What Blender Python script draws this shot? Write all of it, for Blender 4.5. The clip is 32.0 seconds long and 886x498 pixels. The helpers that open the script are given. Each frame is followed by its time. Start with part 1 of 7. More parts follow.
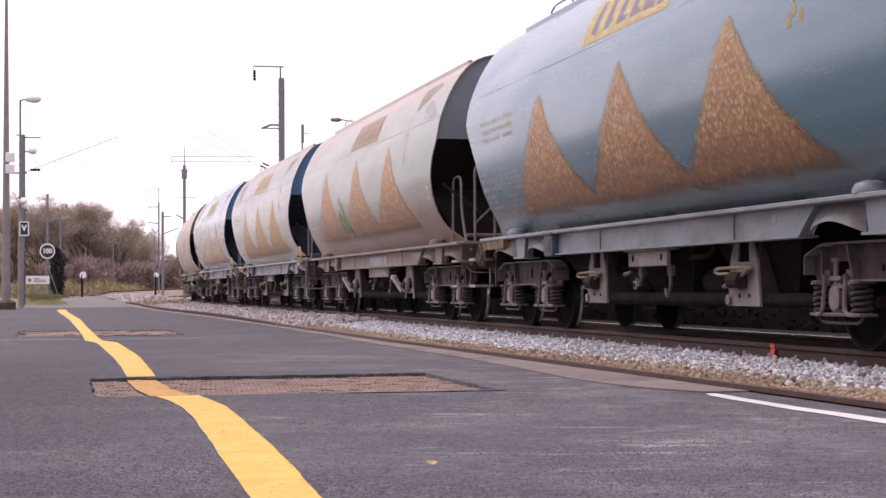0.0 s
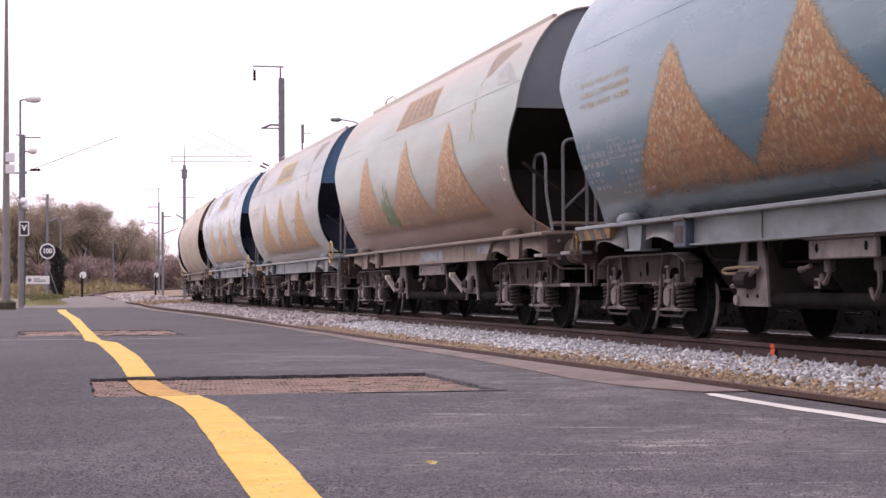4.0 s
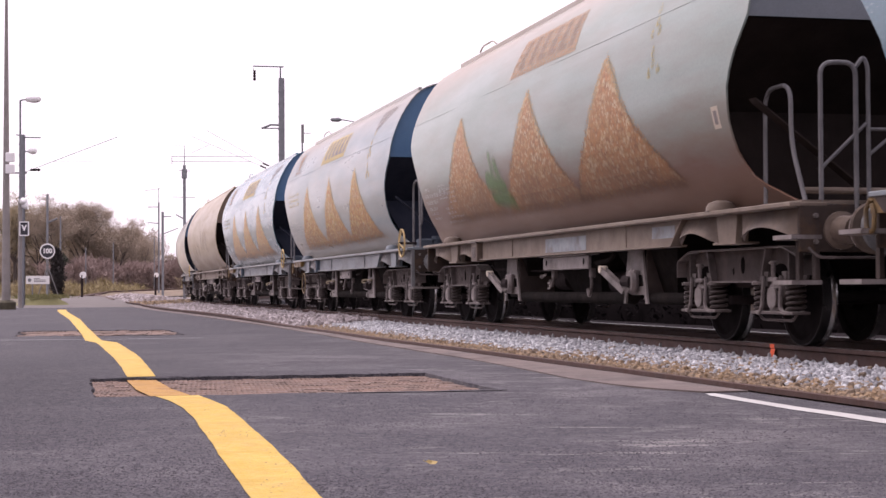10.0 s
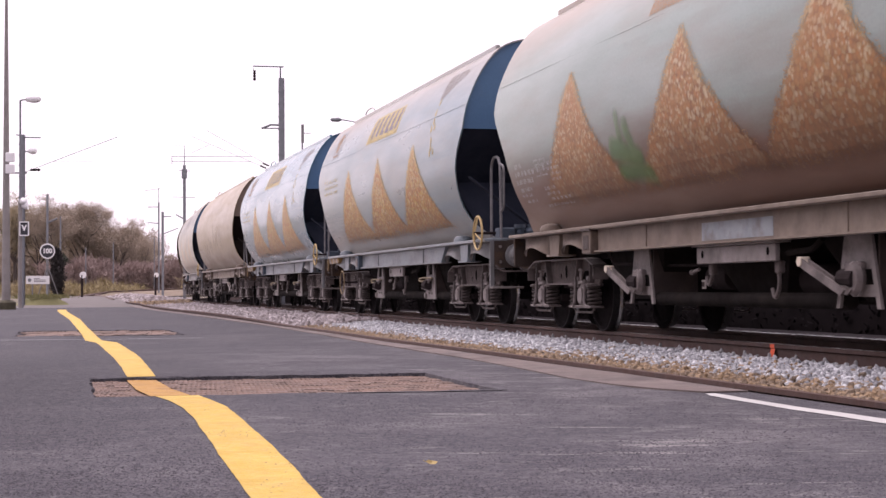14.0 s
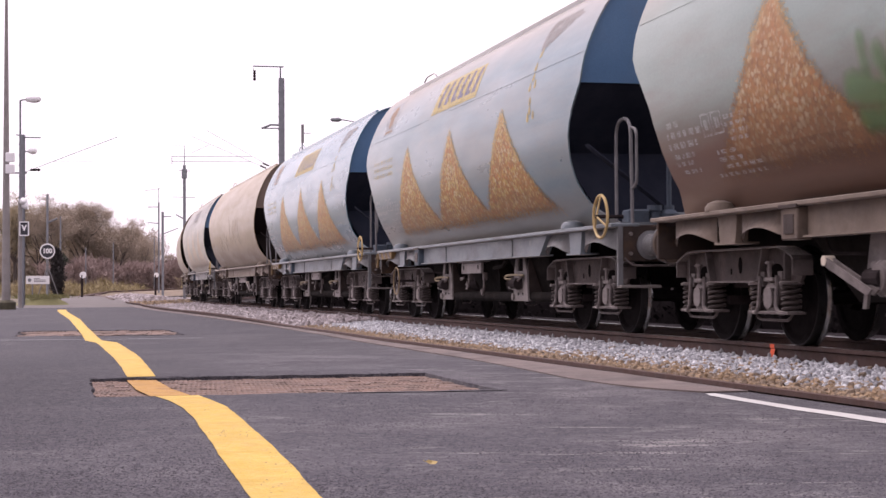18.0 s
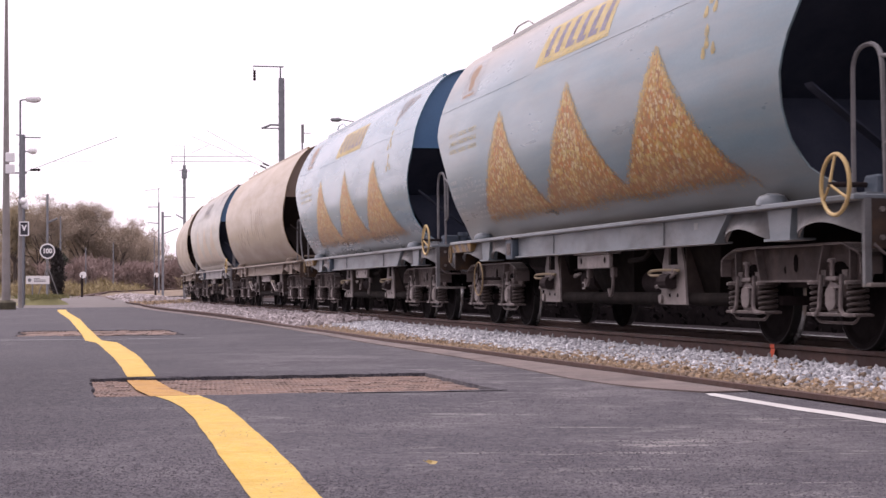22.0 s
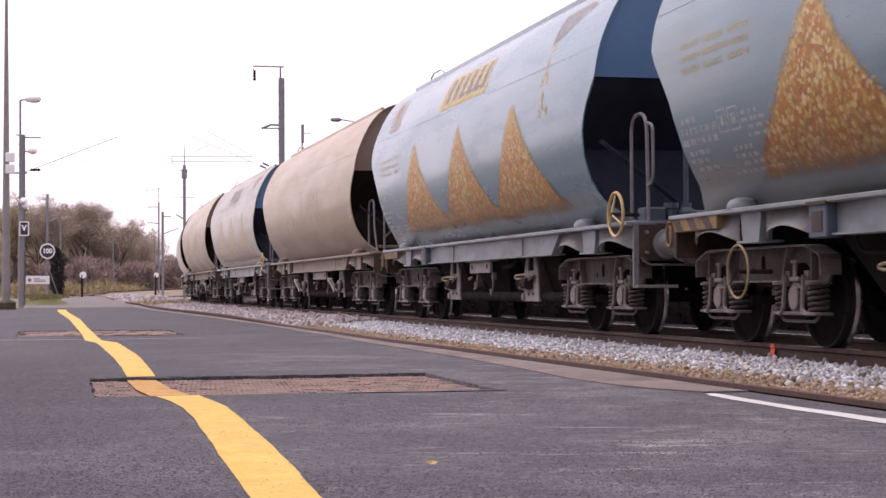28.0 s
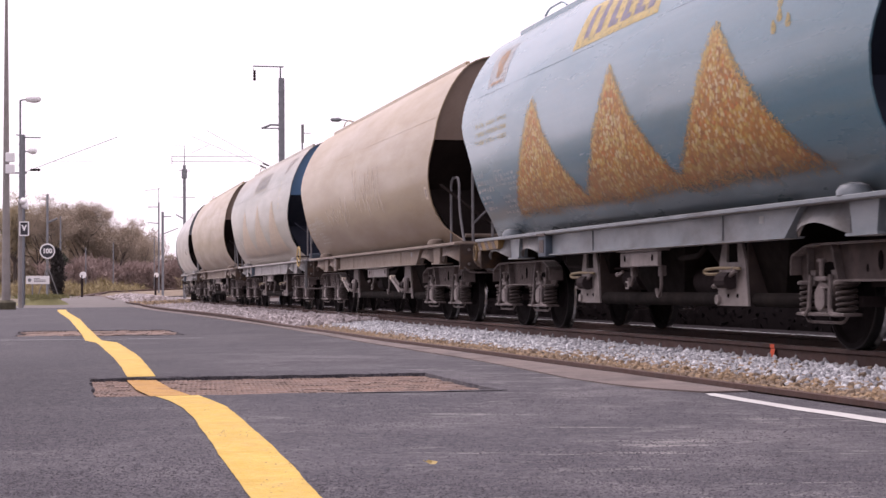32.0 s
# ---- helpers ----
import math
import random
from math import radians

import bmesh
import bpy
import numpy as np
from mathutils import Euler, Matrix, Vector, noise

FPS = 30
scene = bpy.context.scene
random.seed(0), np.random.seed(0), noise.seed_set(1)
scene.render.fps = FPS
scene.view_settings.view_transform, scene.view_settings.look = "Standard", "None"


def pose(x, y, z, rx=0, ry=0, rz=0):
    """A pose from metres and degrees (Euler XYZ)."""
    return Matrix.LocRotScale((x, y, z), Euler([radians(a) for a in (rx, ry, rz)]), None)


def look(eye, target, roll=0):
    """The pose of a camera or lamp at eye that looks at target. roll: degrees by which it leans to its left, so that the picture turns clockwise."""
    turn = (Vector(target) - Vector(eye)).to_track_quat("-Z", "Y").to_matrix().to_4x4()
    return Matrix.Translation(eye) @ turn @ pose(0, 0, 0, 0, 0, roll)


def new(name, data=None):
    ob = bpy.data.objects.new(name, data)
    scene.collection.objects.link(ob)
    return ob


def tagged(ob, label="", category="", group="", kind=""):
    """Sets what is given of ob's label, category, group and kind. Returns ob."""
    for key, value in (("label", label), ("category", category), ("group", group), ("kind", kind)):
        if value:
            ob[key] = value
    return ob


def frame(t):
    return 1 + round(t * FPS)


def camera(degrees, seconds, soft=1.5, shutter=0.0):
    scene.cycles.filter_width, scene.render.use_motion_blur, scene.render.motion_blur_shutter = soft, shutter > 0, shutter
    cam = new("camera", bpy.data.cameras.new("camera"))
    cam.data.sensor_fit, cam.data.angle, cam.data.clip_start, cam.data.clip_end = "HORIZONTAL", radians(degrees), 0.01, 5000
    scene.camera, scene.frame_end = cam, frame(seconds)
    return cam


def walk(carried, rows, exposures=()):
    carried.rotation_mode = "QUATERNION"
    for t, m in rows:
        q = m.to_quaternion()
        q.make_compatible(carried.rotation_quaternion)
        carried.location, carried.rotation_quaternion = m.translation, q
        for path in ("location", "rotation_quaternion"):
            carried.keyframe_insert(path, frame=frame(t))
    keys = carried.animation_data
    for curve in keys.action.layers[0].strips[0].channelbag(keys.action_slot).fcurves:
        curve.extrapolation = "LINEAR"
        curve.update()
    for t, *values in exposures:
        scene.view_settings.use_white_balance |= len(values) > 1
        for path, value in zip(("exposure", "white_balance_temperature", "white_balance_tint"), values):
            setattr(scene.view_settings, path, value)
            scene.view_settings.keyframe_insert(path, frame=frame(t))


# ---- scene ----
from functools import lru_cache

# ---------------------------------------------------------------- camera
cam = camera(30.073, 32.0, soft=1.5, shutter=0.5)
EYE = Vector((0.0, 0.0, 0.5575))
VIEW = look(EYE, EYE + Vector((0, math.cos(0.023838), math.sin(0.023838))), -0.291)
walk(cam, [(0.0, VIEW), (32.0, VIEW)], exposures=[(0.0, 0.38, 6650, 28), (32.0, 0.38, 6650, 28)])

# ---------------------------------------------------------------- light: bright overcast sky
world = bpy.data.worlds.new("world")
scene.world = world
world.use_nodes = True
wt = world.node_tree
wt.nodes.clear()
w_out = wt.nodes.new("ShaderNodeOutputWorld")
w_bg = wt.nodes.new("ShaderNodeBackground")
w_sky = wt.nodes.new("ShaderNodeTexSky")
w_sky.sky_type = "NISHITA"
w_sky.sun_disc = False
w_sky.sun_elevation, w_sky.sun_rotation = radians(60), radians(315)
w_sky.air_density, w_sky.dust_density = 1.0, 3.0
w_mul = wt.nodes.new("ShaderNodeMix")
w_mul.data_type = "RGBA"
w_mul.inputs["Factor"].default_value = 0.86
w_mul.inputs["B"].default_value = (11.6, 11.3, 11.9, 1)   # cloud cover
wt.links.new(w_sky.outputs["Color"], w_mul.inputs["A"])
wt.links.new(w_mul.outputs["Result"], w_bg.inputs["Color"])
w_bg.inputs["Strength"].default_value = 0.092
wt.links.new(w_bg.outputs["Background"], w_out.inputs["Surface"])
sun = new("sun", bpy.data.lights.new("sun", "SUN"))
sun.data.energy, sun.data.angle, sun.data.color = 2.4, radians(50), (1.0, 0.97, 0.93)
sun.matrix_world = look((0, 0, 30), (0.4 * 30, -0.4 * 30, 0))

# ---------------------------------------------------------------- the line of the track
# s runs along the track away from the camera, w is the distance towards the platform
KS = [-10, 15, 30, 45, 60, 75, 90, 110, 150]
KV = [-0.00177, -0.00084, -0.00011, 0.00011, 0.00126, 0.0032, 0.0050, 0.0050, 0.0050]
SS = np.arange(-80, 260, 0.5)
_k = np.interp(SS, KS, KV)
_th = np.concatenate([[0], np.cumsum((_k[1:] + _k[:-1]) * 0.25)])
_j = int(np.searchsorted(SS, 0.0))
TH = _th - _th[_j] - 0.215632
_x = np.concatenate([[0], np.cumsum((np.sin(TH)[1:] + np.sin(TH)[:-1]) * 0.25)])
_y = np.concatenate([[0], np.cumsum((np.cos(TH)[1:] + np.cos(TH)[:-1]) * 0.25)])
CX, CY = _x - _x[_j] + 5.8558, _y - _y[_j] + 8.0


def track(s, w=0.0, z=0.0):
    """A point beside the track's centre line."""
    th = float(np.interp(s, SS, TH))
    return Vector((float(np.interp(s, SS, CX)) - w * math.cos(th), float(np.interp(s, SS, CY)) + w * math.sin(th), z))


def heading(s):
    return float(np.interp(s, SS, TH))


# the train's way over the 32 seconds
VT = [0, 4, 8, 12, 16, 20, 24, 28, 32]
VV = [1.1339, 1.2111, 1.2957, 1.3732, 1.4345, 1.5079, 1.6041, 1.7169, 1.8446]
_t = np.linspace(0, 32, 321)
_v = np.interp(_t, VT, VV)
_d = np.concatenate([[0], np.cumsum((_v[1:] + _v[:-1]) * 0.05)])


def gone(t):
    return float(np.interp(t, _t, _d))


# ---------------------------------------------------------------- materials
def material(name, c1, c2, scale=3.0, rough=0.7, metal=0.0, dirt=None, dirt_amount=0.4, dirt_scale=0.6, bump=0.15, grain=60.0,
             streak=(1, 1, 1), low=None, low_top=2.0, low_span=0.8, island=0.0, rand=0.0, spec=0.5, rough_var=0.12, dust_haze=0.0, dust_haze_tint=(1.0, 0.96, 0.9), wipe=0.0, wipe_col=(0.5, 0.5, 0.49), ground=None, ground_amount=0.5, coat=0.0, coat_rough=0.12, top=None, alpha=1.0):
    """Two colours mottled by a noise, a dirt colour in patches, fine relief. low: dirt and rust colour up to low_top,
    on the blue tank also underside shade.
    """
    m = bpy.data.materials.new(name)
    m.use_nodes = True
    nt = m.node_tree
    N, L = nt.nodes, nt.links
    bsdf = N["Principled BSDF"]
    tc = N.new("ShaderNodeTexCoord")
    mp = N.new("ShaderNodeMapping")
    mp.inputs["Scale"].default_value = streak
    L.new(tc.outputs["Object"], mp.inputs["Vector"])

    def nz(sc, detail=5.0, rgh=0.6, src=None):
        n = N.new("ShaderNodeTexNoise")
        n.inputs["Scale"].default_value, n.inputs["Detail"].default_value, n.inputs["Roughness"].default_value = sc, detail, rgh
        L.new((src or mp).outputs["Vector"], n.inputs["Vector"])
        return n.outputs["Fac"]

    def rng(v, a, b, lo=0.0, hi=1.0):
        r = N.new("ShaderNodeMapRange")
        r.inputs["From Min"].default_value, r.inputs["From Max"].default_value = a, b
        r.inputs["To Min"].default_value, r.inputs["To Max"].default_value = lo, hi
        L.new(v, r.inputs["Value"])
        return r.outputs["Result"]

    def mix(f, a, b, mode="MIX"):
        x = N.new("ShaderNodeMix")
        x.data_type, x.blend_type = "RGBA", mode
        for key, val in (("Factor", f), ("A", a), ("B", b)):
            sock = x.inputs[key]
            if isinstance(val, (int, float)):
                sock.default_value = val
            elif isinstance(val, tuple):
                sock.default_value = (*val[:3], 1)
            else:
                L.new(val, sock)
        return x.outputs["Result"]

    def math_(op, a, b):
        x = N.new("ShaderNodeMath")
        x.operation = op
        for i, val in enumerate((a, b)):
            if isinstance(val, (int, float)):
                x.inputs[i].default_value = val
            else:
                L.new(val, x.inputs[i])
        return x.outputs[0]

    col = mix(rng(nz(scale), 0.33, 0.67), tuple(c1), tuple(c2))
    fine = nz(grain, 3.0, 0.7, tc_vec(N, L, tc))
    col = mix(rng(fine, 0.25, 0.75, 0.0, 0.35), col, tuple(0.55 * c for c in c1))
    if dirt:
        col = mix(math_("MULTIPLY", rng(nz(dirt_scale, 6.0, 0.65), 0.48, 0.66), dirt_amount), col, tuple(dirt))
    if wipe:
        mw = N.new("ShaderNodeMapping")
        mw.inputs["Scale"].default_value = (1.0, 0.12, 3.4)
        L.new(tc.outputs["Object"], mw.inputs["Vector"])
        col = mix(math_("MULTIPLY", rng(nz(1.3, 6.0, 0.65, mw), 0.48, 0.72), wipe), col, tuple(wipe_col))
        col = mix(math_("MULTIPLY", rng(nz(1.0, 4.0, 0.6), 0.5, 0.75), 0.6 * wipe), col, tuple(wipe_col))
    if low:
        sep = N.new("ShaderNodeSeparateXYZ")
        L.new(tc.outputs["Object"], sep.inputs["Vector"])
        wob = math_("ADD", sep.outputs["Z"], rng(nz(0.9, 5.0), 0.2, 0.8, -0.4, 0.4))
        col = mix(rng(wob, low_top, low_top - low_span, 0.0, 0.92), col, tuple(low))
        if top:
            col = mix(rng(wob, 3.45, 4.2, 0.0, 0.75), col, tuple(top))
    if island:
        geo = N.new("ShaderNodeNewGeometry")
        col = mix(rng(geo.outputs["Random Per Island"], 0, 1, 0.0, island), col, tuple(1.9 * c for c in c2))
        if ground:
            r2 = math_("FRACT", math_("MULTIPLY", geo.outputs["Random Per Island"], 7.31), 0.0)
            col = mix(math_("MULTIPLY", rng(r2, 0.45, 0.55), ground_amount), col, tuple(ground))
    if rand:
        oi = N.new("ShaderNodeObjectInfo")
        hs = N.new("ShaderNodeHueSaturation")
        L.new(rng(oi.outputs["Random"], 0, 1, 1 - rand, 1 + rand), hs.inputs["Value"])
        L.new(col, hs.inputs["Color"])
        col = hs.outputs["Color"]
    L.new(col, bsdf.inputs["Base Color"])
    L.new(rng(nz(scale * 2.7), 0.3, 0.7, max(0.05, rough - rough_var), min(1, rough + rough_var)), bsdf.inputs["Roughness"])
    bsdf.inputs["Metallic"].default_value = metal
    bsdf.inputs["Specular IOR Level"].default_value = spec
    if alpha < 1:
        fleck = N.new("ShaderNodeTexVoronoi")
        fleck.inputs["Scale"].default_value = 170.0
        L.new(tc.outputs["Object"], fleck.inputs["Vector"])
        part_ = N.new("ShaderNodeSeparateColor")
        L.new(fleck.outputs["Color"], part_.inputs["Color"])
        L.new(math_("LESS_THAN", part_.outputs["Red"], rng(nz(9.0, 5.0), 0.3, 0.7, alpha - 0.25, min(1.0, alpha + 0.25))), bsdf.inputs["Alpha"])
    # grazing sheen: dust, raised further to imitate haze over the distant wagons
    if dust_haze:
        bsdf.inputs["Sheen Weight"].default_value, bsdf.inputs["Sheen Roughness"].default_value, bsdf.inputs["Sheen Tint"].default_value = dust_haze, 0.22, (*dust_haze_tint, 1)
    bsdf.inputs["Coat Weight"].default_value, bsdf.inputs["Coat Roughness"].default_value = coat, coat_rough
    if bump:
        bp = N.new("ShaderNodeBump")
        bp.inputs["Strength"].default_value, bp.inputs["Distance"].default_value = bump, 0.02
        L.new(fine, bp.inputs["Height"])
        L.new(bp.outputs["Normal"], bsdf.inputs["Normal"])
    return m


def tc_vec(N, L, tc):
    mp = N.new("ShaderNodeMapping")
    L.new(tc.outputs["Object"], mp.inputs["Vector"])
    return mp


def grain_material(name, cols, low=(0.2, 0.13, 0.09), low_top=1.9, low_span=0.6, pale=0.3, fade=0.16):
    """Painted kernels: a mosaic of small flecks in yellow, ochre, brown and cream, ragged and thinning out at the heap's edge."""
    m = bpy.data.materials.new(name)
    m.use_nodes = True
    N, L = m.node_tree.nodes, m.node_tree.links
    bsdf = N["Principled BSDF"]
    tc = N.new("ShaderNodeTexCoord")

    def rng(v, a, b, lo=0.0, hi=1.0):
        r = N.new("ShaderNodeMapRange")
        for key, val in (("From Min", a), ("From Max", b), ("To Min", lo), ("To Max", hi)):
            r.inputs[key].default_value = val
        L.new(v, r.inputs["Value"])
        return r.outputs["Result"]

    def calc(op, a, b):
        x = N.new("ShaderNodeMath")
        x.operation = op
        for i, val in enumerate((a, b)):
            if isinstance(val, (int, float)):
                x.inputs[i].default_value = val
            else:
                L.new(val, x.inputs[i])
        return x.outputs[0]

    def mix(f, a, b):
        x = N.new("ShaderNodeMix")
        x.data_type = "RGBA"
        for key, val in (("Factor", f), ("A", a), ("B", b)):
            if isinstance(val, tuple):
                x.inputs[key].default_value = (*val, 1)
            elif isinstance(val, (int, float)):
                x.inputs[key].default_value = val
            else:
                L.new(val, x.inputs[key])
        return x.outputs["Result"]

    def cells(sy, sz, off):
        mp = N.new("ShaderNodeMapping")
        mp.inputs["Scale"].default_value, mp.inputs["Location"].default_value = (0.05, sy, sz), (0, off, off)
        vo = N.new("ShaderNodeTexVoronoi")
        vo.inputs["Scale"].default_value = 1.0
        L.new(tc.outputs["Object"], mp.inputs["Vector"])
        L.new(mp.outputs["Vector"], vo.inputs["Vector"])
        sp = N.new("ShaderNodeSeparateColor")
        L.new(vo.outputs["Color"], sp.inputs["Color"])
        return vo.outputs["Distance"], sp.outputs["Red"], sp.outputs["Green"]

    ns = N.new("ShaderNodeTexNoise")
    ns.inputs["Scale"].default_value, ns.inputs["Detail"].default_value = 1.6, 5
    L.new(tc.outputs["Object"], ns.inputs["Vector"])
    zz = N.new("ShaderNodeSeparateXYZ")
    L.new(tc.outputs["Object"], zz.inputs["Vector"])
    dist, red, green = cells(19.0, 21.0, 0.0)
    ramp = N.new("ShaderNodeValToRGB")
    ramp.color_ramp.interpolation = "CONSTANT"
    els = ramp.color_ramp.elements
    for i, c in enumerate(cols):
        if i == 1:
            els[1].position = 1 / len(cols)
        e = els[i] if i < 2 else els.new(i / len(cols))
        e.color = (*c, 1)
    L.new(red, ramp.inputs["Fac"])
    col = mix(rng(dist, 0.3, 0.75, 0.0, 0.4), ramp.outputs["Color"], tuple(0.5 * c for c in cols[0]))
    d2, r2, g2 = cells(24.0, 18.0, 3.7)
    crown = calc("ADD", r2, rng(zz.outputs["Z"], 1.9, 3.1, -0.14, 0.34))
    col = mix(calc("MULTIPLY", rng(crown, 0.76 - 0.1 * pale, 0.84 - 0.1 * pale), rng(d2, 0.5, 0.2, 0.0, 0.72)), col, tuple(0.5 * a + 0.5 * b for a, b in zip(cols[5], (0.62, 0.52, 0.34))))
    col = mix(rng(ns.outputs["Fac"], 0.45, 0.7, 0.0, 0.35), col, cols[1])
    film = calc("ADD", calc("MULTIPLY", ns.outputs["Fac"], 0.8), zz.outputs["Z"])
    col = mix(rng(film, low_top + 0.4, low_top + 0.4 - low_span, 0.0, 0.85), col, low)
    bsdf.inputs["Specular IOR Level"].default_value = 0.25
    # sheen pales the distant heaps, imitating haze
    bsdf.inputs["Sheen Weight"].default_value, bsdf.inputs["Sheen Roughness"].default_value, bsdf.inputs["Sheen Tint"].default_value = 0.3, 0.22, (1, 0.95, 0.88, 1)
    at = N.new("ShaderNodeAttribute")
    at.attribute_name = "edge"
    fringe = calc("MULTIPLY", rng(at.outputs["Fac"], 0.13, 0.0, 0.0, 0.7), rng(zz.outputs["Z"], low_top - 0.1, low_top + 0.4))
    col = mix(fringe, col, tuple(0.55 * a + 0.45 * b for a, b in zip(cols[4], (0.52, 0.42, 0.2))))
    col = mix(fade, col, (0.3, 0.28, 0.25))
    L.new(col, bsdf.inputs["Base Color"])
    bsdf.inputs["Roughness"].default_value = 0.45
    rag = calc("ADD", at.outputs["Fac"], calc("ADD", rng(green, 0, 1, -0.032, 0.032), rng(ns.outputs["Fac"], 0.3, 0.7, -0.02, 0.02)))
    fleck = N.new("ShaderNodeTexVoronoi")
    fleck.inputs["Scale"].default_value = 110.0
    L.new(tc.outputs["Object"], fleck.inputs["Vector"])
    flecks = N.new("ShaderNodeSeparateColor")
    L.new(fleck.outputs["Color"], flecks.inputs["Color"])
    mask = calc("GREATER_THAN", rng(rag, -0.05, 0.075), rng(flecks.outputs["Red"], 0, 1, 0.02, 0.98))
    L.new(mask, bsdf.inputs["Alpha"])
    return m


def spray_material(name, colour, cover, scale=7.0):
    """Thin sprayed paint: patchy, fading out at the edge of the stroke."""
    m = bpy.data.materials.new(name)
    m.use_nodes = True
    N, L = m.node_tree.nodes, m.node_tree.links
    bsdf, tc = N["Principled BSDF"], N.new("ShaderNodeTexCoord")
    bsdf.inputs["Base Color"].default_value, bsdf.inputs["Roughness"].default_value = (*colour, 1), 0.6
    ns, at = N.new("ShaderNodeTexNoise"), N.new("ShaderNodeAttribute")
    ns.inputs["Scale"].default_value, ns.inputs["Detail"].default_value = scale, 6
    at.attribute_name = "edge"
    L.new(tc.outputs["Object"], ns.inputs["Vector"])
    add, fade = N.new("ShaderNodeMath"), N.new("ShaderNodeMapRange")
    add.operation = "MULTIPLY_ADD"
    add.inputs[1].default_value = 0.16
    fade.inputs["From Min"].default_value, fade.inputs["From Max"].default_value, fade.inputs["To Max"].default_value = 0.06, 0.17, cover
    L.new(ns.outputs["Fac"], add.inputs[0])
    L.new(at.outputs["Fac"], add.inputs[2])
    L.new(add.outputs[0], fade.inputs["Value"])
    L.new(fade.outputs["Result"], bsdf.inputs["Alpha"])
    return m


def asphalt_material():
    """Old asphalt: aggregate specks, dark and pale patches, long pale scuffs."""
    m = bpy.data.materials.new("asphalt")
    m.use_nodes = True
    N, L = m.node_tree.nodes, m.node_tree.links
    bsdf, tc = N["Principled BSDF"], N.new("ShaderNodeTexCoord")

    def noise_(scale, detail, rough, stretch=(1, 1, 1)):
        mp = N.new("ShaderNodeMapping")
        mp.inputs["Scale"].default_value, mp.inputs["Rotation"].default_value = stretch, (0, 0, 0.22)
        n = N.new("ShaderNodeTexNoise")
        n.inputs["Scale"].default_value, n.inputs["Detail"].default_value, n.inputs["Roughness"].default_value = scale, detail, rough
        L.new(tc.outputs["Object"], mp.inputs["Vector"])
        L.new(mp.outputs["Vector"], n.inputs["Vector"])
        return n.outputs["Fac"]

    def rng(v, a, b, lo, hi):
        r = N.new("ShaderNodeMapRange")
        for key, val in (("From Min", a), ("From Max", b), ("To Min", lo), ("To Max", hi)):
            r.inputs[key].default_value = val
        L.new(v, r.inputs["Value"])
        return r.outputs["Result"]

    def times(a, b):
        x = N.new("ShaderNodeMath")
        x.operation = "MULTIPLY"
        L.new(a, x.inputs[0])
        L.new(b, x.inputs[1])
        return x.outputs[0]

    def mix(f, a, b):
        x = N.new("ShaderNodeMix")
        x.data_type = "RGBA"
        L.new(f, x.inputs["Factor"])
        for key, val in (("A", a), ("B", b)):
            if isinstance(val, tuple):
                x.inputs[key].default_value = (*val, 1)
            else:
                L.new(val, x.inputs[key])
        return x.outputs["Result"]

    vo = N.new("ShaderNodeTexVoronoi")
    vo.inputs["Scale"].default_value = 60.0
    L.new(tc.outputs["Object"], vo.inputs["Vector"])
    sep = N.new("ShaderNodeSeparateColor")
    L.new(vo.outputs["Color"], sep.inputs["Color"])
    sx = N.new("ShaderNodeSeparateXYZ")
    L.new(tc.outputs["Object"], sx.inputs["Vector"])
    broad = N.new("ShaderNodeMath")
    broad.operation = "MULTIPLY_ADD"
    broad.inputs[1].default_value = 5.0
    L.new(noise_(0.35, 3, 0.5), broad.inputs[0])
    L.new(sx.outputs["X"], broad.inputs[2])
    # broad patches of old and newer surface, then stains, aggregate and scuffs
    col = mix(rng(noise_(0.3, 5, 0.65, (1.0, 0.45, 1)), 0.4, 0.6, 0, 1), (0.07, 0.069, 0.085), (0.175, 0.165, 0.178))
    col = mix(rng(noise_(1.3, 5, 0.65), 0.43, 0.56, 0.0, 0.8), col, (0.057, 0.056, 0.07))
    col = mix(rng(sep.outputs["Red"], 0.0, 1.0, 0.0, 0.55), col, (0.022, 0.02, 0.027))
    col = mix(rng(sep.outputs["Green"], 0.86, 0.96, 0.0, 0.4), col, (0.19, 0.18, 0.18))
    col = mix(rng(broad.outputs[0], 2.0, -0.2, 0.0, 0.6), col, (0.026, 0.0245, 0.032))
    patch = rng(noise_(0.7, 4, 0.6), 0.42, 0.6, 0.15, 1.0)
    col = mix(times(rng(noise_(3.4, 6, 0.7, (0.7, 1.3, 1)), 0.55, 0.66, 0.0, 0.5), times(patch, rng(broad.outputs[0], 0.2, 3.0, 0.2, 1.0))), col, (0.29, 0.278, 0.275))
    col = mix(times(rng(noise_(1.1, 7, 0.72, (0.6, 2.6, 1)), 0.6, 0.66, 0.0, 0.65), rng(broad.outputs[0], 1.0, 3.0, 0.15, 1.0)), col, (0.36, 0.345, 0.335))
    bsdf.inputs["Roughness"].default_value, bsdf.inputs["Specular IOR Level"].default_value = 0.85, 0.26
    bp = N.new("ShaderNodeBump")
    bp.inputs["Strength"].default_value, bp.inputs["Distance"].default_value = 0.9, 0.02
    lump = noise_(16.0, 3, 0.6)
    col = mix(rng(lump, 0.42, 0.66, 0.0, 0.55), col, (0.125, 0.12, 0.132))
    col = mix(rng(noise_(9.0, 4, 0.7), 0.48, 0.68, 0.0, 0.5), col, (0.036, 0.035, 0.044))
    L.new(col, bsdf.inputs["Base Color"])
    hsum = N.new("ShaderNodeMath")
    hsum.operation = "ADD"
    L.new(rng(vo.outputs["Distance"], 0.0, 1.0, 0.0, 0.6), hsum.inputs[0])
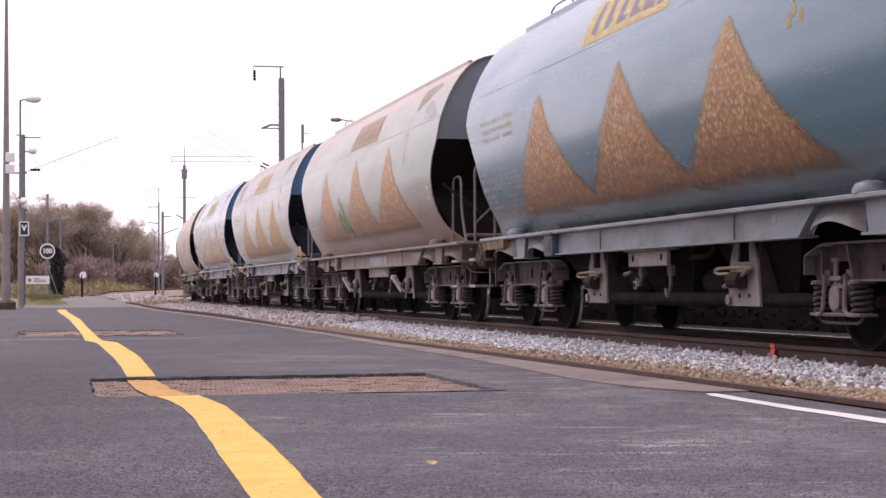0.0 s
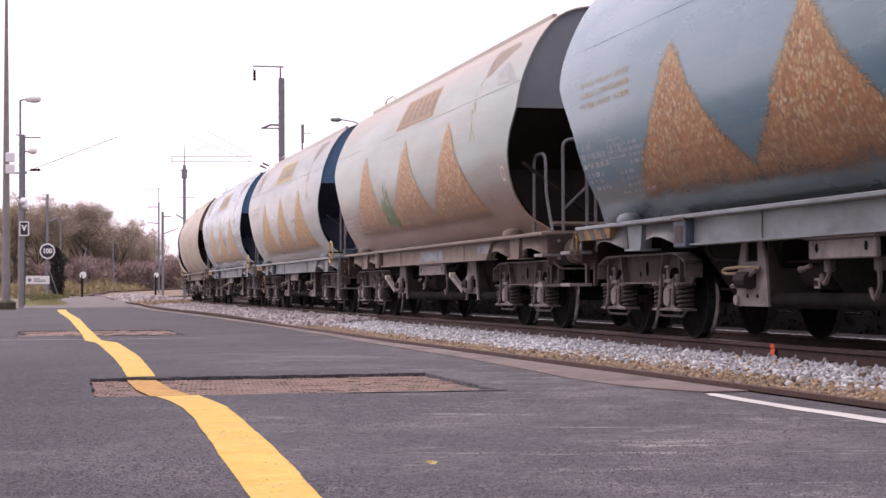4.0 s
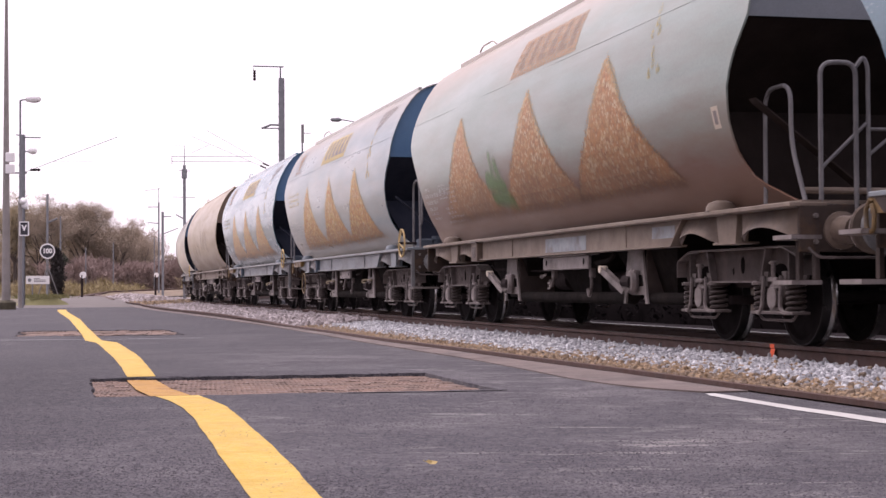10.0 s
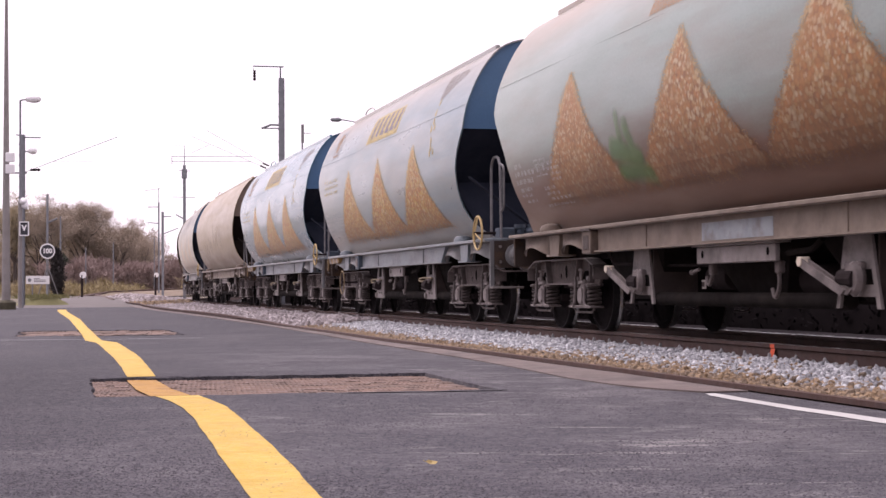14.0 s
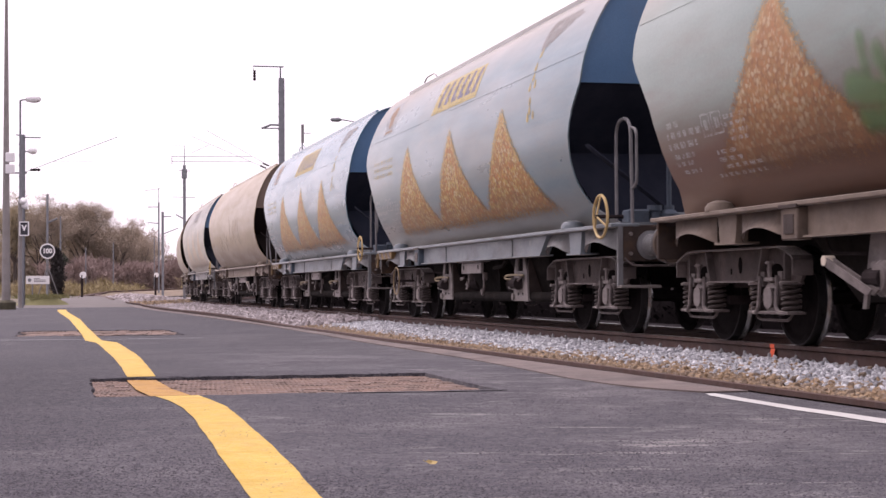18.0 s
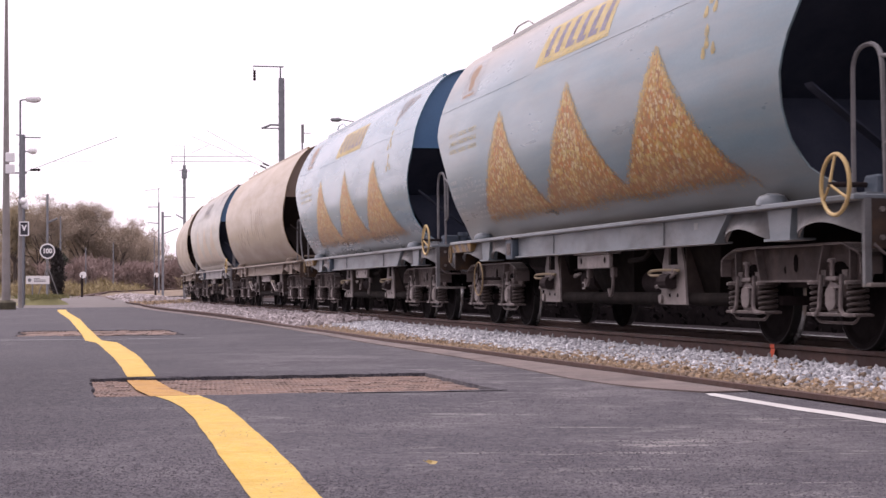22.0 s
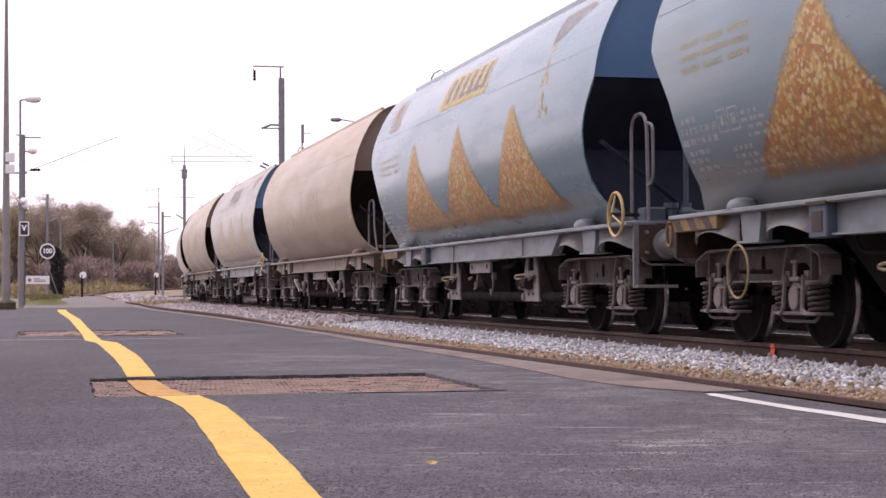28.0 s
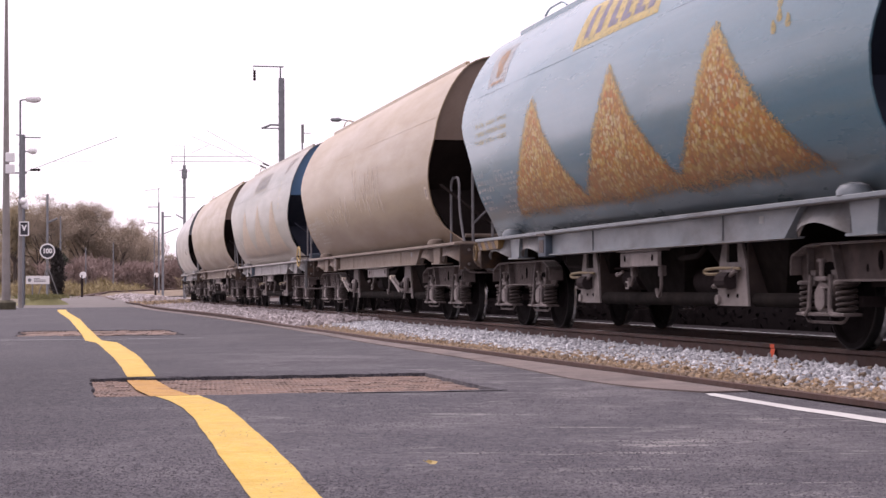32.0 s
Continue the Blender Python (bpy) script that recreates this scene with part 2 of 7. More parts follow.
    L.new(noise_(22.0, 4, 0.6), hsum.inputs[1])
    L.new(hsum.outputs[0], bp.inputs["Height"])
    L.new(bp.outputs["Normal"], bsdf.inputs["Normal"])
    return m


M = {}
M["asphalt"] = asphalt_material()
M["yellow_paint"] = material("yellow_paint", (0.51, 0.33, 0.038), (0.6, 0.41, 0.068), 4, 0.7, dirt=(0.4, 0.24, 0.06), dirt_amount=0.4, dirt_scale=2.2, bump=0.8, grain=38)
M["grit"] = material("grit", (0.06, 0.056, 0.067), (0.1, 0.093, 0.108), 0.9, 0.9, bump=0.2, island=0.35, spec=0.2, ground=(0.045, 0.042, 0.05), ground_amount=0.7, grain=90)
M["ochre_paint"] = material("ochre_paint", (0.4, 0.2, 0.03), (0.48, 0.27, 0.05), 4, 0.75, dirt=(0.22, 0.11, 0.045), dirt_amount=0.6, dirt_scale=5, bump=0.8, grain=38)
# wall and roof of the added, unseen building that shades the near platform
M["blocker_wall"] = material("blocker_wall", (0.3, 0.26, 0.21), (0.36, 0.31, 0.25), 0.8, 0.9, bump=0.2)
M["blocker_roof"] = material("blocker_roof", (0.06, 0.055, 0.06), (0.1, 0.09, 0.09), 2, 0.8, bump=0.3)
M["chalk"] = material("chalk", (0.62, 0.55, 0.45), (0.68, 0.6, 0.5), 6, 0.8, bump=0.02)
M["emblem_white"] = material("emblem_white", (0.4, 0.41, 0.42), (0.47, 0.48, 0.48), 5, 0.5, bump=0.03, alpha=0.65)
# black for flat discs that stand in for shaded holes
M["hole_shade"] = material("hole_shade", (0.008, 0.007, 0.007), (0.014, 0.012, 0.012), 5, 0.95, bump=0, spec=0.0)
M["wheel_dull"] = material("wheel_dull", (0.24, 0.17, 0.09), (0.33, 0.24, 0.13), 6, 0.7, bump=0.1)
M["moss"] = material("moss", (0.05, 0.045, 0.03), (0.09, 0.08, 0.05), 4, 0.95, bump=0.4)
M["dusty_steel"] = material("dusty_steel", (0.2, 0.176, 0.17), (0.29, 0.257, 0.248), 4, 0.7, dirt=(0.055, 0.044, 0.04), dirt_amount=0.6, dirt_scale=3, bump=0.15, dust_haze=0.9, dust_haze_tint=(1.0, 0.91, 0.87))
M["shrub_dark"] = material("shrub_dark", (0.022, 0.019, 0.019), (0.04, 0.034, 0.032), 0.6, 0.85, bump=0, island=0.3)
M["white_paint"] = material("white_paint", (0.49, 0.49, 0.49), (0.56, 0.56, 0.545), 4, 0.7, dirt=(0.4, 0.38, 0.37), dirt_amount=0.4, dirt_scale=3, bump=0.3)
M["concrete"] = material("concrete", (0.13, 0.103, 0.097), (0.19, 0.153, 0.143), 2.5, 0.9, dirt=(0.08, 0.07, 0.07), dirt_amount=0.7, dirt_scale=1.7, bump=0.3, rand=0.12)
M["joint_sand"] = material("joint_sand", (0.1, 0.058, 0.046), (0.15, 0.092, 0.074), 5, 0.95, dirt=(0.22, 0.18, 0.165), dirt_amount=0.6, dirt_scale=1.3, bump=0.4)
M["paver"] = material("paver", (0.125, 0.074, 0.055), (0.175, 0.108, 0.08), 4, 0.85, dirt=(0.24, 0.2, 0.185), dirt_amount=0.75, dirt_scale=1.3, bump=0.4, rand=0.22)
M["ballast"] = material("ballast", (0.34, 0.352, 0.372), (0.46, 0.47, 0.49), 0.7, 0.9, bump=0.3, island=0.5, ground=(0.12, 0.12, 0.135), ground_amount=0.55)
M["ballast_rusty"] = material("ballast_rusty", (0.2, 0.135, 0.08), (0.3, 0.215, 0.135), 0.7, 0.9, bump=0.3, island=0.3, ground=(0.16, 0.13, 0.11), ground_amount=0.6)
M["ballast_pink"] = material("ballast_pink", (0.26, 0.235, 0.24), (0.35, 0.32, 0.325), 0.7, 0.9, bump=0.3, island=0.4, ground=(0.14, 0.11, 0.105), ground_amount=0.5)
M["ballast_bed"] = material("ballast_bed", (0.06, 0.05, 0.048), (0.12, 0.105, 0.1), 9, 0.95, bump=0.6, grain=30)
M["rail_rust"] = material("rail_rust", (0.065, 0.032, 0.025), (0.096, 0.048, 0.037), 5, 0.75, bump=0.15, dirt=(0.06, 0.04, 0.04), dirt_scale=2)
M["rail_top"] = material("rail_top", (0.5, 0.48, 0.47), (0.6, 0.58, 0.56), 5, 0.3, metal=0.9, bump=0.02)
# asphalt across the track, the train's shade put into its colour
M["far_platform_shaded"] = material("far_platform_shaded", (0.026, 0.023, 0.025), (0.042, 0.037, 0.04), 1.2, 0.95, bump=0.3, spec=0.0)
M["sleeper"] = material("sleeper", (0.2, 0.17, 0.15), (0.3, 0.26, 0.23), 3, 0.9, bump=0.3)
M["bolt"] = material("bolt", (0.3, 0.3, 0.31), (0.4, 0.4, 0.4), 5, 0.6, bump=0.05)
M["orange_mark"] = material("orange_mark", (0.85, 0.1, 0.02), (0.9, 0.14, 0.03), 5, 0.6, bump=0.05)
M["earth"] = material("earth", (0.1, 0.08, 0.055), (0.15, 0.12, 0.08), 0.4, 0.95, dirt=(0.085, 0.09, 0.04), dirt_amount=0.5, dirt_scale=0.15, bump=0.4, grain=12)
M["bank_earth"] = material("bank_earth", (0.15, 0.11, 0.08), (0.21, 0.16, 0.115), 0.6, 0.95, dirt=(0.12, 0.11, 0.05), dirt_amount=0.6, dirt_scale=0.4, bump=0.4, grain=8)
M["yard"] = material("yard", (0.105, 0.092, 0.092), (0.145, 0.128, 0.124), 0.8, 0.95, dirt=(0.08, 0.075, 0.06), dirt_amount=0.5, dirt_scale=0.3, bump=0.3)
M["grass"] = material("grass", (0.115, 0.115, 0.045), (0.18, 0.17, 0.075), 2, 0.9, bump=0.3, island=0.4)
M["underframe"] = material("underframe", (0.047, 0.036, 0.034), (0.08, 0.062, 0.057), 3, 0.85, dirt=(0.09, 0.066, 0.055), dirt_amount=0.5, dirt_scale=2.5, bump=0.2, spec=0.2, dust_haze=0.9, dust_haze_tint=(1.0, 0.91, 0.87))
M["bogie_web"] = material("bogie_web", (0.046, 0.035, 0.033), (0.085, 0.066, 0.062), 4, 0.85, dirt=(0.12, 0.088, 0.077), dirt_amount=0.5, dirt_scale=3, bump=0.2, spec=0.3, dust_haze=0.9, dust_haze_tint=(1.0, 0.91, 0.87))
M["rim_edge"] = material("rim_edge", (0.04, 0.038, 0.039), (0.065, 0.062, 0.063), 5, 0.35, metal=0.7, bump=0.02)
M["bogie_steel"] = material("bogie_steel", (0.08, 0.064, 0.061), (0.165, 0.134, 0.127), 4, 0.75, dirt=(0.04, 0.031, 0.029), dirt_amount=0.7, dirt_scale=3, bump=0.2, dust_haze=0.9, dust_haze_tint=(1.0, 0.91, 0.87))
# steels taken near-black: shadow beneath the wagons deepened in the colour
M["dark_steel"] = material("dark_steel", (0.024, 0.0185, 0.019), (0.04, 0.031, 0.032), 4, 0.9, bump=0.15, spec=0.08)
M["underside_shade"] = material("underside_shade", (0.011, 0.009, 0.0087), (0.02, 0.017, 0.016), 4, 0.9, bump=0.15, spec=0.05, dirt=(0.03, 0.024, 0.02), dirt_amount=0.4, dirt_scale=3)
M["headstock_rust"] = material("headstock_rust", (0.045, 0.034, 0.03), (0.075, 0.056, 0.048), 4, 0.85, dirt=(0.16, 0.085, 0.04), dirt_amount=0.5, dirt_scale=2.5, bump=0.2, spec=0.2, dust_haze=0.3)
M["spring_steel"] = material("spring_steel", (0.05, 0.04, 0.038), (0.085, 0.068, 0.064), 5, 0.8, bump=0.1, spec=0.2, dust_haze=0.35, dust_haze_tint=(1.0, 0.9, 0.86))
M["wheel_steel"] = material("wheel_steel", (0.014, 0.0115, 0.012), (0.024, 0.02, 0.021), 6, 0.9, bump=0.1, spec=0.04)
M["wheel_tread"] = material("wheel_tread", (0.34, 0.335, 0.335), (0.4, 0.39, 0.39), 1.0, 0.25, metal=1.0, bump=0.0, grain=2.0, rough_var=0.03)
M["axle_box"] = material("axle_box", (0.12, 0.1, 0.096), (0.215, 0.183, 0.176), 6, 0.65, dirt=(0.04, 0.032, 0.03), dirt_amount=0.7, dirt_scale=4, bump=0.15, dust_haze=0.9, dust_haze_tint=(1.0, 0.91, 0.87))
M["handrail_grey"] = material("handrail_grey", (0.15, 0.145, 0.15), (0.22, 0.215, 0.22), 6, 0.6, bump=0.1)
M["axle_cover"] = material("axle_cover", (0.16, 0.14, 0.13), (0.24, 0.21, 0.195), 6, 0.6, bump=0.1)
M["lever_cream"] = material("lever_cream", (0.22, 0.17, 0.1), (0.32, 0.25, 0.155), 6, 0.7, bump=0.1)
M["handwheel_yellow"] = material("handwheel_yellow", (0.5, 0.35, 0.14), (0.58, 0.43, 0.2), 6, 0.6, bump=0.1)
M["hazard_yellow"] = material("hazard_yellow", (0.2, 0.12, 0.035), (0.27, 0.165, 0.055), 4, 0.7, dirt=(0.06, 0.05, 0.042), dirt_amount=0.85, dirt_scale=2.6, bump=0.1)
M["data_white"] = material("data_white", (0.5, 0.5, 0.5), (0.6, 0.6, 0.6), 8, 0.7, bump=0.0, alpha=0.45)
M["white_mark"] = material("white_mark", (0.32, 0.33, 0.34), (0.41, 0.42, 0.43), 8, 0.7, bump=0.05)
M["yellow_mark"] = material("yellow_mark", (0.5, 0.39, 0.15), (0.56, 0.45, 0.21), 6, 0.6, bump=0.03, alpha=0.85)
M["faded_yellow"] = material("faded_yellow", (0.48, 0.39, 0.14), (0.54, 0.45, 0.19), 6, 0.6, bump=0.0, alpha=0.3)
M["faded_orange"] = material("faded_orange", (0.42, 0.26, 0.15), (0.47, 0.31, 0.19), 6, 0.6, bump=0.0, alpha=0.6)
M["faded_board"] = material("faded_board", (0.33, 0.31, 0.25), (0.37, 0.345, 0.28), 5, 0.5, bump=0.03, alpha=0.5)
M["faded_bar"] = material("faded_bar", (0.23, 0.22, 0.27), (0.3, 0.29, 0.33), 5, 0.5, bump=0.03, alpha=0.5)
M["navy_mark"] = material("navy_mark", (0.17, 0.165, 0.25), (0.25, 0.24, 0.31), 6, 0.6, bump=0.03, alpha=0.75)
M["faded_scoop"] = material("faded_scoop", (0.26, 0.23, 0.22), (0.32, 0.28, 0.26), 6, 0.6, bump=0.03, alpha=0.5)
M["green_spray"] = spray_material("green_spray", (0.15, 0.32, 0.12), 0.5, 4.0)
M["chalk_spray"] = spray_material("chalk_spray", (0.62, 0.54, 0.44), 0.75, 9.0)
M["brown_mark"] = material("brown_mark", (0.3, 0.22, 0.17), (0.37, 0.28, 0.21), 6, 0.6, bump=0.0, alpha=0.6)
M["grey_grime"] = material("grey_grime", (0.115, 0.12, 0.125), (0.2, 0.205, 0.21), 3, 0.75, dirt=(0.07, 0.06, 0.055), dirt_amount=0.6, dirt_scale=2.5, bump=0.15, dust_haze=0.8, dust_haze_tint=(1.0, 0.9, 0.86))
M["brown_grime"] = material("brown_grime", (0.105, 0.076, 0.058), (0.17, 0.127, 0.098), 3, 0.8, dirt=(0.05, 0.037, 0.031), dirt_amount=0.65, dirt_scale=2.5, bump=0.15, dust_haze=0.8, dust_haze_tint=(1.0, 0.9, 0.86))
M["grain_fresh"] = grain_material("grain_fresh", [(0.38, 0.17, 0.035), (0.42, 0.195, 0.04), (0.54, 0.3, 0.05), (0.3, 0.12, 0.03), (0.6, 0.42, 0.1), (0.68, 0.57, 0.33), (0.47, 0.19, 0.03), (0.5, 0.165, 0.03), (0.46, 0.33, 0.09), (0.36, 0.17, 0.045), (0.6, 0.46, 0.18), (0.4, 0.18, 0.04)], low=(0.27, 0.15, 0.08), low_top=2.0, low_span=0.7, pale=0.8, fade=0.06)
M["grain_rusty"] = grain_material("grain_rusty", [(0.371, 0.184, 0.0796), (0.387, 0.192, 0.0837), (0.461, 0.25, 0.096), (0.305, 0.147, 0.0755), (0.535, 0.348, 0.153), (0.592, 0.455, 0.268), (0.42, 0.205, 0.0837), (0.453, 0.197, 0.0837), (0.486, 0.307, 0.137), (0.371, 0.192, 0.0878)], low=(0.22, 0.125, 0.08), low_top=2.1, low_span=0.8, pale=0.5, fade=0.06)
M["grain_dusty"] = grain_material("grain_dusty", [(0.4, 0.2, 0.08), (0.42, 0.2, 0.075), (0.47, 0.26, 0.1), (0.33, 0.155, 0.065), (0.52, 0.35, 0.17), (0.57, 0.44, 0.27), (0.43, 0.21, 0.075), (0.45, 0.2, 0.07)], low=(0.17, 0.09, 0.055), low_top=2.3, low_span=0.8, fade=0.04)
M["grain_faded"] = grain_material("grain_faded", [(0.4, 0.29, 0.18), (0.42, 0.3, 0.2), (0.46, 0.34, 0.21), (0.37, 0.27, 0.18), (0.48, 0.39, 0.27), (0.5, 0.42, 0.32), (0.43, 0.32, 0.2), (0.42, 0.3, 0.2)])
# added hedge, near-black: the gloom under the wagons put into its colour
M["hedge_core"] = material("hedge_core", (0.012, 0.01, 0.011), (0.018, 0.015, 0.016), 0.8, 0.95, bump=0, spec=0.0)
M["dry_leaf"] = material("dry_leaf", (0.4, 0.3, 0.12), (0.5, 0.38, 0.16), 20, 0.8, bump=0.1)
M["backdrop_dark"] = material("backdrop_dark", (0.012, 0.0103, 0.011), (0.017, 0.0145, 0.0155), 0.8, 0.95, bump=0, spec=0.0)
M["slope_navy"] = material("slope_navy", (0.03, 0.036, 0.056), (0.05, 0.057, 0.082), 2, 0.8, bump=0.1, spec=0.2)
M["slope_brown"] = material("slope_brown", (0.03, 0.022, 0.02), (0.05, 0.038, 0.034), 2, 0.85, bump=0.1, spec=0.2)
# darker copies of the two slope colours: shade of the end recess coloured in
M["navy_recess_shade"] = material("navy_recess_shade", (0.015, 0.019, 0.034), (0.027, 0.032, 0.05), 2, 0.75, bump=0.1, spec=0.2)
M["brown_recess_shade"] = material("brown_recess_shade", (0.014, 0.01, 0.009), (0.026, 0.019, 0.017), 2, 0.9, bump=0.1, spec=0.1)
M["pole_concrete"] = material("pole_concrete", (0.22, 0.2, 0.19), (0.3, 0.28, 0.27), 2, 0.9, bump=0.2)
M["valve_blue"] = material("valve_blue", (0.05, 0.075, 0.105), (0.085, 0.115, 0.15), 4, 0.6, dirt=(0.04, 0.04, 0.045), dirt_amount=0.5, dirt_scale=3, bump=0.1)
M["mast_steel"] = material("mast_steel", (0.16, 0.17, 0.19), (0.22, 0.23, 0.25), 3, 0.7, bump=0.1)
M["wire"] = material("wire", (0.2, 0.19, 0.2), (0.26, 0.25, 0.26), 4, 0.6, bump=0.0)
M["sign_white"] = material("sign_white", (0.78, 0.77, 0.78), (0.84, 0.83, 0.83), 3, 0.6, bump=0.02)
M["sign_black"] = material("sign_black", (0.02, 0.02, 0.03), (0.035, 0.035, 0.045), 3, 0.5, bump=0.02)
M["bark"] = material("bark", (0.07, 0.055, 0.048), (0.11, 0.086, 0.075), 5, 0.95, bump=0.4)
M["twigs"] = material("twigs", (0.285, 0.232, 0.185), (0.36, 0.3, 0.24), 0.3, 0.95, bump=0, island=0.3)
M["twigs_olive"] = material("twigs_olive", (0.265, 0.222, 0.145), (0.34, 0.285, 0.195), 0.3, 0.95, bump=0, island=0.3)
M["ivy"] = material("ivy", (0.028, 0.032, 0.022), (0.05, 0.055, 0.036), 0.6, 0.8, bump=0, island=0.3)
M["bramble"] = material("bramble", (0.235, 0.172, 0.158), (0.285, 0.212, 0.192), 0.4, 0.95, bump=0, island=0.12)
M["hedge_dry"] = material("hedge_dry", (0.22, 0.175, 0.09), (0.29, 0.235, 0.125), 0.4, 0.95, bump=0, island=0.25)


# ---------------------------------------------------------------- mesh helpers
def mesh_from(name, verts, faces, mats, smooth=False, index=None):
    me = bpy.data.meshes.new(name)
    me.from_pydata([tuple(v) for v in verts], [], faces)
    for m in mats if isinstance(mats, (list, tuple)) else [mats]:
        me.materials.append(m)
    if index is not None:
        me.polygons.foreach_set("material_index", index)
    if smooth:
        me.polygons.foreach_set("use_smooth", [True] * len(me.polygons))
    me.update()
    return me


def part(name, me, parent, label="", loc=None):
    """One mesh under a thing or a part. me: a mesh, or a Build that becomes one."""
    if isinstance(me, Build):
        me = me.mesh(name)
    ob = new(name, me)
    ob.parent = parent
    if loc is not None:
        ob.matrix_basis = loc if isinstance(loc, Matrix) else Matrix.Translation(loc)
    if label:
        tagged(ob, label)
    return ob


class Build:
    """Collects boxes, tubes, lathes and prisms into one mesh."""

    def __init__(self, mat, smooth=False):
        self.v, self.f, self.idx, self.mats, self.smooth = [], [], [], [mat], smooth

    def use(self, mat):
        if mat not in self.mats:
            self.mats.append(mat)
        return self.mats.index(mat)

    def add(self, verts, faces, mat=None):
        k, n = (self.use(mat) if mat else 0), len(self.v)
        self.v += [tuple(v) for v in verts]
        self.f += [tuple(i + n for i in f) for f in faces]
        self.idx += [k] * len(faces)
        return self

    def box(self, x0, x1, y0, y1, z0, z1, mat=None, bevel=0.0):
        if bevel:
            b = bevel
            ring = lambda z, i: [(x0 + i, y0 + b, z), (x0 + b, y0 + i, z), (x1 - b, y0 + i, z), (x1 - i, y0 + b, z), (x1 - i, y1 - b, z), (x1 - b, y1 - i, z), (x0 + b, y1 - i, z), (x0 + i, y1 - b, z)]
            v = ring(z0, b) + ring(z0 + b, 0) + ring(z1 - b, 0) + ring(z1, b)
            f = [tuple(range(7, -1, -1)), tuple(range(24, 32))]
            f += [(r * 8 + i, r * 8 + (i + 1) % 8, r * 8 + 8 + (i + 1) % 8, r * 8 + 8 + i) for r in range(3) for i in range(8)]
            return self.add(v, f, mat)
        v = [(x, y, z) for z in (z0, z1) for x, y in ((x0, y0), (x1, y0), (x1, y1), (x0, y1))]
        return self.add(v, [(3, 2, 1, 0), (4, 5, 6, 7), (0, 1, 5, 4), (1, 2, 6, 5), (2, 3, 7, 6), (3, 0, 4, 7)], mat)

    def prism(self, outline, x0, x1, mat=None):
        """An outline in (y, z), extruded from x0 to x1."""
        n = len(outline)
        v = [(x0, y, z) for y, z in outline] + [(x1, y, z) for y, z in outline]
        f = [(i, (i + 1) % n, n + (i + 1) % n, n + i) for i in range(n)] + [tuple(range(n - 1, -1, -1)), tuple(range(n, 2 * n))]
        return self.add(v, f, mat)

    def tube(self, path, r, mat=None, n=8, r1=None, closed=False):
        path = [Vector(p) for p in path]
        v, f, m = [], [], len(path)
        side = None
        for i, p in enumerate(path):
            a, b = path[max(i - 1, 0)], path[min(i + 1, m - 1)]
            if closed:
                a, b = path[i - 1], path[(i + 1) % m]
            d = (b - a).normalized()
            if side is None:
                side = d.orthogonal().normalized()
            side = (side - d * side.dot(d)).normalized()
            up = d.cross(side)
            rr = r if r1 is None else r + (r1 - r) * i / max(1, m - 1)
            v += [p + (side * math.cos(2 * math.pi * k / n) + up * math.sin(2 * math.pi * k / n)) * rr for k in range(n)]
        for i in range(m if closed else m - 1):
            j = (i + 1) % m
            f += [(i * n + k, i * n + (k + 1) % n, j * n + (k + 1) % n, j * n + k) for k in range(n)]
        if not closed:
            f += [tuple(range(n - 1, -1, -1)), tuple(range((m - 1) * n, m * n))]
        return self.add(v, f, mat)

    def lathe(self, profile, axis="x", n=28, at=(0, 0, 0), mat=None, caps=True):
        """profile: (distance along the axis, radius)."""
        v, f = [], []
        for a, r in profile:
            for k in range(n):
                c, s = r * math.cos(2 * math.pi * k / n), r * math.sin(2 * math.pi * k / n)
                p = {"x": (a, c, s), "y": (c, a, s), "z": (c, s, a)}[axis]
                v.append((p[0] + at[0], p[1] + at[1], p[2] + at[2]))
        m = len(profile)
        f = [(i * n + k, i * n + (k + 1) % n, (i + 1) * n + (k + 1) % n, (i + 1) * n + k) for i in range(m - 1) for k in range(n)]
        if caps:
            f += [tuple(range(n - 1, -1, -1)), tuple(range((m - 1) * n, m * n))]
        return self.add(v, f, mat)

    def mesh(self, name):
        me = mesh_from(name, self.v, self.f, self.mats, self.smooth, self.idx)
        bm = bmesh.new()
        bm.from_mesh(me)
        bmesh.ops.recalc_face_normals(bm, faces=bm.faces)
        bm.to_mesh(me)
        bm.free()
        if self.smooth:
            me.set_sharp_from_angle(angle=radians(35))
        return me


def thing(name, m, label, category, group=""):
    ob = new(name)
    ob.empty_display_size = 0.2
    ob.matrix_basis = m
    return tagged(ob, label, category, group)

# ---------------------------------------------------------------- ground, platform, track
OPP = -2.9           # the white line across the track
PLAT = -0.25          # platform level below the top of the rail
EDGE_S = [-60, 3.3, 8.3, 14, 18, 34, 44, 58, 80, 100]
EDGE_W = [2.3, 2.32, 2.44, 2.6, 2.72, 2.75, 2.82, 3.2, 3.5, 5.4]


def edge_w(s):
    return float(np.interp(s, EDGE_S, EDGE_W))


def structure(name, me, label):
    if isinstance(me, Build):
        me = me.mesh(name)
    return tagged(new(name, me), label, kind="structure")


def sheet(name, rows_s, rows_w, height, mat, smooth=True):
    """A sheet over the track's own coordinates."""
    v = [track(s, w, height(s, w)) for s in rows_s for w in rows_w]
    n = len(rows_w)
    f = [(i * n + j, i * n + j + 1, (i + 1) * n + j + 1, (i + 1) * n + j) for i in range(len(rows_s) - 1) for j in range(n - 1)]
    me = mesh_from(name, v, [q[::-1] for q in f], mat, smooth)
    return me


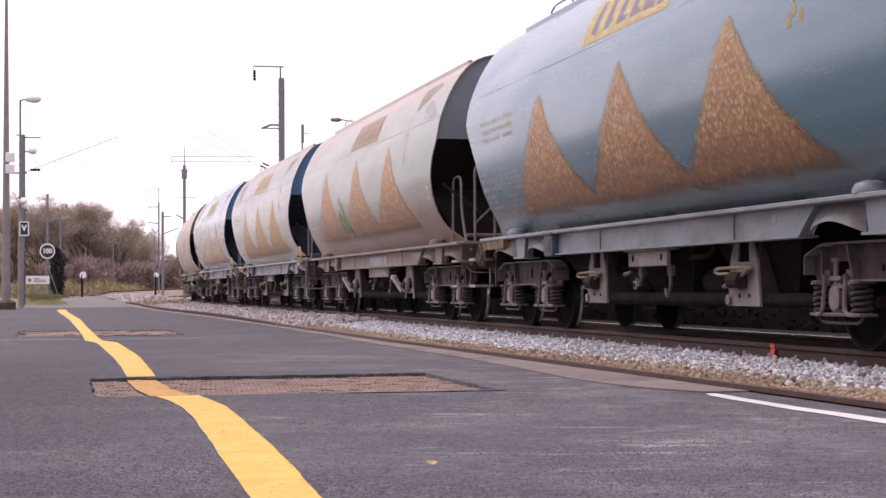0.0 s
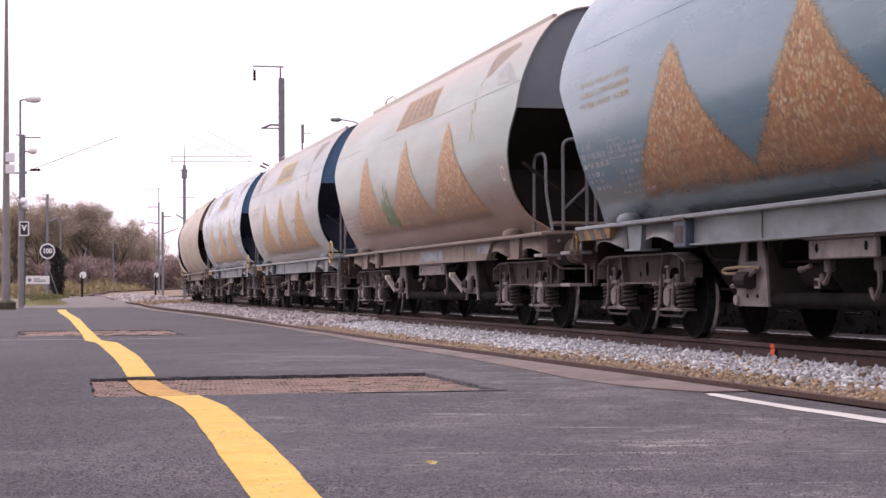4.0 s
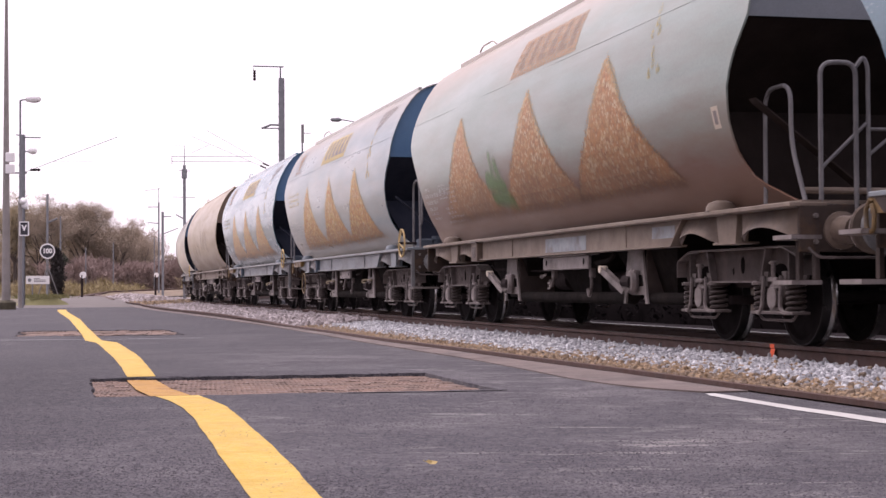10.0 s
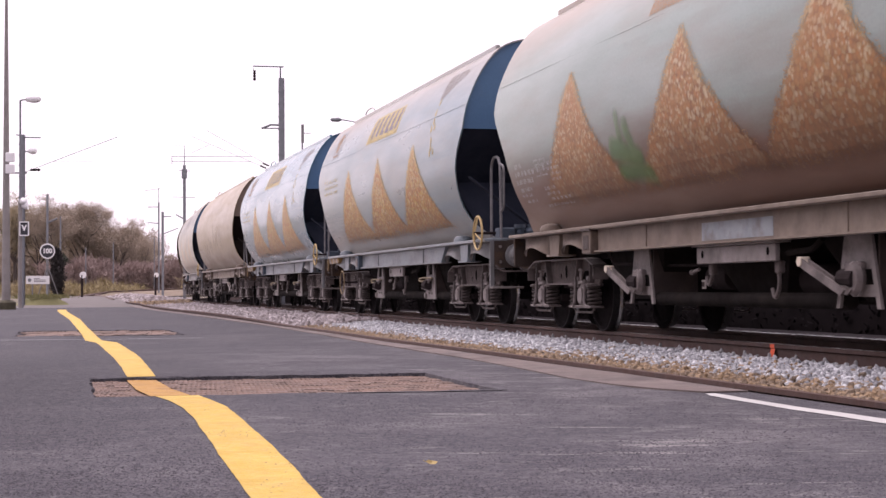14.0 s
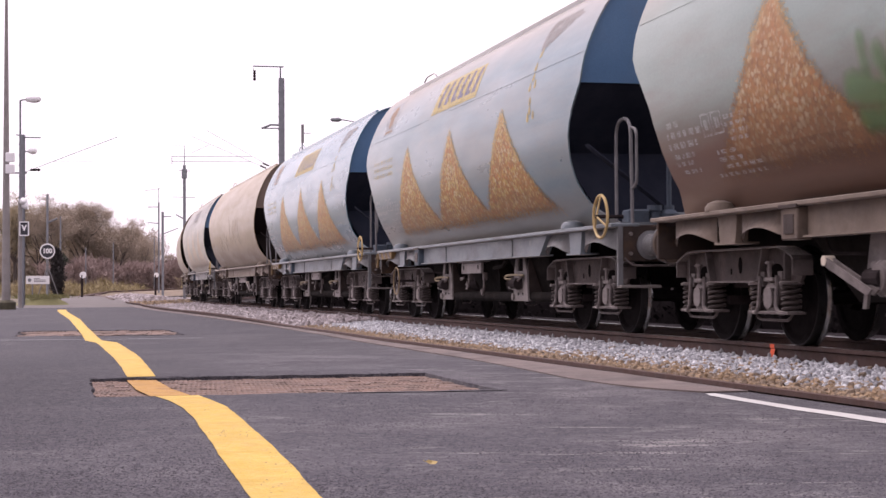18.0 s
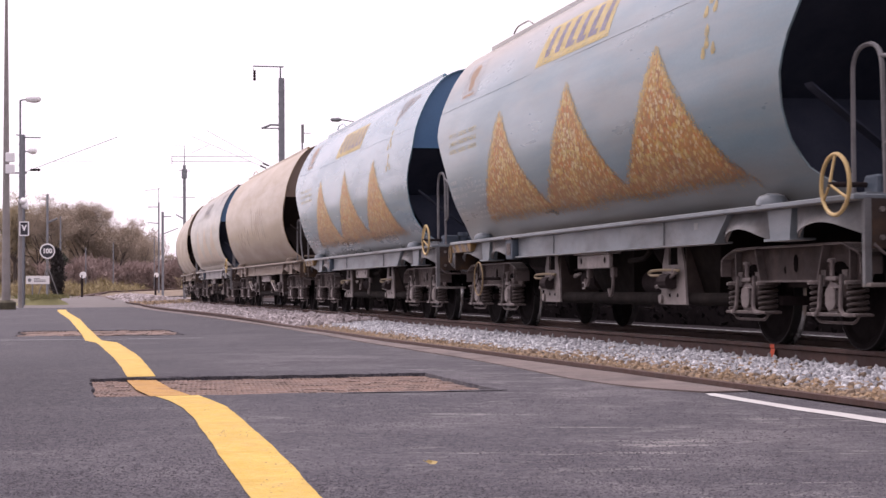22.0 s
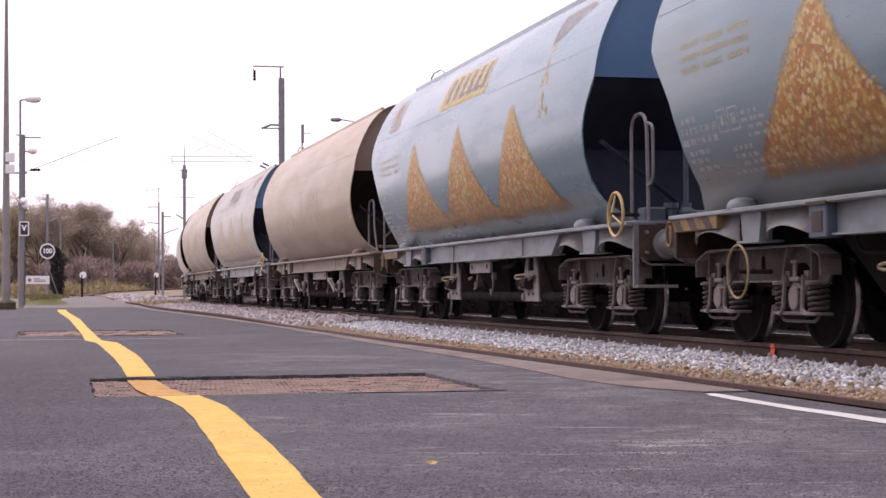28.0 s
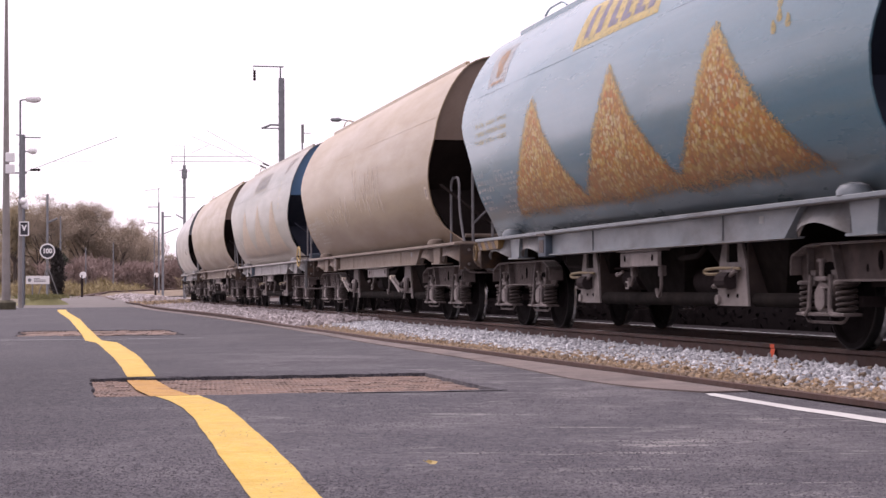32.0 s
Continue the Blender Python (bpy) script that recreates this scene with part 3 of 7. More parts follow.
# the land: one sheet out to the horizon
def land_height(x, y):
    r = math.hypot(x, y)
    swell = 0.35 * noise.noise((x * 0.03, y * 0.03, 1.0)) * min(1, r / 60)
    far = 0.9 * max(0.0, min(1.0, (y - 120) / 120))
    return -0.62 + 0.1 * swell + far


xs = [-2500, -900, -400, -220] + [-150 + 6 * i for i in range(51)] + [220, 400, 900, 2500]
ys = [-600, -200, -60, -20] + [6 * i for i in range(60)] + [420, 600, 1000, 2800]
gv = [(x, y, land_height(x, y)) for y in ys for x in xs]
nx = len(xs)
gf = [(j * nx + i, j * nx + i + 1, (j + 1) * nx + i + 1, (j + 1) * nx + i) for j in range(len(ys) - 1) for i in range(nx - 1)]
structure("ground", mesh_from("ground", gv, gf, M["earth"], True), "dry brown earth and thin grass beyond the railway")

# platform: worn asphalt with two sunken places where old paving shows
PIT_1 = (6.15, 8.95, 4.15, 7.36)
PIT_2 = (23.4, 27.4, 5.3, 8.3)


def in_pit(s, w, pit):
    return pit[0] < s < pit[1] and pit[2] < w < pit[3]


def asphalt_height(s, w):
    z = PLAT + 0.012 * noise.noise((s * 0.35, w * 0.4, 0.0)) + 0.004 * noise.noise((s * 1.6, w * 1.6, 4.0))
    if in_pit(s, w, PIT_1):
        z -= 0.09
    if in_pit(s, w, PIT_2):
        z -= 0.07
    return z


def with_lips(values, marks):
    out = [v for v in values if all(abs(v - m) > 0.03 for m in marks)]
    for m in marks:
        out += [m - 0.012, m + 0.012]
    return sorted(out)


pl_s = with_lips([-60, -40, -25, -14, -8, -4] + [-3 + 0.25 * i for i in range(140)] + [33 + i for i in range(40)], [PIT_1[0], PIT_1[1], PIT_2[0], PIT_2[1]])
pl_w = with_lips([3.0 + 0.2 * i for i in range(32)] + [9.6, 10.5, 12, 14, 18, 24, 40], [PIT_1[2], PIT_1[3], PIT_2[2], PIT_2[3]])
pv, pn = [], len(pl_w) + 1
for s in pl_s:
    inner = edge_w(s) + 0.04
    pv.append(track(s, inner, PLAT))
    pv += [track(s, max(w, inner + 0.05) if s < 40 else inner + (w - 2.9) * 1.0, asphalt_height(s, w)) for w in pl_w]
pf = [((i + 1) * pn + j, (i + 1) * pn + j + 1, i * pn + j + 1, i * pn + j) for i in range(len(pl_s) - 1) for j in range(pn - 1)]
platform = structure("platform", mesh_from("platform", pv, pf, M["asphalt"]), "worn dark grey asphalt platform with pale scuffs and patches")

# concrete coping, slab by slab, beyond the near end of the white line
s = 5.3
coping = structure("platform_coping", Build(M["concrete"]).box(-0.05, 0.05, -0.05, 0.05, 0, 0.01), "pale pinkish concrete coping strip along the platform edge")
coping.matrix_basis = Matrix.Translation(track(5.5, 2.5, PLAT - 0.2))
inv = coping.matrix_basis.inverted()
COPE_S, COPE_W = [5.2, 5.7, 6.3, 7.5, 9, 12, 18, 30, 46, 80], [2.74, 2.95, 3.12, 3.2, 3.12, 3.06, 3.1, 3.0, 3.25, 4.1]


def cope_w(s):
    return float(np.interp(s, COPE_S, COPE_W))


while s < 78:
    e = s + (1.6 if s < 30 else 3.2)
    k = 4
    marks = [s + 0.012 + (e - s - 0.024) * i / k for i in range(k + 1)]
    ring = [track(m, edge_w(m) + 0.06) for m in marks] + [track(m, cope_w(m)) for m in marks[::-1]]
    top, n = PLAT + 0.011 + random.uniform(-0.002, 0.003), 2 * (k + 1)
    v = [inv @ Vector((p.x, p.y, z)) for z in (PLAT - 0.12, top) for p in ring]
    f = [tuple(range(n - 1, -1, -1)), tuple(range(n, 2 * n))] + [(i, (i + 1) % n, n + (i + 1) % n, n + i) for i in range(n)]
    f[0], f[1] = f[0][::-1], f[1][::-1]
    part("slab", mesh_from("slab", v, f, M["concrete"]), coping)
    s = e


def line_height(s, w):
    if s < -3:
        return PLAT + 0.016
    if in_pit(s, w, PIT_1):
        return PLAT - 0.02
    if in_pit(s, w, PIT_2):
        return PLAT + 0.004
    return asphalt_height(s, w)


def ribbon(name, rows, dz, mat, label):
    """A painted band: rows of (s, w of one side, w of the other)."""
    v, f, ss = [], [], [r[0] for r in rows]
    n, s0, k = 0, rows[0][0], 0
    while s0 <= rows[-1][0] + 1e-6:
        a, b = float(np.interp(s0, ss, [r[1] for r in rows])), float(np.interp(s0, ss, [r[2] for r in rows]))
        a += 0.008 * noise.noise((s0 * 1.7, 1.0, 0)) + 0.0025 * noise.noise((s0 * 9, 3, 0))
        b += 0.008 * noise.noise((s0 * 1.7, 9.0, 0)) + 0.0025 * noise.noise((s0 * 9, 7, 0))
        v += [track(s0, a + (b - a) * i / 3, line_height(s0, a + (b - a) * i / 3) + dz) for i in range(4)]
        if k:
            f += [((k - 1) * 4 + i, (k - 1) * 4 + i + 1, k * 4 + i + 1, k * 4 + i) for i in range(3)]
        k += 1
        s0 += 0.5 if s0 < -5 else 0.03 if s0 < 12 else 0.1 if s0 < 30 else 0.5
    return structure(name, mesh_from(name, v, f, mat), label)


YELLOW = [(-56, 6.54, 6.81), (-6, 6.54, 6.81), (-0.2, 6.53, 6.80), (1.5, 6.483, 6.78), (2.9, 6.468, 6.757), (3.9, 6.453, 6.737), (4.85, 6.447, 6.742), (5.5, 6.49, 6.79), (6.2, 6.545, 6.87), (7.4, 6.67, 6.962), (8.8, 6.722, 6.98), (11.1, 6.674, 6.953), (15, 6.638, 6.962), (19.4, 6.69, 7.0), (20.4, 6.88, 7.14), (23.5, 6.886, 7.12), (30, 6.862, 7.1), (41, 6.77, 7.07), (59, 6.9, 7.24), (64, 6.9, 7.25)]


def between(rows, a, b):
    ss = [r[0] for r in rows]
    at = lambda s: (s, float(np.interp(s, ss, [r[1] for r in rows])), float(np.interp(s, ss, [r[2] for r in rows])))
    return [at(a)] + [r for r in rows if a < r[0] < b] + [at(b)]


for name, a, b, mt, lb in (("yellow_line", -56, PIT_1[0] - 0.02, "yellow_paint", "wavy worn yellow safety line painted on the platform"), ("yellow_line_on_bricks", PIT_1[0], PIT_1[1] - 0.02, "ochre_paint", "rubbed ochre stretch of the yellow line over the brick paving"),
                           ("yellow_line_beyond", PIT_1[1], 64, "yellow_paint", "yellow safety line running on along the platform")):
    ribbon(name, between(YELLOW, a, b), 0.005, M[mt], lb)
ribbon("white_line", [(-56, 2.655, 2.85), (-8, 2.655, 2.85), (2.5, 2.675, 2.852), (4.2, 2.722, 2.86), (5.0, 2.723, 2.862), (5.2, 2.75, 2.82)], 0.005, M["white_paint"], "white line painted along the platform edge")


# sunken brick paving
def paving(name, pit, bl, bw, depth):
    base = structure(name, Build(M["ballast_bed"]).box(-0.1, 0.1, -0.1, 0.1, -0.01, 0), "sunken strip of old red-brown brick paving in the asphalt")
    base.matrix_basis = Matrix.Translation(track(pit[0] + 0.5, pit[2] + 0.5, PLAT - depth))
    inv = base.matrix_basis.inverted()
    ribs, h0, h1 = 3, 0.0255, 0.03
    prof = [(-bl / 2 + 0.004, -0.03), (bl / 2 - 0.004, -0.03), (bl / 2 - 0.004, h0)]
    for k in range(ribs):
        c, q = bl / 2 - (k + 0.5) * bl / ribs, bl / ribs
        prof += [(c + q * 0.3, h1), (c - q * 0.25, h1), (c - q * 0.46, h0)]
    n = len(prof)
    ends = [-bw / 2 + 0.006, bw / 2 - 0.006]
    pv_ = [(x, y, z) for y in ends for x, z in prof]
    pf_ = [(i, (i + 1) % n, n + (i + 1) % n, n + i) for i in range(n)] + [tuple(range(n - 1, -1, -1)), tuple(range(n, 2 * n))]
    me = Build(M["paver"]).add(pv_, pf_).mesh("paver")
    sand = [track(a, c, PLAT - depth + 0.0575) for a in [pit[0] + (pit[1] - pit[0]) * i / 6 for i in range(7)] for c in (pit[2], pit[3])]
    structure("joint_sand", mesh_from("joint_sand", sand, [(2 * i, 2 * i + 1, 2 * i + 3, 2 * i + 2) for i in range(6)], M["joint_sand"]), "brown sand and dirt in the joints of the paving")
    row, s = 0, pit[0] + 0.04 + bw / 2
    while s < pit[1] - bw / 2:
        w = pit[2] + 0.03 + bl / 2 * (1 + (row % 2))
        while w < pit[3] - bl * 0.3:
            m = inv @ Matrix.Translation(track(s, w, PLAT - depth + 0.033 + random.uniform(-0.004, 0.004))) @ Matrix.Rotation(-heading(s), 4, "Z") @ pose(0, 0, 0, random.uniform(-1.5, 1.5), random.uniform(-1, 1), random.uniform(-1, 1))
            part("paver", me, base, loc=m)
            w += bl
        s += bw
        row += 1


paving("brick_paving_1", PIT_1, 0.125, 0.25, 0.09)
paving("brick_paving_2", PIT_2, 0.2, 0.4, 0.07)
def crumble(pit, seed, deep):
    """Uneven asphalt crusts that overhang a sunken place along its four edges."""
    a, e, c, d = pit
    for k, (axis, at, lo, hi, inward) in enumerate((("s", a, c, d, 1), ("s", e, c, d, -1), ("w", c, a, e, 1), ("w", d, a, e, -1))):
        n = int((hi - lo) / 0.035)
        v, f = [], []
        for i in range(n + 1):
            u = lo + (hi - lo) * i / n
            reach = 0.03 + (deep if axis == "s" else 0.3 * deep) * max(0.0, noise.noise((u * 2.3, seed + k, 0.5)) + 0.45 * noise.noise((u * 9.0, seed + k, 3.5)) + 0.15)
            for q, z in ((-0.05, 0.003), (reach, 0.003), (reach + 0.012, -0.05)):
                s_, w_ = (at + inward * q, u) if axis == "s" else (u, at + inward * q)
                v.append(track(s_, w_, PLAT + z + 0.004 * noise.noise((s_ * 5, w_ * 5, 1))))
            if i:
                f += [((i - 1) * 3 + j, (i - 1) * 3 + j + 1, i * 3 + j + 1, i * 3 + j) for j in range(2)]
        structure("asphalt_crust", mesh_from("asphalt_crust", v, f, M["asphalt"]), "crumbling asphalt edge round the sunken paving")


crumble(PIT_1, 3, 0.16)
crumble(PIT_2, 9, 0.6)
CRACK = [(21.15 + 0.12 * noise.noise((w, 3, 1)), w) for w in [5.2 + 0.25 * i for i in range(26)]]
crack_v = [track(s + d * (1.1 + 0.6 * noise.noise((w * 2, 8, 1))), w, asphalt_height(s, w) + 0.004) for s, w in CRACK for d in (-0.1, 0.1)]
structure("tar_joint", mesh_from("tar_joint", crack_v, [(2 * i, 2 * i + 1, 2 * i + 3, 2 * i + 2) for i in range(len(CRACK) - 1)], M["sign_black"]), "dark tarred joint across the platform")

# weathered rail laid on its foot as the platform's edging
RAIL = [(-0.036, 0.0), (0.036, 0.0), (0.036, -0.038), (0.010, -0.052), (0.010, -0.140), (0.072, -0.158), (0.072, -0.172), (-0.072, -0.172), (-0.072, -0.158), (-0.010, -0.140), (-0.010, -0.052), (-0.036, -0.038)]


def rail_mesh(name, rows, w_of, z, mat_side, mat_top):
    b, n = Build(mat_side), len(RAIL)
    k = b.use(mat_top)
    for i, s in enumerate(rows):
        w0 = w_of(s)
        b.v += [tuple(track(s, w0 - dx, (z(s) if callable(z) else z) + dz)) for dx, dz in RAIL]
        if i:
            for j in range(n):
                b.f.append(((i - 1) * n + j, (i - 1) * n + (j + 1) % n, i * n + (j + 1) % n, i * n + j))
                b.idx.append(k if j == 0 else 0)
    return b.mesh(name)


rail_rows = [-60 + 2 * i for i in range(24)] + [-12 + 0.5 * i for i in range(90)] + [34 + i for i in range(120)]
structure("edging_rail", rail_mesh("edging_rail", [r for r in rail_rows if r <= 99], lambda s: edge_w(s), lambda s: PLAT + 0.05 + 0.06 * max(0.0, min(1.0, (s - 28) / 12)), M["rail_rust"], M["rail_rust"]), "rusty brown rail edging the platform")
track_ob = structure("railway_track", rail_mesh("rail", rail_rows, lambda s: 0.7535, 0.0, M["rail_rust"], M["rail_top"]), "rusty railway rails with polished tops on ballasted sleepers")
part("rail", rail_mesh("rail", rail_rows, lambda s: -0.7535, 0.0, M["rail_rust"], M["rail_top"]), track_ob)
sleeper_me = Build(M["sleeper"]).box(-1.3, 1.3, -0.13, 0.13, -0.2, 0, bevel=0.02).mesh("sleeper")
bolt_me = Build(M["bolt"], True).lathe([(-0.01, 0.02), (0.03, 0.02), (0.045, 0.014), (0.053, 0.005)], "z", 8).mesh("fastening")
clip_me = Build(M["rail_rust"]).box(-0.05, 0.05, -0.06, 0.06, -0.01, 0.012, bevel=0.006).mesh("clip")
S_BOLT = 10.8416
for i in range(-110, 90):
    s = S_BOLT + 0.6 * i
    rot = Matrix.Rotation(-heading(s), 4, "Z")
    part("sleeper", sleeper_me, track_ob, loc=Matrix.Translation(track(s, 0, -0.178)) @ rot)
    if -4 < s < 34:
        for w in (0.86, 0.645):
            part("clip", clip_me, track_ob, loc=Matrix.Translation(track(s, w, -0.165)) @ rot)
            part("fastening", bolt_me, track_ob, loc=Matrix.Translation(track(s, w, -0.135)) @ rot)
# the yard's dusty surface runs on beyond the platform's end
yard_v = [(-19.4, 69, PLAT - 0.02), (-12.0, 69, PLAT - 0.02), (-25.5, 100, PLAT + 0.02), (-18.6, 100, PLAT + 0.02), (-33.4, 135, PLAT + 0.1), (-26.6, 135, PLAT + 0.1), (-39, 160, PLAT + 0.22), (-33, 160, PLAT + 0.22)]
structure("yard_path", mesh_from("yard_path", yard_v, [(2, 3, 1, 0), (4, 5, 3, 2), (6, 7, 5, 4)], M["yard"]), "dusty grey-brown path beyond the platform's end")
# the opposite platform's edge with its white line
opp_s = [-60 + 2 * i for i in range(25)] + [-10 + i for i in range(100)]
# asphalt sheet coloured near-black where the train shades it
structure("opposite_platform", sheet("opposite_platform", opp_s, [-7.0, -5.0, -3.4, -2.4, -2.35], lambda s, w: -0.135 if w < -2.36 else -0.5, M["far_platform_shaded"], False), "opposite platform edge, its asphalt colour darkened for the train's shade")
structure("opposite_white_line", sheet("opposite_white_line", opp_s, [OPP - 0.009, OPP + 0.009], lambda s, w: -0.129, M["white_paint"], False), "white line along the opposite platform edge")
mark = Build(M["orange_mark"])
ms = 8.48
mark.add([track(ms, 0.7535 + 0.0385, -0.002), track(ms + 0.1, 0.7535 + 0.0385, -0.002), track(ms + 0.1, 0.7535 + 0.0385, -0.04), track(ms, 0.7535 + 0.0385, -0.04),
          track(ms, 0.7535 + 0.03, -0.05), track(ms + 0.1, 0.7535 + 0.03, -0.05), track(ms + 0.1, 0.7535 + 0.05, -0.15), track(ms, 0.7535 + 0.05, -0.15)], [(0, 1, 2, 3), (3, 2, 5, 4), (4, 5, 6, 7)])
part("paint_mark", mark, track_ob, "orange-red paint mark on the rail web")


# ballast: a bed and the loose stones on it
def bed_height(s, w):
    e = edge_w(s)
    if w > e - 0.05:
        return PLAT - 0.13
    if w > 0.85:
        k = (w - 0.85) / max(0.1, e - 0.85)
        return -0.155 - 0.135 * k
    if w > -1.4:
        return -0.215
    return -0.2 - 0.35 * min(1, (-1.4 - w) / 1.2)


bed_w = [-9, -4, -2.6, -2, -1.4, -0.9, -0.5, 0, 0.5, 0.85, 1.2, 1.5, 1.8, 2.05, 2.4, 2.8, 3.4, 5.4]
bv = [track(s, min(w, edge_w(s) + 0.02), bed_height(s, min(w, edge_w(s)))) for s in rail_rows for w in bed_w]
bn = len(bed_w)
bf = [((i + 1) * bn + j, (i + 1) * bn + j + 1, i * bn + j + 1, i * bn + j) for i in range(len(rail_rows) - 1) for j in range(bn - 1)]
structure("ballast_bed", mesh_from("ballast_bed", bv, bf, M["ballast_bed"]), "bed of dark fines under the track ballast")

_bm = bmesh.new()
bmesh.ops.create_icosphere(_bm, subdivisions=1, radius=1.0)
ICO_V = np.array([v.co[:] for v in _bm.verts])
ICO_F = np.array([[v.index for v in f.verts] for f in _bm.faces])
_bm.free()


def stones(name, s0, s1, count, size, w_of, mat, label, seed):
    rng = np.random.default_rng(seed)
    vs, fs = np.empty((count, 12, 3)), np.empty((count, 20, 3), dtype=int)
    for i in range(count):
        s = rng.uniform(s0, s1)
        w, ok = w_of(s, rng)
        p = track(s, w, bed_height(s, w) + size * rng.uniform(0.1, 0.75))
        d = rng.uniform(0.55, 1.25, 3) * size * 0.62 * rng.uniform(0.7, 1.25)
        q = rng.normal(size=(3, 3))
        rot, _ = np.linalg.qr(q)
        shape = ICO_V * (1 + rng.uniform(-0.24, 0.24, (12, 1)))
        vs[i] = (shape * d) @ rot + np.array(p)
        fs[i] = ICO_F + 12 * i
    me = bpy.data.meshes.new(name)
    me.from_pydata(vs.reshape(-1, 3).tolist(), [], fs.reshape(-1, 3).tolist())
    me.materials.append(mat)
    return tagged(new(name, me), label, "ballast", kind="stuff")


stones("ballast_stones", -1.5, 30, 22000, 0.046, lambda s, r: (0.85 + (edge_w(s) - 1.55) * r.uniform(0, 1) ** 0.9 + abs(r.normal(0, 0.12)), 1), M["ballast"], "loose pale blue-grey ballast stones beside the rail", 11)
stones("ballast_edge_stones", -1.5, 38, 19000, 0.048, lambda s, r: (max(0.95, edge_w(s) - 0.05 - abs(r.normal(0, 0.44 if s < 12 else 0.3))), 1), M["ballast_rusty"], "rust-stained ballast stones along the platform edging", 12)
stones("ballast_far_stones", 28, 74, 9500, 0.1, lambda s, r: (r.uniform(0.86, edge_w(s) - 0.1), 1), M["ballast_pink"], "pinkish pale ballast along the curving track", 13)
stones("ballast_outer_stones", 74, 97, 700, 0.13, lambda s, r: (r.uniform(0.86, edge_w(s) - 0.1), 1), M["ballast_rusty"], "scattered brownish stones where the ballast thins out", 15)
stones("ballast_inner_stones", -1.5, 30, 2500, 0.07, lambda s, r: (r.uniform(-1.3, 0.6), 1), M["ballast"], "grey ballast between the rails", 14)


# coarse grit standing proud of the worn asphalt, over the nearest stretch
def grit(name, count, y0, y1, size, mat, label, seed, keep, lift=0.0):
    rng = np.random.default_rng(seed)
    Y = y0 / (1 - rng.random(count) * (1 - y0 / y1))
    X = rng.uniform(-0.285, 0.285, count) * Y
    cx, cy, th_, s_ = CX[140:240], CY[140:240], TH[140:240], SS[140:240]
    at = []
    for lo in range(0, count, 20000):
        at.append(np.argmin((X[lo:lo + 20000, None] - cx) ** 2 + (Y[lo:lo + 20000, None] - cy) ** 2, axis=1))
    at = np.concatenate(at)
    dx, dy, th = X - cx[at], Y - cy[at], th_[at]
    S_, W_ = s_[at] + dx * np.sin(th) + dy * np.cos(th), -dx * np.cos(th) + dy * np.sin(th)
    luck = rng.random(count)
    ok = [i for i in range(count) if luck[i] < keep(S_[i], W_[i])]
    n = len(ok)
    Z = np.array([asphalt_height(S_[i], W_[i]) for i in ok]) - 0.001 + lift
    X, Y, r = X[ok], Y[ok], size * rng.uniform(0.45, 1.3, n)
    an = rng.uniform(0, 6.28, (n, 1)) + 1.2566 * np.arange(5)
    rr = r[:, None] * rng.uniform(0.7, 1.2, (n, 5))
    v = np.empty((n, 6, 3))
    v[:, :5, 0], v[:, :5, 1], v[:, :5, 2] = X[:, None] + rr * np.cos(an), Y[:, None] + rr * np.sin(an), Z[:, None]
    v[:, 5, 0], v[:, 5, 1], v[:, 5, 2] = X + 0.3 * r * rng.uniform(-1, 1, n), Y + 0.3 * r * rng.uniform(-1, 1, n), Z + r * rng.uniform(0.3, 0.7, n)
    ring = np.array([(k, (k + 1) % 5, 5) for k in range(5)])
    f = (ring[None] + 6 * np.arange(n)[:, None, None]).reshape(-1, 3)
    me = bpy.data.meshes.new(name)
    me.from_pydata(v.reshape(-1, 3).tolist(), [], f.tolist())
    me.materials.append(mat)
    return tagged(new(name, me), label, "grit", kind="stuff")


YS, YA, YB = [r[0] for r in YELLOW], [r[1] for r in YELLOW], [r[2] for r in YELLOW]


def grit_keep(s, w):
    if in_pit(s, w, (PIT_1[0] - 0.05, PIT_1[1] + 0.05, PIT_1[2] - 0.05, PIT_1[3] + 0.05)) or w < max(2.95, cope_w(s) if s > 5 else 0):
        return 0.0
    if np.interp(s, YS, YA) - 0.004 < w < np.interp(s, YS, YB) + 0.004:
        return 0.0
    return 0.55 + 1.0 * noise.noise((s * 0.9, w * 0.9, 2.5)) + (0.3 if w > 6.8 else 0.0)


grit("asphalt_grit", 100000, 5.7, 16, 0.0075, M["grit"], "coarse dark grit standing proud of the worn asphalt", 61, grit_keep)
grit("line_grit", 30000, 5.6, 14, 0.0075, M["asphalt"], "dark grit showing through the worn yellow paint", 62, lambda s, w: 0.12 + 0.4 * noise.noise((s * 1.5, w * 3, 7.5)) if 6.47 < w < 6.76 and s < 6.1 else 0.0, lift=0.004)

# plain building added outside the view: it blocks low sky light near the camera
blocker = tagged(new("shade_building"), "plain cream-walled building added out of view to shade the near platform", "building")
blocker.matrix_basis = Matrix.Translation((-12.0, 3.0, PLAT))
part("wall", Build(M["blocker_wall"]).box(-4, 4, -16, 16, -0.1, 5.6), blocker)
part("roof", Build(M["blocker_roof"]).prism([(-16.4, 5.6), (16.4, 5.6), (16.4, 5.75), (-16.4, 5.75)], -4.4, 4.4).add([(-4.4, -16.4, 5.75), (4.4, -16.4, 5.75), (4.4, 16.4, 5.75), (-4.4, 16.4, 5.75), (0, -12, 8.2), (0, 12, 8.2)], [(0, 1, 4), (1, 2, 5, 4), (2, 3, 5), (3, 0, 4, 5), (3, 2, 1, 0)]), blocker)

# ---------------------------------------------------------------- the hopper wagons
PITCH = 15.95
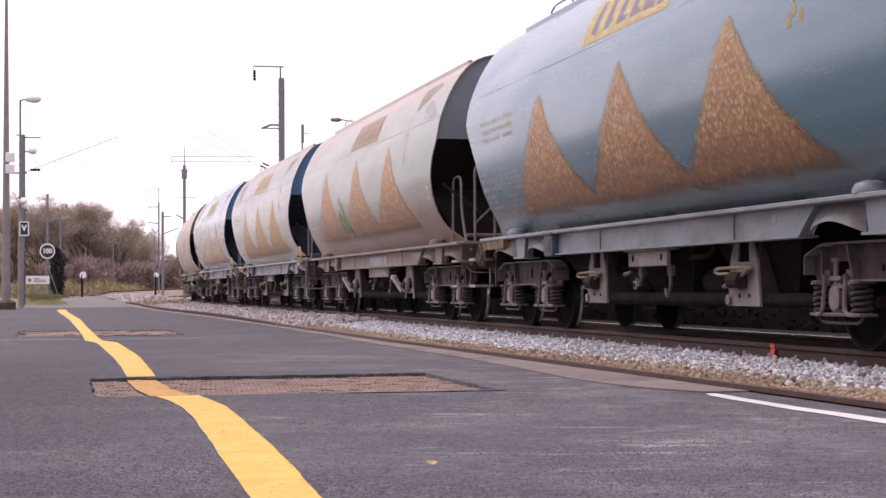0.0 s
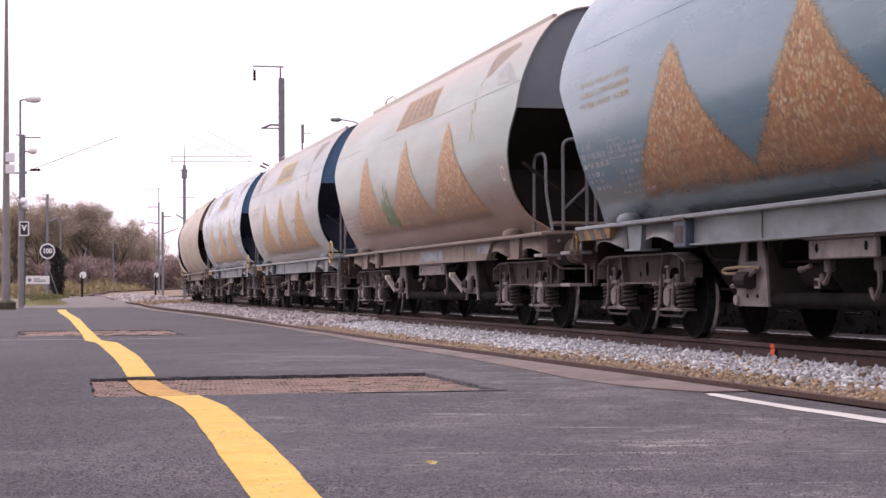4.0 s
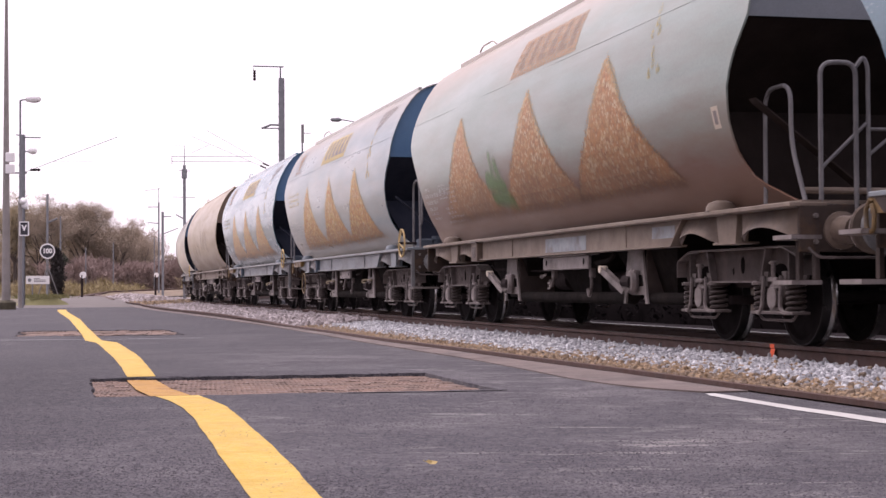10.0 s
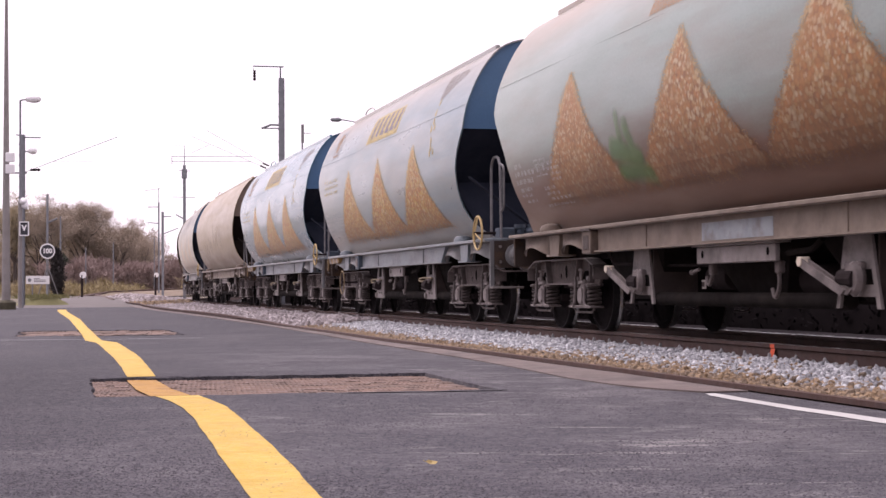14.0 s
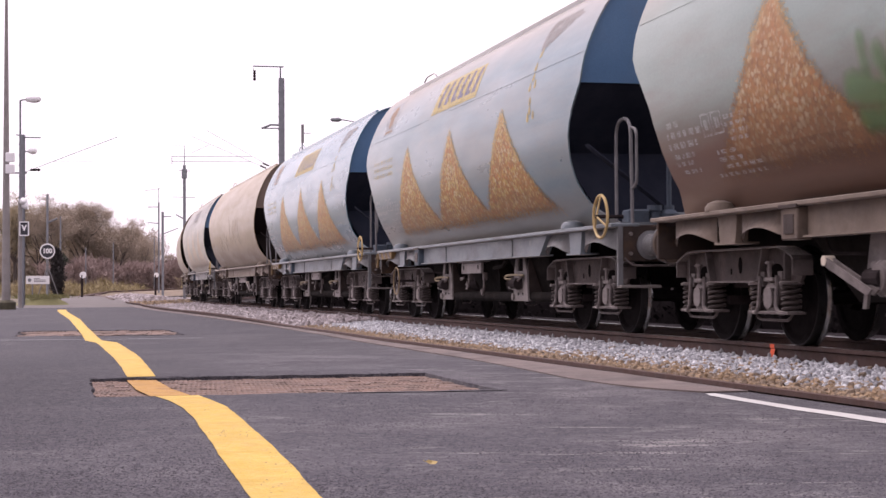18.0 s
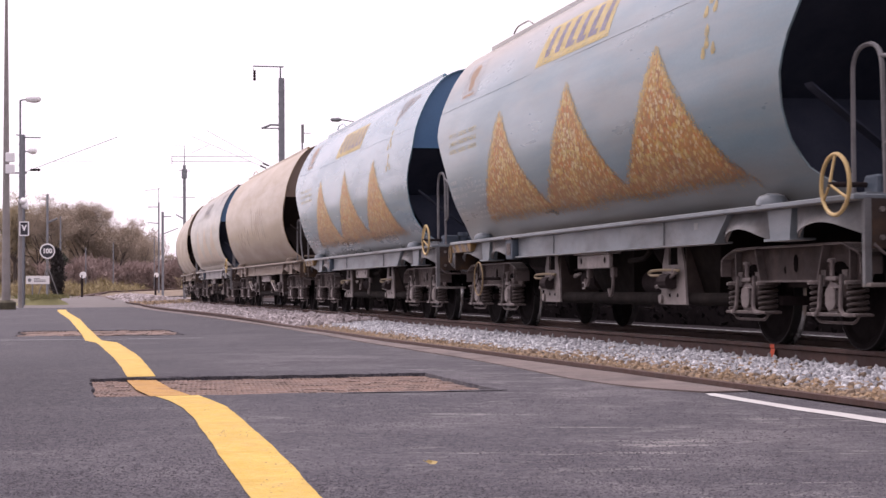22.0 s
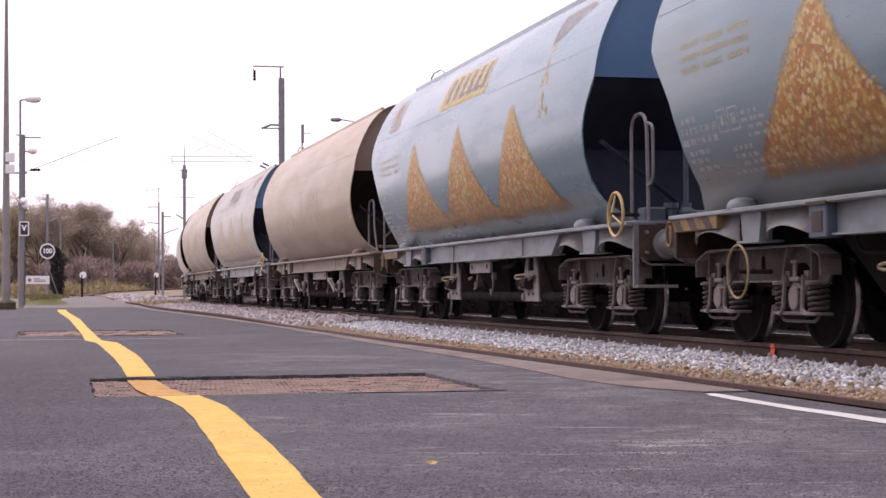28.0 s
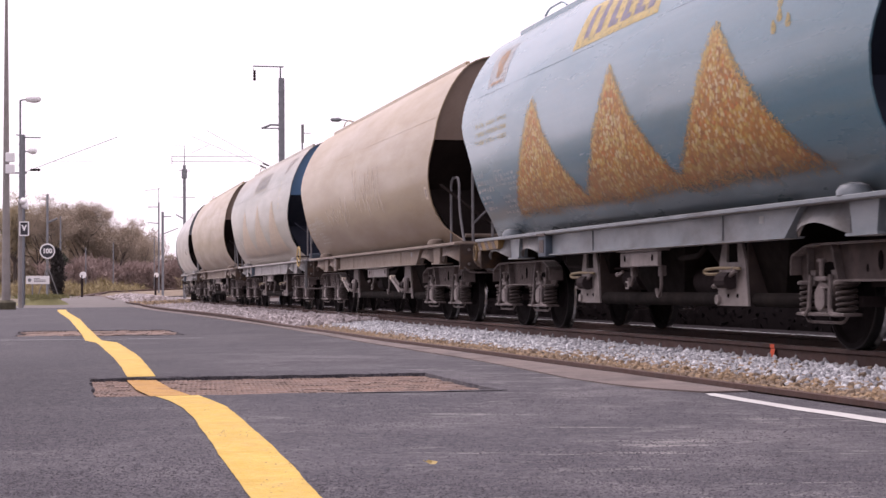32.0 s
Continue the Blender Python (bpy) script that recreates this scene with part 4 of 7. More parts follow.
PROFILE = [(0.0, 4.40), (0.35, 4.4), (0.65, 4.375), (0.9, 4.3), (1.1, 4.155), (1.295, 3.9), (1.448, 3.6), (1.557, 3.3), (1.609, 3.0), (1.62, 2.7), (1.594, 2.4), (1.536, 2.1), (1.439, 1.82), (1.296, 1.58), (1.16, 1.42), (1.05, 1.31)]


def cut(z):
    """How far the shell's ends draw in below the shoulder."""
    return float(np.interp(z, [1.31, 1.42, 1.55, 1.8, 2.1, 2.4, 2.65, 2.8, 3.02], [0.1, 0.3, 0.54, 0.6, 0.58, 0.5, 0.34, 0.18, 0.0]))



def tank_w(z):
    """Half width of the tank at height z, below the shoulder."""
    return float(np.interp(z, [q[1] for q in FINE][::-1], [q[0] for q in FINE][::-1]))


def dent(y, w, z, seed):
    return 0.007 * noise.noise((y * 0.5, z * 0.7 + seed * 7, w * 0.4))


def fine_profile():
    """The profile rounded by a cubic through its points."""
    out = []
    for i in range(len(PROFILE) - 1):
        p0, p1, p2, p3 = [Vector(PROFILE[min(max(i + k, 0), len(PROFILE) - 1)]) for k in (-1, 0, 1, 2)]
        for t in (0, 0.5):
            out.append(0.5 * ((2 * p1) + (p2 - p0) * t + (2 * p0 - 5 * p1 + 4 * p2 - p3) * t * t + (3 * p1 - p0 - 3 * p2 + p3) * t ** 3))
    return [(p.x, p.y) for p in out] + [PROFILE[-1]]


FINE = fine_profile()


@lru_cache(None)
def shell_mesh(seed, TANK_A, TANK_B):
    """Curved outer shell with plate seams, slight dents and a rolled end edge; 20 mm thick."""
    prof = [(-w, z) for w, z in FINE[::-1]] + [(w, z) for w, z in FINE[1:]]
    ys = [TANK_A + (TANK_B - TANK_A) * i / 64 for i in range(65)]
    v, f, n = [], [], len(prof)
    for inner in (0, 1):
        for y in ys:
            for w, z in prof:
                nx_, nz_ = w / 1.7, (z - 2.4) / 2.2
                yy = TANK_A + 1.08 * cut(z) + (y - TANK_A) * (TANK_B - TANK_A - 2.08 * cut(z)) / (TANK_B - TANK_A)
                k = dent(yy, w, z, seed) - 0.02 * inner
                v.append((w + nx_ * k, yy, z + nz_ * k))
    m = len(ys)
    for i in range(m - 1):
        for j in range(n - 1):
            q = (i * n + j, i * n + j + 1, (i + 1) * n + j + 1, (i + 1) * n + j)
            f.append(q)
            f.append(tuple(x + m * n for x in q[::-1]))
    for i in (0, m - 1):
        for j in range(n - 1):
            f.append((i * n + j, i * n + j + 1, m * n + i * n + j + 1, m * n + i * n + j))
    for j in (0, n - 1):
        for i in range(m - 1):
            f.append((i * n + j, (i + 1) * n + j, m * n + (i + 1) * n + j, m * n + i * n + j))
    return v, f


SEED = [0]


def decal(rows, mat, side=-1, lift=0.003, cols=7):
    """A painted shape on the tank: rows of (z, y from, y to), laid on the shell from row to row."""
    b = Build(mat)
    fine = [rows[0]]
    for r0, r1 in zip(rows, rows[1:]):
        k = max(1, int(abs(r1[0] - r0[0]) / 0.02))
        fine += [tuple(a + (c - a) * i / k for a, c in zip(r0, r1)) for i in range(1, k + 1)]
    rows = fine
    for i, (z, y0, y1) in enumerate(rows):
        for c in range(cols):
            y, w = y0 + (y1 - y0) * c / (cols - 1), tank_w(z)
            k = dent(y, -w, z, SEED[0])
            b.v.append((side * (w + w / 1.7 * k + lift), y, z + (z - 2.4) / 2.2 * k))
        if i:
            b.f += [((i - 1) * cols + c, (i - 1) * cols + c + 1, i * cols + c + 1, i * cols + c) for c in range(cols - 1)]
            b.idx += [0] * (cols - 1)
    return b


def heap(y, top, foot, spec, size=1.0, lift=0.003):
    """A painted heap: a sheet on the tank that carries, at each corner, how far inside the heap's outline it lies."""
    zs = [foot - 0.1 + (top + 0.12 - foot + 0.1) * i / 44 for i in range(45)]
    wide = size * 1.12 * (top - foot) + 0.2
    b = decal([(z, y - wide, y + wide) for z in zs], spec["grain"], cols=49, lift=lift)
    me = b.mesh("heap_decal")
    edge = me.attributes.new("edge", "FLOAT", "POINT")
    vals = []
    for p in me.vertices:
        k = top - p.co.z
        half = size * (0.68 * k + 0.29 * k * k + 0.09 * min(1.0, max(0.0, k) / 0.2)) if k > 0 else k
        side = (half - abs(p.co.y - y)) * (0.68 if k > 0 else 1.0)
        vals.append(min(side, (p.co.z - foot) * 0.8))
    edge.data.foreach_set("value", vals)
    return me


def bar_rows(z0, z1, y0, y1, lean=0.0, n=4):
    return [(z0 + (z1 - z0) * i / n, y0 + lean * i / n, y1 + lean * i / n) for i in range(n + 1)]


def hood(b, x, sign, y0, y1, mat):
    """A flared sheet hung from the flange over a wheel, its lower edge arched."""
    n = 14
    for k in range(n + 1):
        u = 2 * k / n - 1
        y, zb, xb = y0 + (y1 - y0) * k / n, 0.985 + 0.115 * (1 - u * u), 1.24 + 0.1 * (1 - u ** 4)
        zm = 1.25 + (zb - 1.25) * 0.55
        b.v += [(x * 1.24, sign * y, 1.253), (x * (1.24 + (xb - 1.24) * 0.35), sign * y, zm), (x * xb, sign * y, zb), (x * (xb - 0.015), sign * y, zb + 0.002), (x * 1.21, sign * y, zm)]
        if k:
            c = len(b.v) - 10
            b.f += [(c + j, c + j + 1, c + 6 + j, c + 5 + j) for j in range(4)]
            b.idx += [b.use(mat)] * 4
    return b


def coil(y, x, z0, z1, r=0.08, wire=0.0165, turns=5.0):
    pts = [(x + r * math.cos(2 * math.pi * k / 12), y + r * math.sin(2 * math.pi * k / 12), z0 + (z1 - z0) * k / (12 * turns)) for k in range(int(12 * turns) + 1)]
    return Build(M["spring_steel"], True).tube(pts, wire, n=6)


@lru_cache(None)
def bogie_meshes():
    """Meshes of one bogie, about its pivot at rail level."""
    out = {}
    half = [(0.0, 0.92), (1.06, 0.92), (1.18, 0.905), (1.43, 0.83), (1.46, 0.80), (1.46, 0.66), (1.40, 0.59), (1.24, 0.585), (1.16, 0.63), (1.1, 0.70), (1.0, 0.745), (0.8, 0.745), (0.7, 0.70), (0.64, 0.63), (0.56, 0.61), (0.0, 0.61)]
    web = [(-y, z) for y, z in half[::-1][:-1]] + half[:-1] + [(0.0, 0.61)]
    for side in (-1, 1):
        b = Build(M["bogie_steel"])
        b.prism(web, side * 0.985, side * 1.015, M["bogie_web"])
        top = [(-1.46, 0.66), (-1.46, 0.80), (-1.43, 0.83), (-1.18, 0.905), (-1.06, 0.92), (1.06, 0.92), (1.18, 0.905), (1.43, 0.83), (1.46, 0.80), (1.46, 0.66)]
        for (y0, z0), (y1, z1) in zip(top, top[1:]):
            d = Vector((y1 - y0, z1 - z0)).normalized() * 0.016
            q = [(y0, z0), (y1, z1), (y1 - d.y, z1 + d.x), (y0 - d.y, z0 + d.x)]
            b.add([(side * xx, y, z) for xx in (0.92, 1.12) for y, z in q], [(3, 2, 1, 0), (4, 5, 6, 7), (0, 1, 5, 4), (1, 2, 6, 5), (2, 3, 7, 6), (3, 0, 4, 7)])
        b.box(*sorted((side * 0.92, side * 1.12)), -0.6, 0.6, 0.598, 0.616)
        # stiffening ribs between the flanges
        for y, k in ((-0.6, -0.12), (0.6, 0.12)):
            b.prism([(y - 0.012, 0.61), (y + 0.012, 0.61), (y + k + 0.012, 0.92), (y + k - 0.012, 0.92)], side * 1.015, side * 1.09)
        for y in (-1.2, 1.2):
            b.prism([(y - 0.01, 0.62), (y + 0.01, 0.62), (y + 0.01, 0.9), (y - 0.01, 0.9)], side * 1.015, side * 1.08)
        # holes in the web: black discs on the plate, their shade as colour
        b.prism([(-0.03 + 0.05 * math.cos(a * 0.524), 0.77 + 0.085 * math.sin(a * 0.524)) for a in range(12)], side * 1.013, side * 1.018, M["hole_shade"])
        b.prism([(0.2 + 0.02 * math.cos(a * 0.524), 0.71 + 0.035 * math.sin(a * 0.524)) for a in range(12)], side * 1.013, side * 1.018, M["hole_shade"])
        for y in (-0.9, 0.9):
            b.prism([(y + 0.13 * math.cos(a * 0.524), 0.72 + 0.055 * math.sin(a * 0.524)) for a in range(12)], side * 1.013, side * 1.018, M["hole_shade"])
            # hanger brackets either side of the axle box
            for k in (-0.2, 0.2):
                b.prism([(y + k - 0.035, 0.56), (y + k + 0.035, 0.56), (y + k + 0.05, 0.7), (y + k - 0.05, 0.7)], side * 1.015, side * 1.075)
            for k in (-0.35, 0.35):
                b.lathe([(0.575, 0.115), (0.6, 0.115), (0.61, 0.09)], "z", 14, (side * 1.03, y + k, 0))
        out["side_frame", side] = b.mesh("side_frame")
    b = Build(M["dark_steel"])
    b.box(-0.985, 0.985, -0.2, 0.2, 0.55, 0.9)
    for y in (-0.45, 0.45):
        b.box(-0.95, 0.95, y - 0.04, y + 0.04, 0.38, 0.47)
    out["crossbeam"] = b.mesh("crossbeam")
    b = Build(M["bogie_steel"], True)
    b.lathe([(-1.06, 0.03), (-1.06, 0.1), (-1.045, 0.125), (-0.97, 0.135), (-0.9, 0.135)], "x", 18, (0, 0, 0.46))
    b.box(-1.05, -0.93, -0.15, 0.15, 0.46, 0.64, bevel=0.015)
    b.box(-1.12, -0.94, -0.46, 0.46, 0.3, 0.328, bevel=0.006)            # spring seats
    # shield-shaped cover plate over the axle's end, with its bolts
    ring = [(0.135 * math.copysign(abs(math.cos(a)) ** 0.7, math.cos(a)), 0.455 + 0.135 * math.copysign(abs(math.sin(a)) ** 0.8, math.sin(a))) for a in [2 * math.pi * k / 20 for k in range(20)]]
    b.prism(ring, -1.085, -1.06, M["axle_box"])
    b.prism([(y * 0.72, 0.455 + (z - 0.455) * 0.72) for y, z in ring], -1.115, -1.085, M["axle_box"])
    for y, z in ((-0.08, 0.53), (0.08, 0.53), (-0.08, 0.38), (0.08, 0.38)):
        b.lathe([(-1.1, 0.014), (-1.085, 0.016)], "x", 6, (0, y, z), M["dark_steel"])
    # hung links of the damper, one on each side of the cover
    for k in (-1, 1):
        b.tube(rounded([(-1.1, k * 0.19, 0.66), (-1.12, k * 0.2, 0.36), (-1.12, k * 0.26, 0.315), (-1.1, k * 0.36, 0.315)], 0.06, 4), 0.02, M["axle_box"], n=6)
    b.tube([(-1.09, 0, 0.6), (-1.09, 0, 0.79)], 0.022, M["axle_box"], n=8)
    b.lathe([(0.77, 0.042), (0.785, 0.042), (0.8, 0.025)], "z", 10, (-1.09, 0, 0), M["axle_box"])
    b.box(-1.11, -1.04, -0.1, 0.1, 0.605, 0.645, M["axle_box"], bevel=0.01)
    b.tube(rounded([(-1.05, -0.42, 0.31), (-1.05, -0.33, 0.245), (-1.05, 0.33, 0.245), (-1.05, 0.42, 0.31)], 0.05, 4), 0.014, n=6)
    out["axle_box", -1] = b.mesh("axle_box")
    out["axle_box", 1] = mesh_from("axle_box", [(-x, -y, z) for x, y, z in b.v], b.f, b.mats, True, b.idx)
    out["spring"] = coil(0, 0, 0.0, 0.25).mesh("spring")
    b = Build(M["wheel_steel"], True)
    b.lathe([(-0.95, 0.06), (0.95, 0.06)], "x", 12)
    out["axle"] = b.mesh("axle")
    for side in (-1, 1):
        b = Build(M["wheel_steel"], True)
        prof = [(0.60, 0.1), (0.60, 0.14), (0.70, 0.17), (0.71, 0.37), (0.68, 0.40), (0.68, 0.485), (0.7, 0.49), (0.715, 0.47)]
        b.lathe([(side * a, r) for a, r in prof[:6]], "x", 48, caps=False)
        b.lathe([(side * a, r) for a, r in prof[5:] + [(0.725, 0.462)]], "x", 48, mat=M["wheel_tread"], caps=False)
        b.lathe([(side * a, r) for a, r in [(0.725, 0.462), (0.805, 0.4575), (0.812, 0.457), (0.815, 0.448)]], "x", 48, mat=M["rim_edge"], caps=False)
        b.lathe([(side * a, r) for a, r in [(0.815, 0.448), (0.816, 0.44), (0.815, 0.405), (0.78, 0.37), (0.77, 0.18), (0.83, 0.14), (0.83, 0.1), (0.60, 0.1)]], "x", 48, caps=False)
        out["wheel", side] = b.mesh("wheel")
    return out


SPIN = []        # wheelsets to be turned


def add_bogie(wagon, y):
    B = bogie_meshes()
    bogie = part("bogie", B["crossbeam"], wagon, loc=(0, y, 0))
    for side in (-1, 1):
        part("side_frame", B["side_frame", side], bogie)
        for a in (-0.9, 0.9):
            part("axle_box", B["axle_box", side], bogie, loc=(0, a, 0))
            for k in (-0.35, 0.35):
                part("spring", B["spring"], bogie, loc=(side * 1.03, a + k, 0.327))
    for a in (-0.9, 0.9):
        ws = part("wheelset", wheelset_mesh(), bogie, loc=(0, a, 0.46))
        SPIN.append((ws, a))


@lru_cache(None)
def wheelset_mesh():
    B = bogie_meshes()
    bm = bmesh.new()
    mats = []
    for key in ("axle", ("wheel", -1), ("wheel", 1)):
        me = B[key]
        start = len(bm.faces)
        bm.from_mesh(me)
        bm.faces.ensure_lookup_table()
        for fc in bm.faces[start:]:
            m = me.materials[fc.material_index]
            if m not in mats:
                mats.append(m)
            fc.material_index = mats.index(m)
    out = bpy.data.meshes.new("wheelset")
    bm.to_mesh(out)
    bm.free()
    for m in mats:
        out.materials.append(m)
    out.set_sharp_from_angle(angle=radians(35))
    return out


def rounded(points, r=0.12, n=5):
    """A path with rounded corners."""
    P = [Vector(p) for p in points]
    out = [P[0]]
    for a, b, c in zip(P, P[1:], P[2:]):
        r0 = min(r, (a - b).length * 0.49, (c - b).length * 0.49)
        p, q = b + (a - b).normalized() * r0, b + (c - b).normalized() * r0
        out += [(1 - t) ** 2 * p + 2 * t * (1 - t) * b + t * t * q for t in [i / n for i in range(n + 1)]]
    return out + [P[-1]]


def wagon(spec):
    """One four-axle grain hopper wagon. Local y points away from the direction of travel, -x to the platform."""
    w = thing("hopper_wagon", Matrix(), spec["label"], "hopper wagon", "wagons of the freight train")
    paint, endp, frame_m = spec["paint"], spec["end"], spec["frame"]
    TANK_A, TANK_B = spec.get("ends", (-7.05, 6.38 + spec["long"]))
    SEED[0] = spec["seed"] % 3
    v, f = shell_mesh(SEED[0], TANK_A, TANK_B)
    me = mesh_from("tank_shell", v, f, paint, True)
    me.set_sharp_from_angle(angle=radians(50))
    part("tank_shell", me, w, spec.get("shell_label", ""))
    # plate seams: thin raised welds round and along the tank
    for z in (3.36,):
        part("weld_seam", Build(paint, True).tube([(-(tank_w(z) + 0.002), TANK_A + cut(z) + 0.03 + i * (TANK_B - TANK_A - 0.06 - 2 * cut(z)) / 20, z) for i in range(21)], 0.002, n=5), w)
    # ends: an upper plate, a slope sheet running inwards below it, legs under it
    for sgn, y in ((-1, TANK_A), (1, TANK_B)):
        up = [(ww, z) for ww, z in FINE if z > 2.99]
        ring = [(-a, b) for a, b in up[::-1]] + up[1:]
        yy = y - sgn * 0.06
        n = len(ring)
        b = Build(endp)
        vv = [(a * 0.985, yy, z - 0.012) for a, z in ring] + [(a * 0.985, yy - sgn * 0.03, z - 0.012) for a, z in ring]
        b.add(vv, [tuple(range(n)), tuple(range(2 * n - 1, n - 1, -1))] + [(i, (i + 1) % n, n + (i + 1) % n, n + i) for i in range(n)])
        part("end_plate", b, w, spec.get("end_label", ""))
        lo = [(3.0, 0.0), (2.25, 0.95), (1.36, 0.6)]
        # slope sheet takes the darker copy, with the recess's shade in its colour
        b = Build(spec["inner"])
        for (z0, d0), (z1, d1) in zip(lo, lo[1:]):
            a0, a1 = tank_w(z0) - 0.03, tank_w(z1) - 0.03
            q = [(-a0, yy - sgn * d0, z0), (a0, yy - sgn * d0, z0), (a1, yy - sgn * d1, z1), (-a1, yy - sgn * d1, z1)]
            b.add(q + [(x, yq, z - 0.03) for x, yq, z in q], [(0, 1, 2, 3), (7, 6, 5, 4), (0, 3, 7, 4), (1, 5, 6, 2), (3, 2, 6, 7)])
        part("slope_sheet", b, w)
        for x in (-1, 1):
            b = Build(M["slope_navy"] if spec["inner"] is M["navy_recess_shade"] else M["slope_brown"])
            q = [(x * 1.42, yy - sgn * 0.2, 2.28), (x * 1.42, yy - sgn * 0.36, 2.28), (x * 0.16, yy - sgn * 0.36, 1.33), (x * 0.16, yy - sgn * 0.2, 1.33)]
            b.add(q + [(px - x * 0.03, py, pz - 0.04) for px, py, pz in q], [(0, 1, 2, 3), (7, 6, 5, 4), (0, 4, 5, 1), (1, 5, 6, 2), (2, 6, 7, 3), (3, 7, 4, 0)])
            part("end_leg", b, w)
    # roof: filler hatch rim
    b = Build(paint)
    b.box(-0.35, 0.35, TANK_A + 0.3, TANK_B - 0.3, 4.37, 4.43, bevel=0.025)
    part("filling_hatch", b, w)
    for x in (-1, 1):
        xa, xb = sorted((x * 0.86, x * 0.93))
        part("roof_edge", Build(paint).box(xa, xb, TANK_A + 0.5, TANK_B - 0.9, 4.24, 4.355, bevel=0.012), w)
        part("roof_handle", Build(paint, True).tube(rounded([(x * 0.9, TANK_B - 2.1, 4.38), (x * 0.9, TANK_B - 2.3, 4.455), (x * 0.9, TANK_B - 2.9, 4.455), (x * 0.9, TANK_B - 3.1, 4.38)], 0.1), 0.014, n=6), w)
    # underframe: SH is how much longer the far part of the long kind is
    SH = spec["long"]
    FAR = 6.62 + SH
    grime = M["brown_grime"] if frame_m is FRAME["brown"] else M["grey_grime"]
    for x in (-1, 1):
        part("frame_flange", Build(frame_m).box(*sorted((x * 1.0, x * 1.36)), -7.4, FAR - 0.05, 1.258, 1.302, bevel=0.008), w)
        xa, xb = sorted((x * 1.18, x * 1.26))
        b = Build(frame_m)
        b.prism([(-4.4, 1.0), (2.84 + SH, 1.0), (2.84 + SH, 1.255), (-4.72, 1.255)], xa, xb)
        b.prism([(-4.37, 0.984), (2.84 + SH, 0.984), (2.84 + SH, 1.002), (-4.4, 1.002)], *sorted((x * 1.12, x * 1.31)))
        b.prism([(-4.38, 0.985), (-4.365, 0.985), (-4.68, 1.255), (-4.71, 1.255)], *sorted((x * 1.2, x * 1.31)))
        for y in (1.15 + SH, -2.87):
            b.box(*sorted((x * 1.2, x * 1.272)), y - 0.014, y + 0.014, 1.0, 1.255)
        part("sole_bar", b, w)
        for sgn in (-1, 1):
            off = SH if sgn > 0 else 0.0
            b = Build(frame_m)
            b.smooth = True
            if sgn < 0:
                hood(b, x, -1, 4.5, 5.5, grime)
                hood(b, x, -1, 6.1, 7.3, grime)
                y0, y1 = -6.05, -5.54
            else:
                hood(b, x, 1, 3.25 + SH, 4.33 + SH, grime)
                hood(b, x, 1, 4.95 + SH, 6.1 + SH, grime)
                y0, y1 = 4.38 + SH, 4.86 + SH
            b.prism([(y0, 1.252), (y1, 1.252), (y1 - 0.05, 0.985), (y0 + 0.05, 0.985)], *sorted((x * 1.14, x * 1.27)))
            b.box(*sorted((x * 1.05, x * 1.3)), y0 - 0.02, y1 + 0.02, 0.968, 0.99)
            part("bogie_arch_plate", b, w)
            yd = -5.54 if sgn < 0 else 4.92 + SH
            part("jacking_dome", Build(frame_m, True).lathe([(1.3, 0.15), (1.34, 0.15), (1.385, 0.12), (1.41, 0.05)], "z", 18, (x * 1.22, yd, 0)), w)
        # supports of the discharge doors, their levers, and the plate case
        longer = spec["long"] > 0.1
        for y in (1.76 + SH, -2.72):
            b = Build(M["dusty_steel"])
            xo = sorted((x * 1.075, x * 1.1))
            if longer:
                b.prism([(y - 0.31, 0.7), (y + 0.31, 0.7), (y + 0.24, 0.985), (y - 0.24, 0.985)], *xo)
                b.prism([(y - 0.4, 0.37), (y - 0.33, 0.37), (y - 0.24, 0.7), (y - 0.31, 0.7)], *xo)
                b.prism([(y + 0.33, 0.37), (y + 0.4, 0.37), (y + 0.31, 0.7), (y + 0.24, 0.7)], *xo)
                b.prism([(y - 0.34, 0.47), (y + 0.1, 0.47), (y + 0.1, 0.57), (y - 0.32, 0.57)], *xo)
            else:
                b.prism([(y - 0.38, 0.37), (y + 0.38, 0.37), (y + 0.32, 0.8), (y - 0.32, 0.8)], *xo)
                b.prism([(y - 0.32, 0.8), (y - 0.14, 0.8), (y - 0.13, 0.985), (y - 0.24, 0.985)], *xo)
                b.prism([(y + 0.14, 0.8), (y + 0.32, 0.8), (y + 0.24, 0.985), (y + 0.13, 0.985)], *xo)
                for k in (-0.13, 0.1):
                    b.prism([(y + k + 0.025 * math.cos(a * 0.785), 0.47 + 0.022 * math.sin(a * 0.785)) for a in range(8)], *sorted((x * 1.098, x * 1.104)), mat=M["hole_shade"])
                b.lathe([(x * 1.08, 0.05), (x * 1.13, 0.05)], "x", 12, (0, y + 0.34, 0.43))
            b.box(*sorted((x * 0.55, x * 1.075)), y - 0.335, y - 0.31, 0.4, 0.985, M["underframe"])
            b.lathe([(y - 0.1, 0.085), (y + 0.16, 0.085)], "y", 12, (x * 1.15, 0, 0.62), M["dark_steel"])
            b.box(*sorted((x * 1.1, x * 1.17)), y - 0.17, y + 0.12, 0.69, 0.76, M["axle_box"], bevel=0.015)
            b.box(*sorted((x * 1.1, x * 1.19)), y - 0.05, y + 0.2, 0.53, 0.585, M["axle_box"], bevel=0.015)
            br = part("gear_bracket", b, w)
            lev = Build(M[spec["lever"]], True)
            if longer:
                lev.prism([(y - 0.1, 0.53), (y - 0.02, 0.48), (y + 0.78, 0.74), (y + 0.74, 0.81)], *sorted((x * 1.2, x * 1.215)))
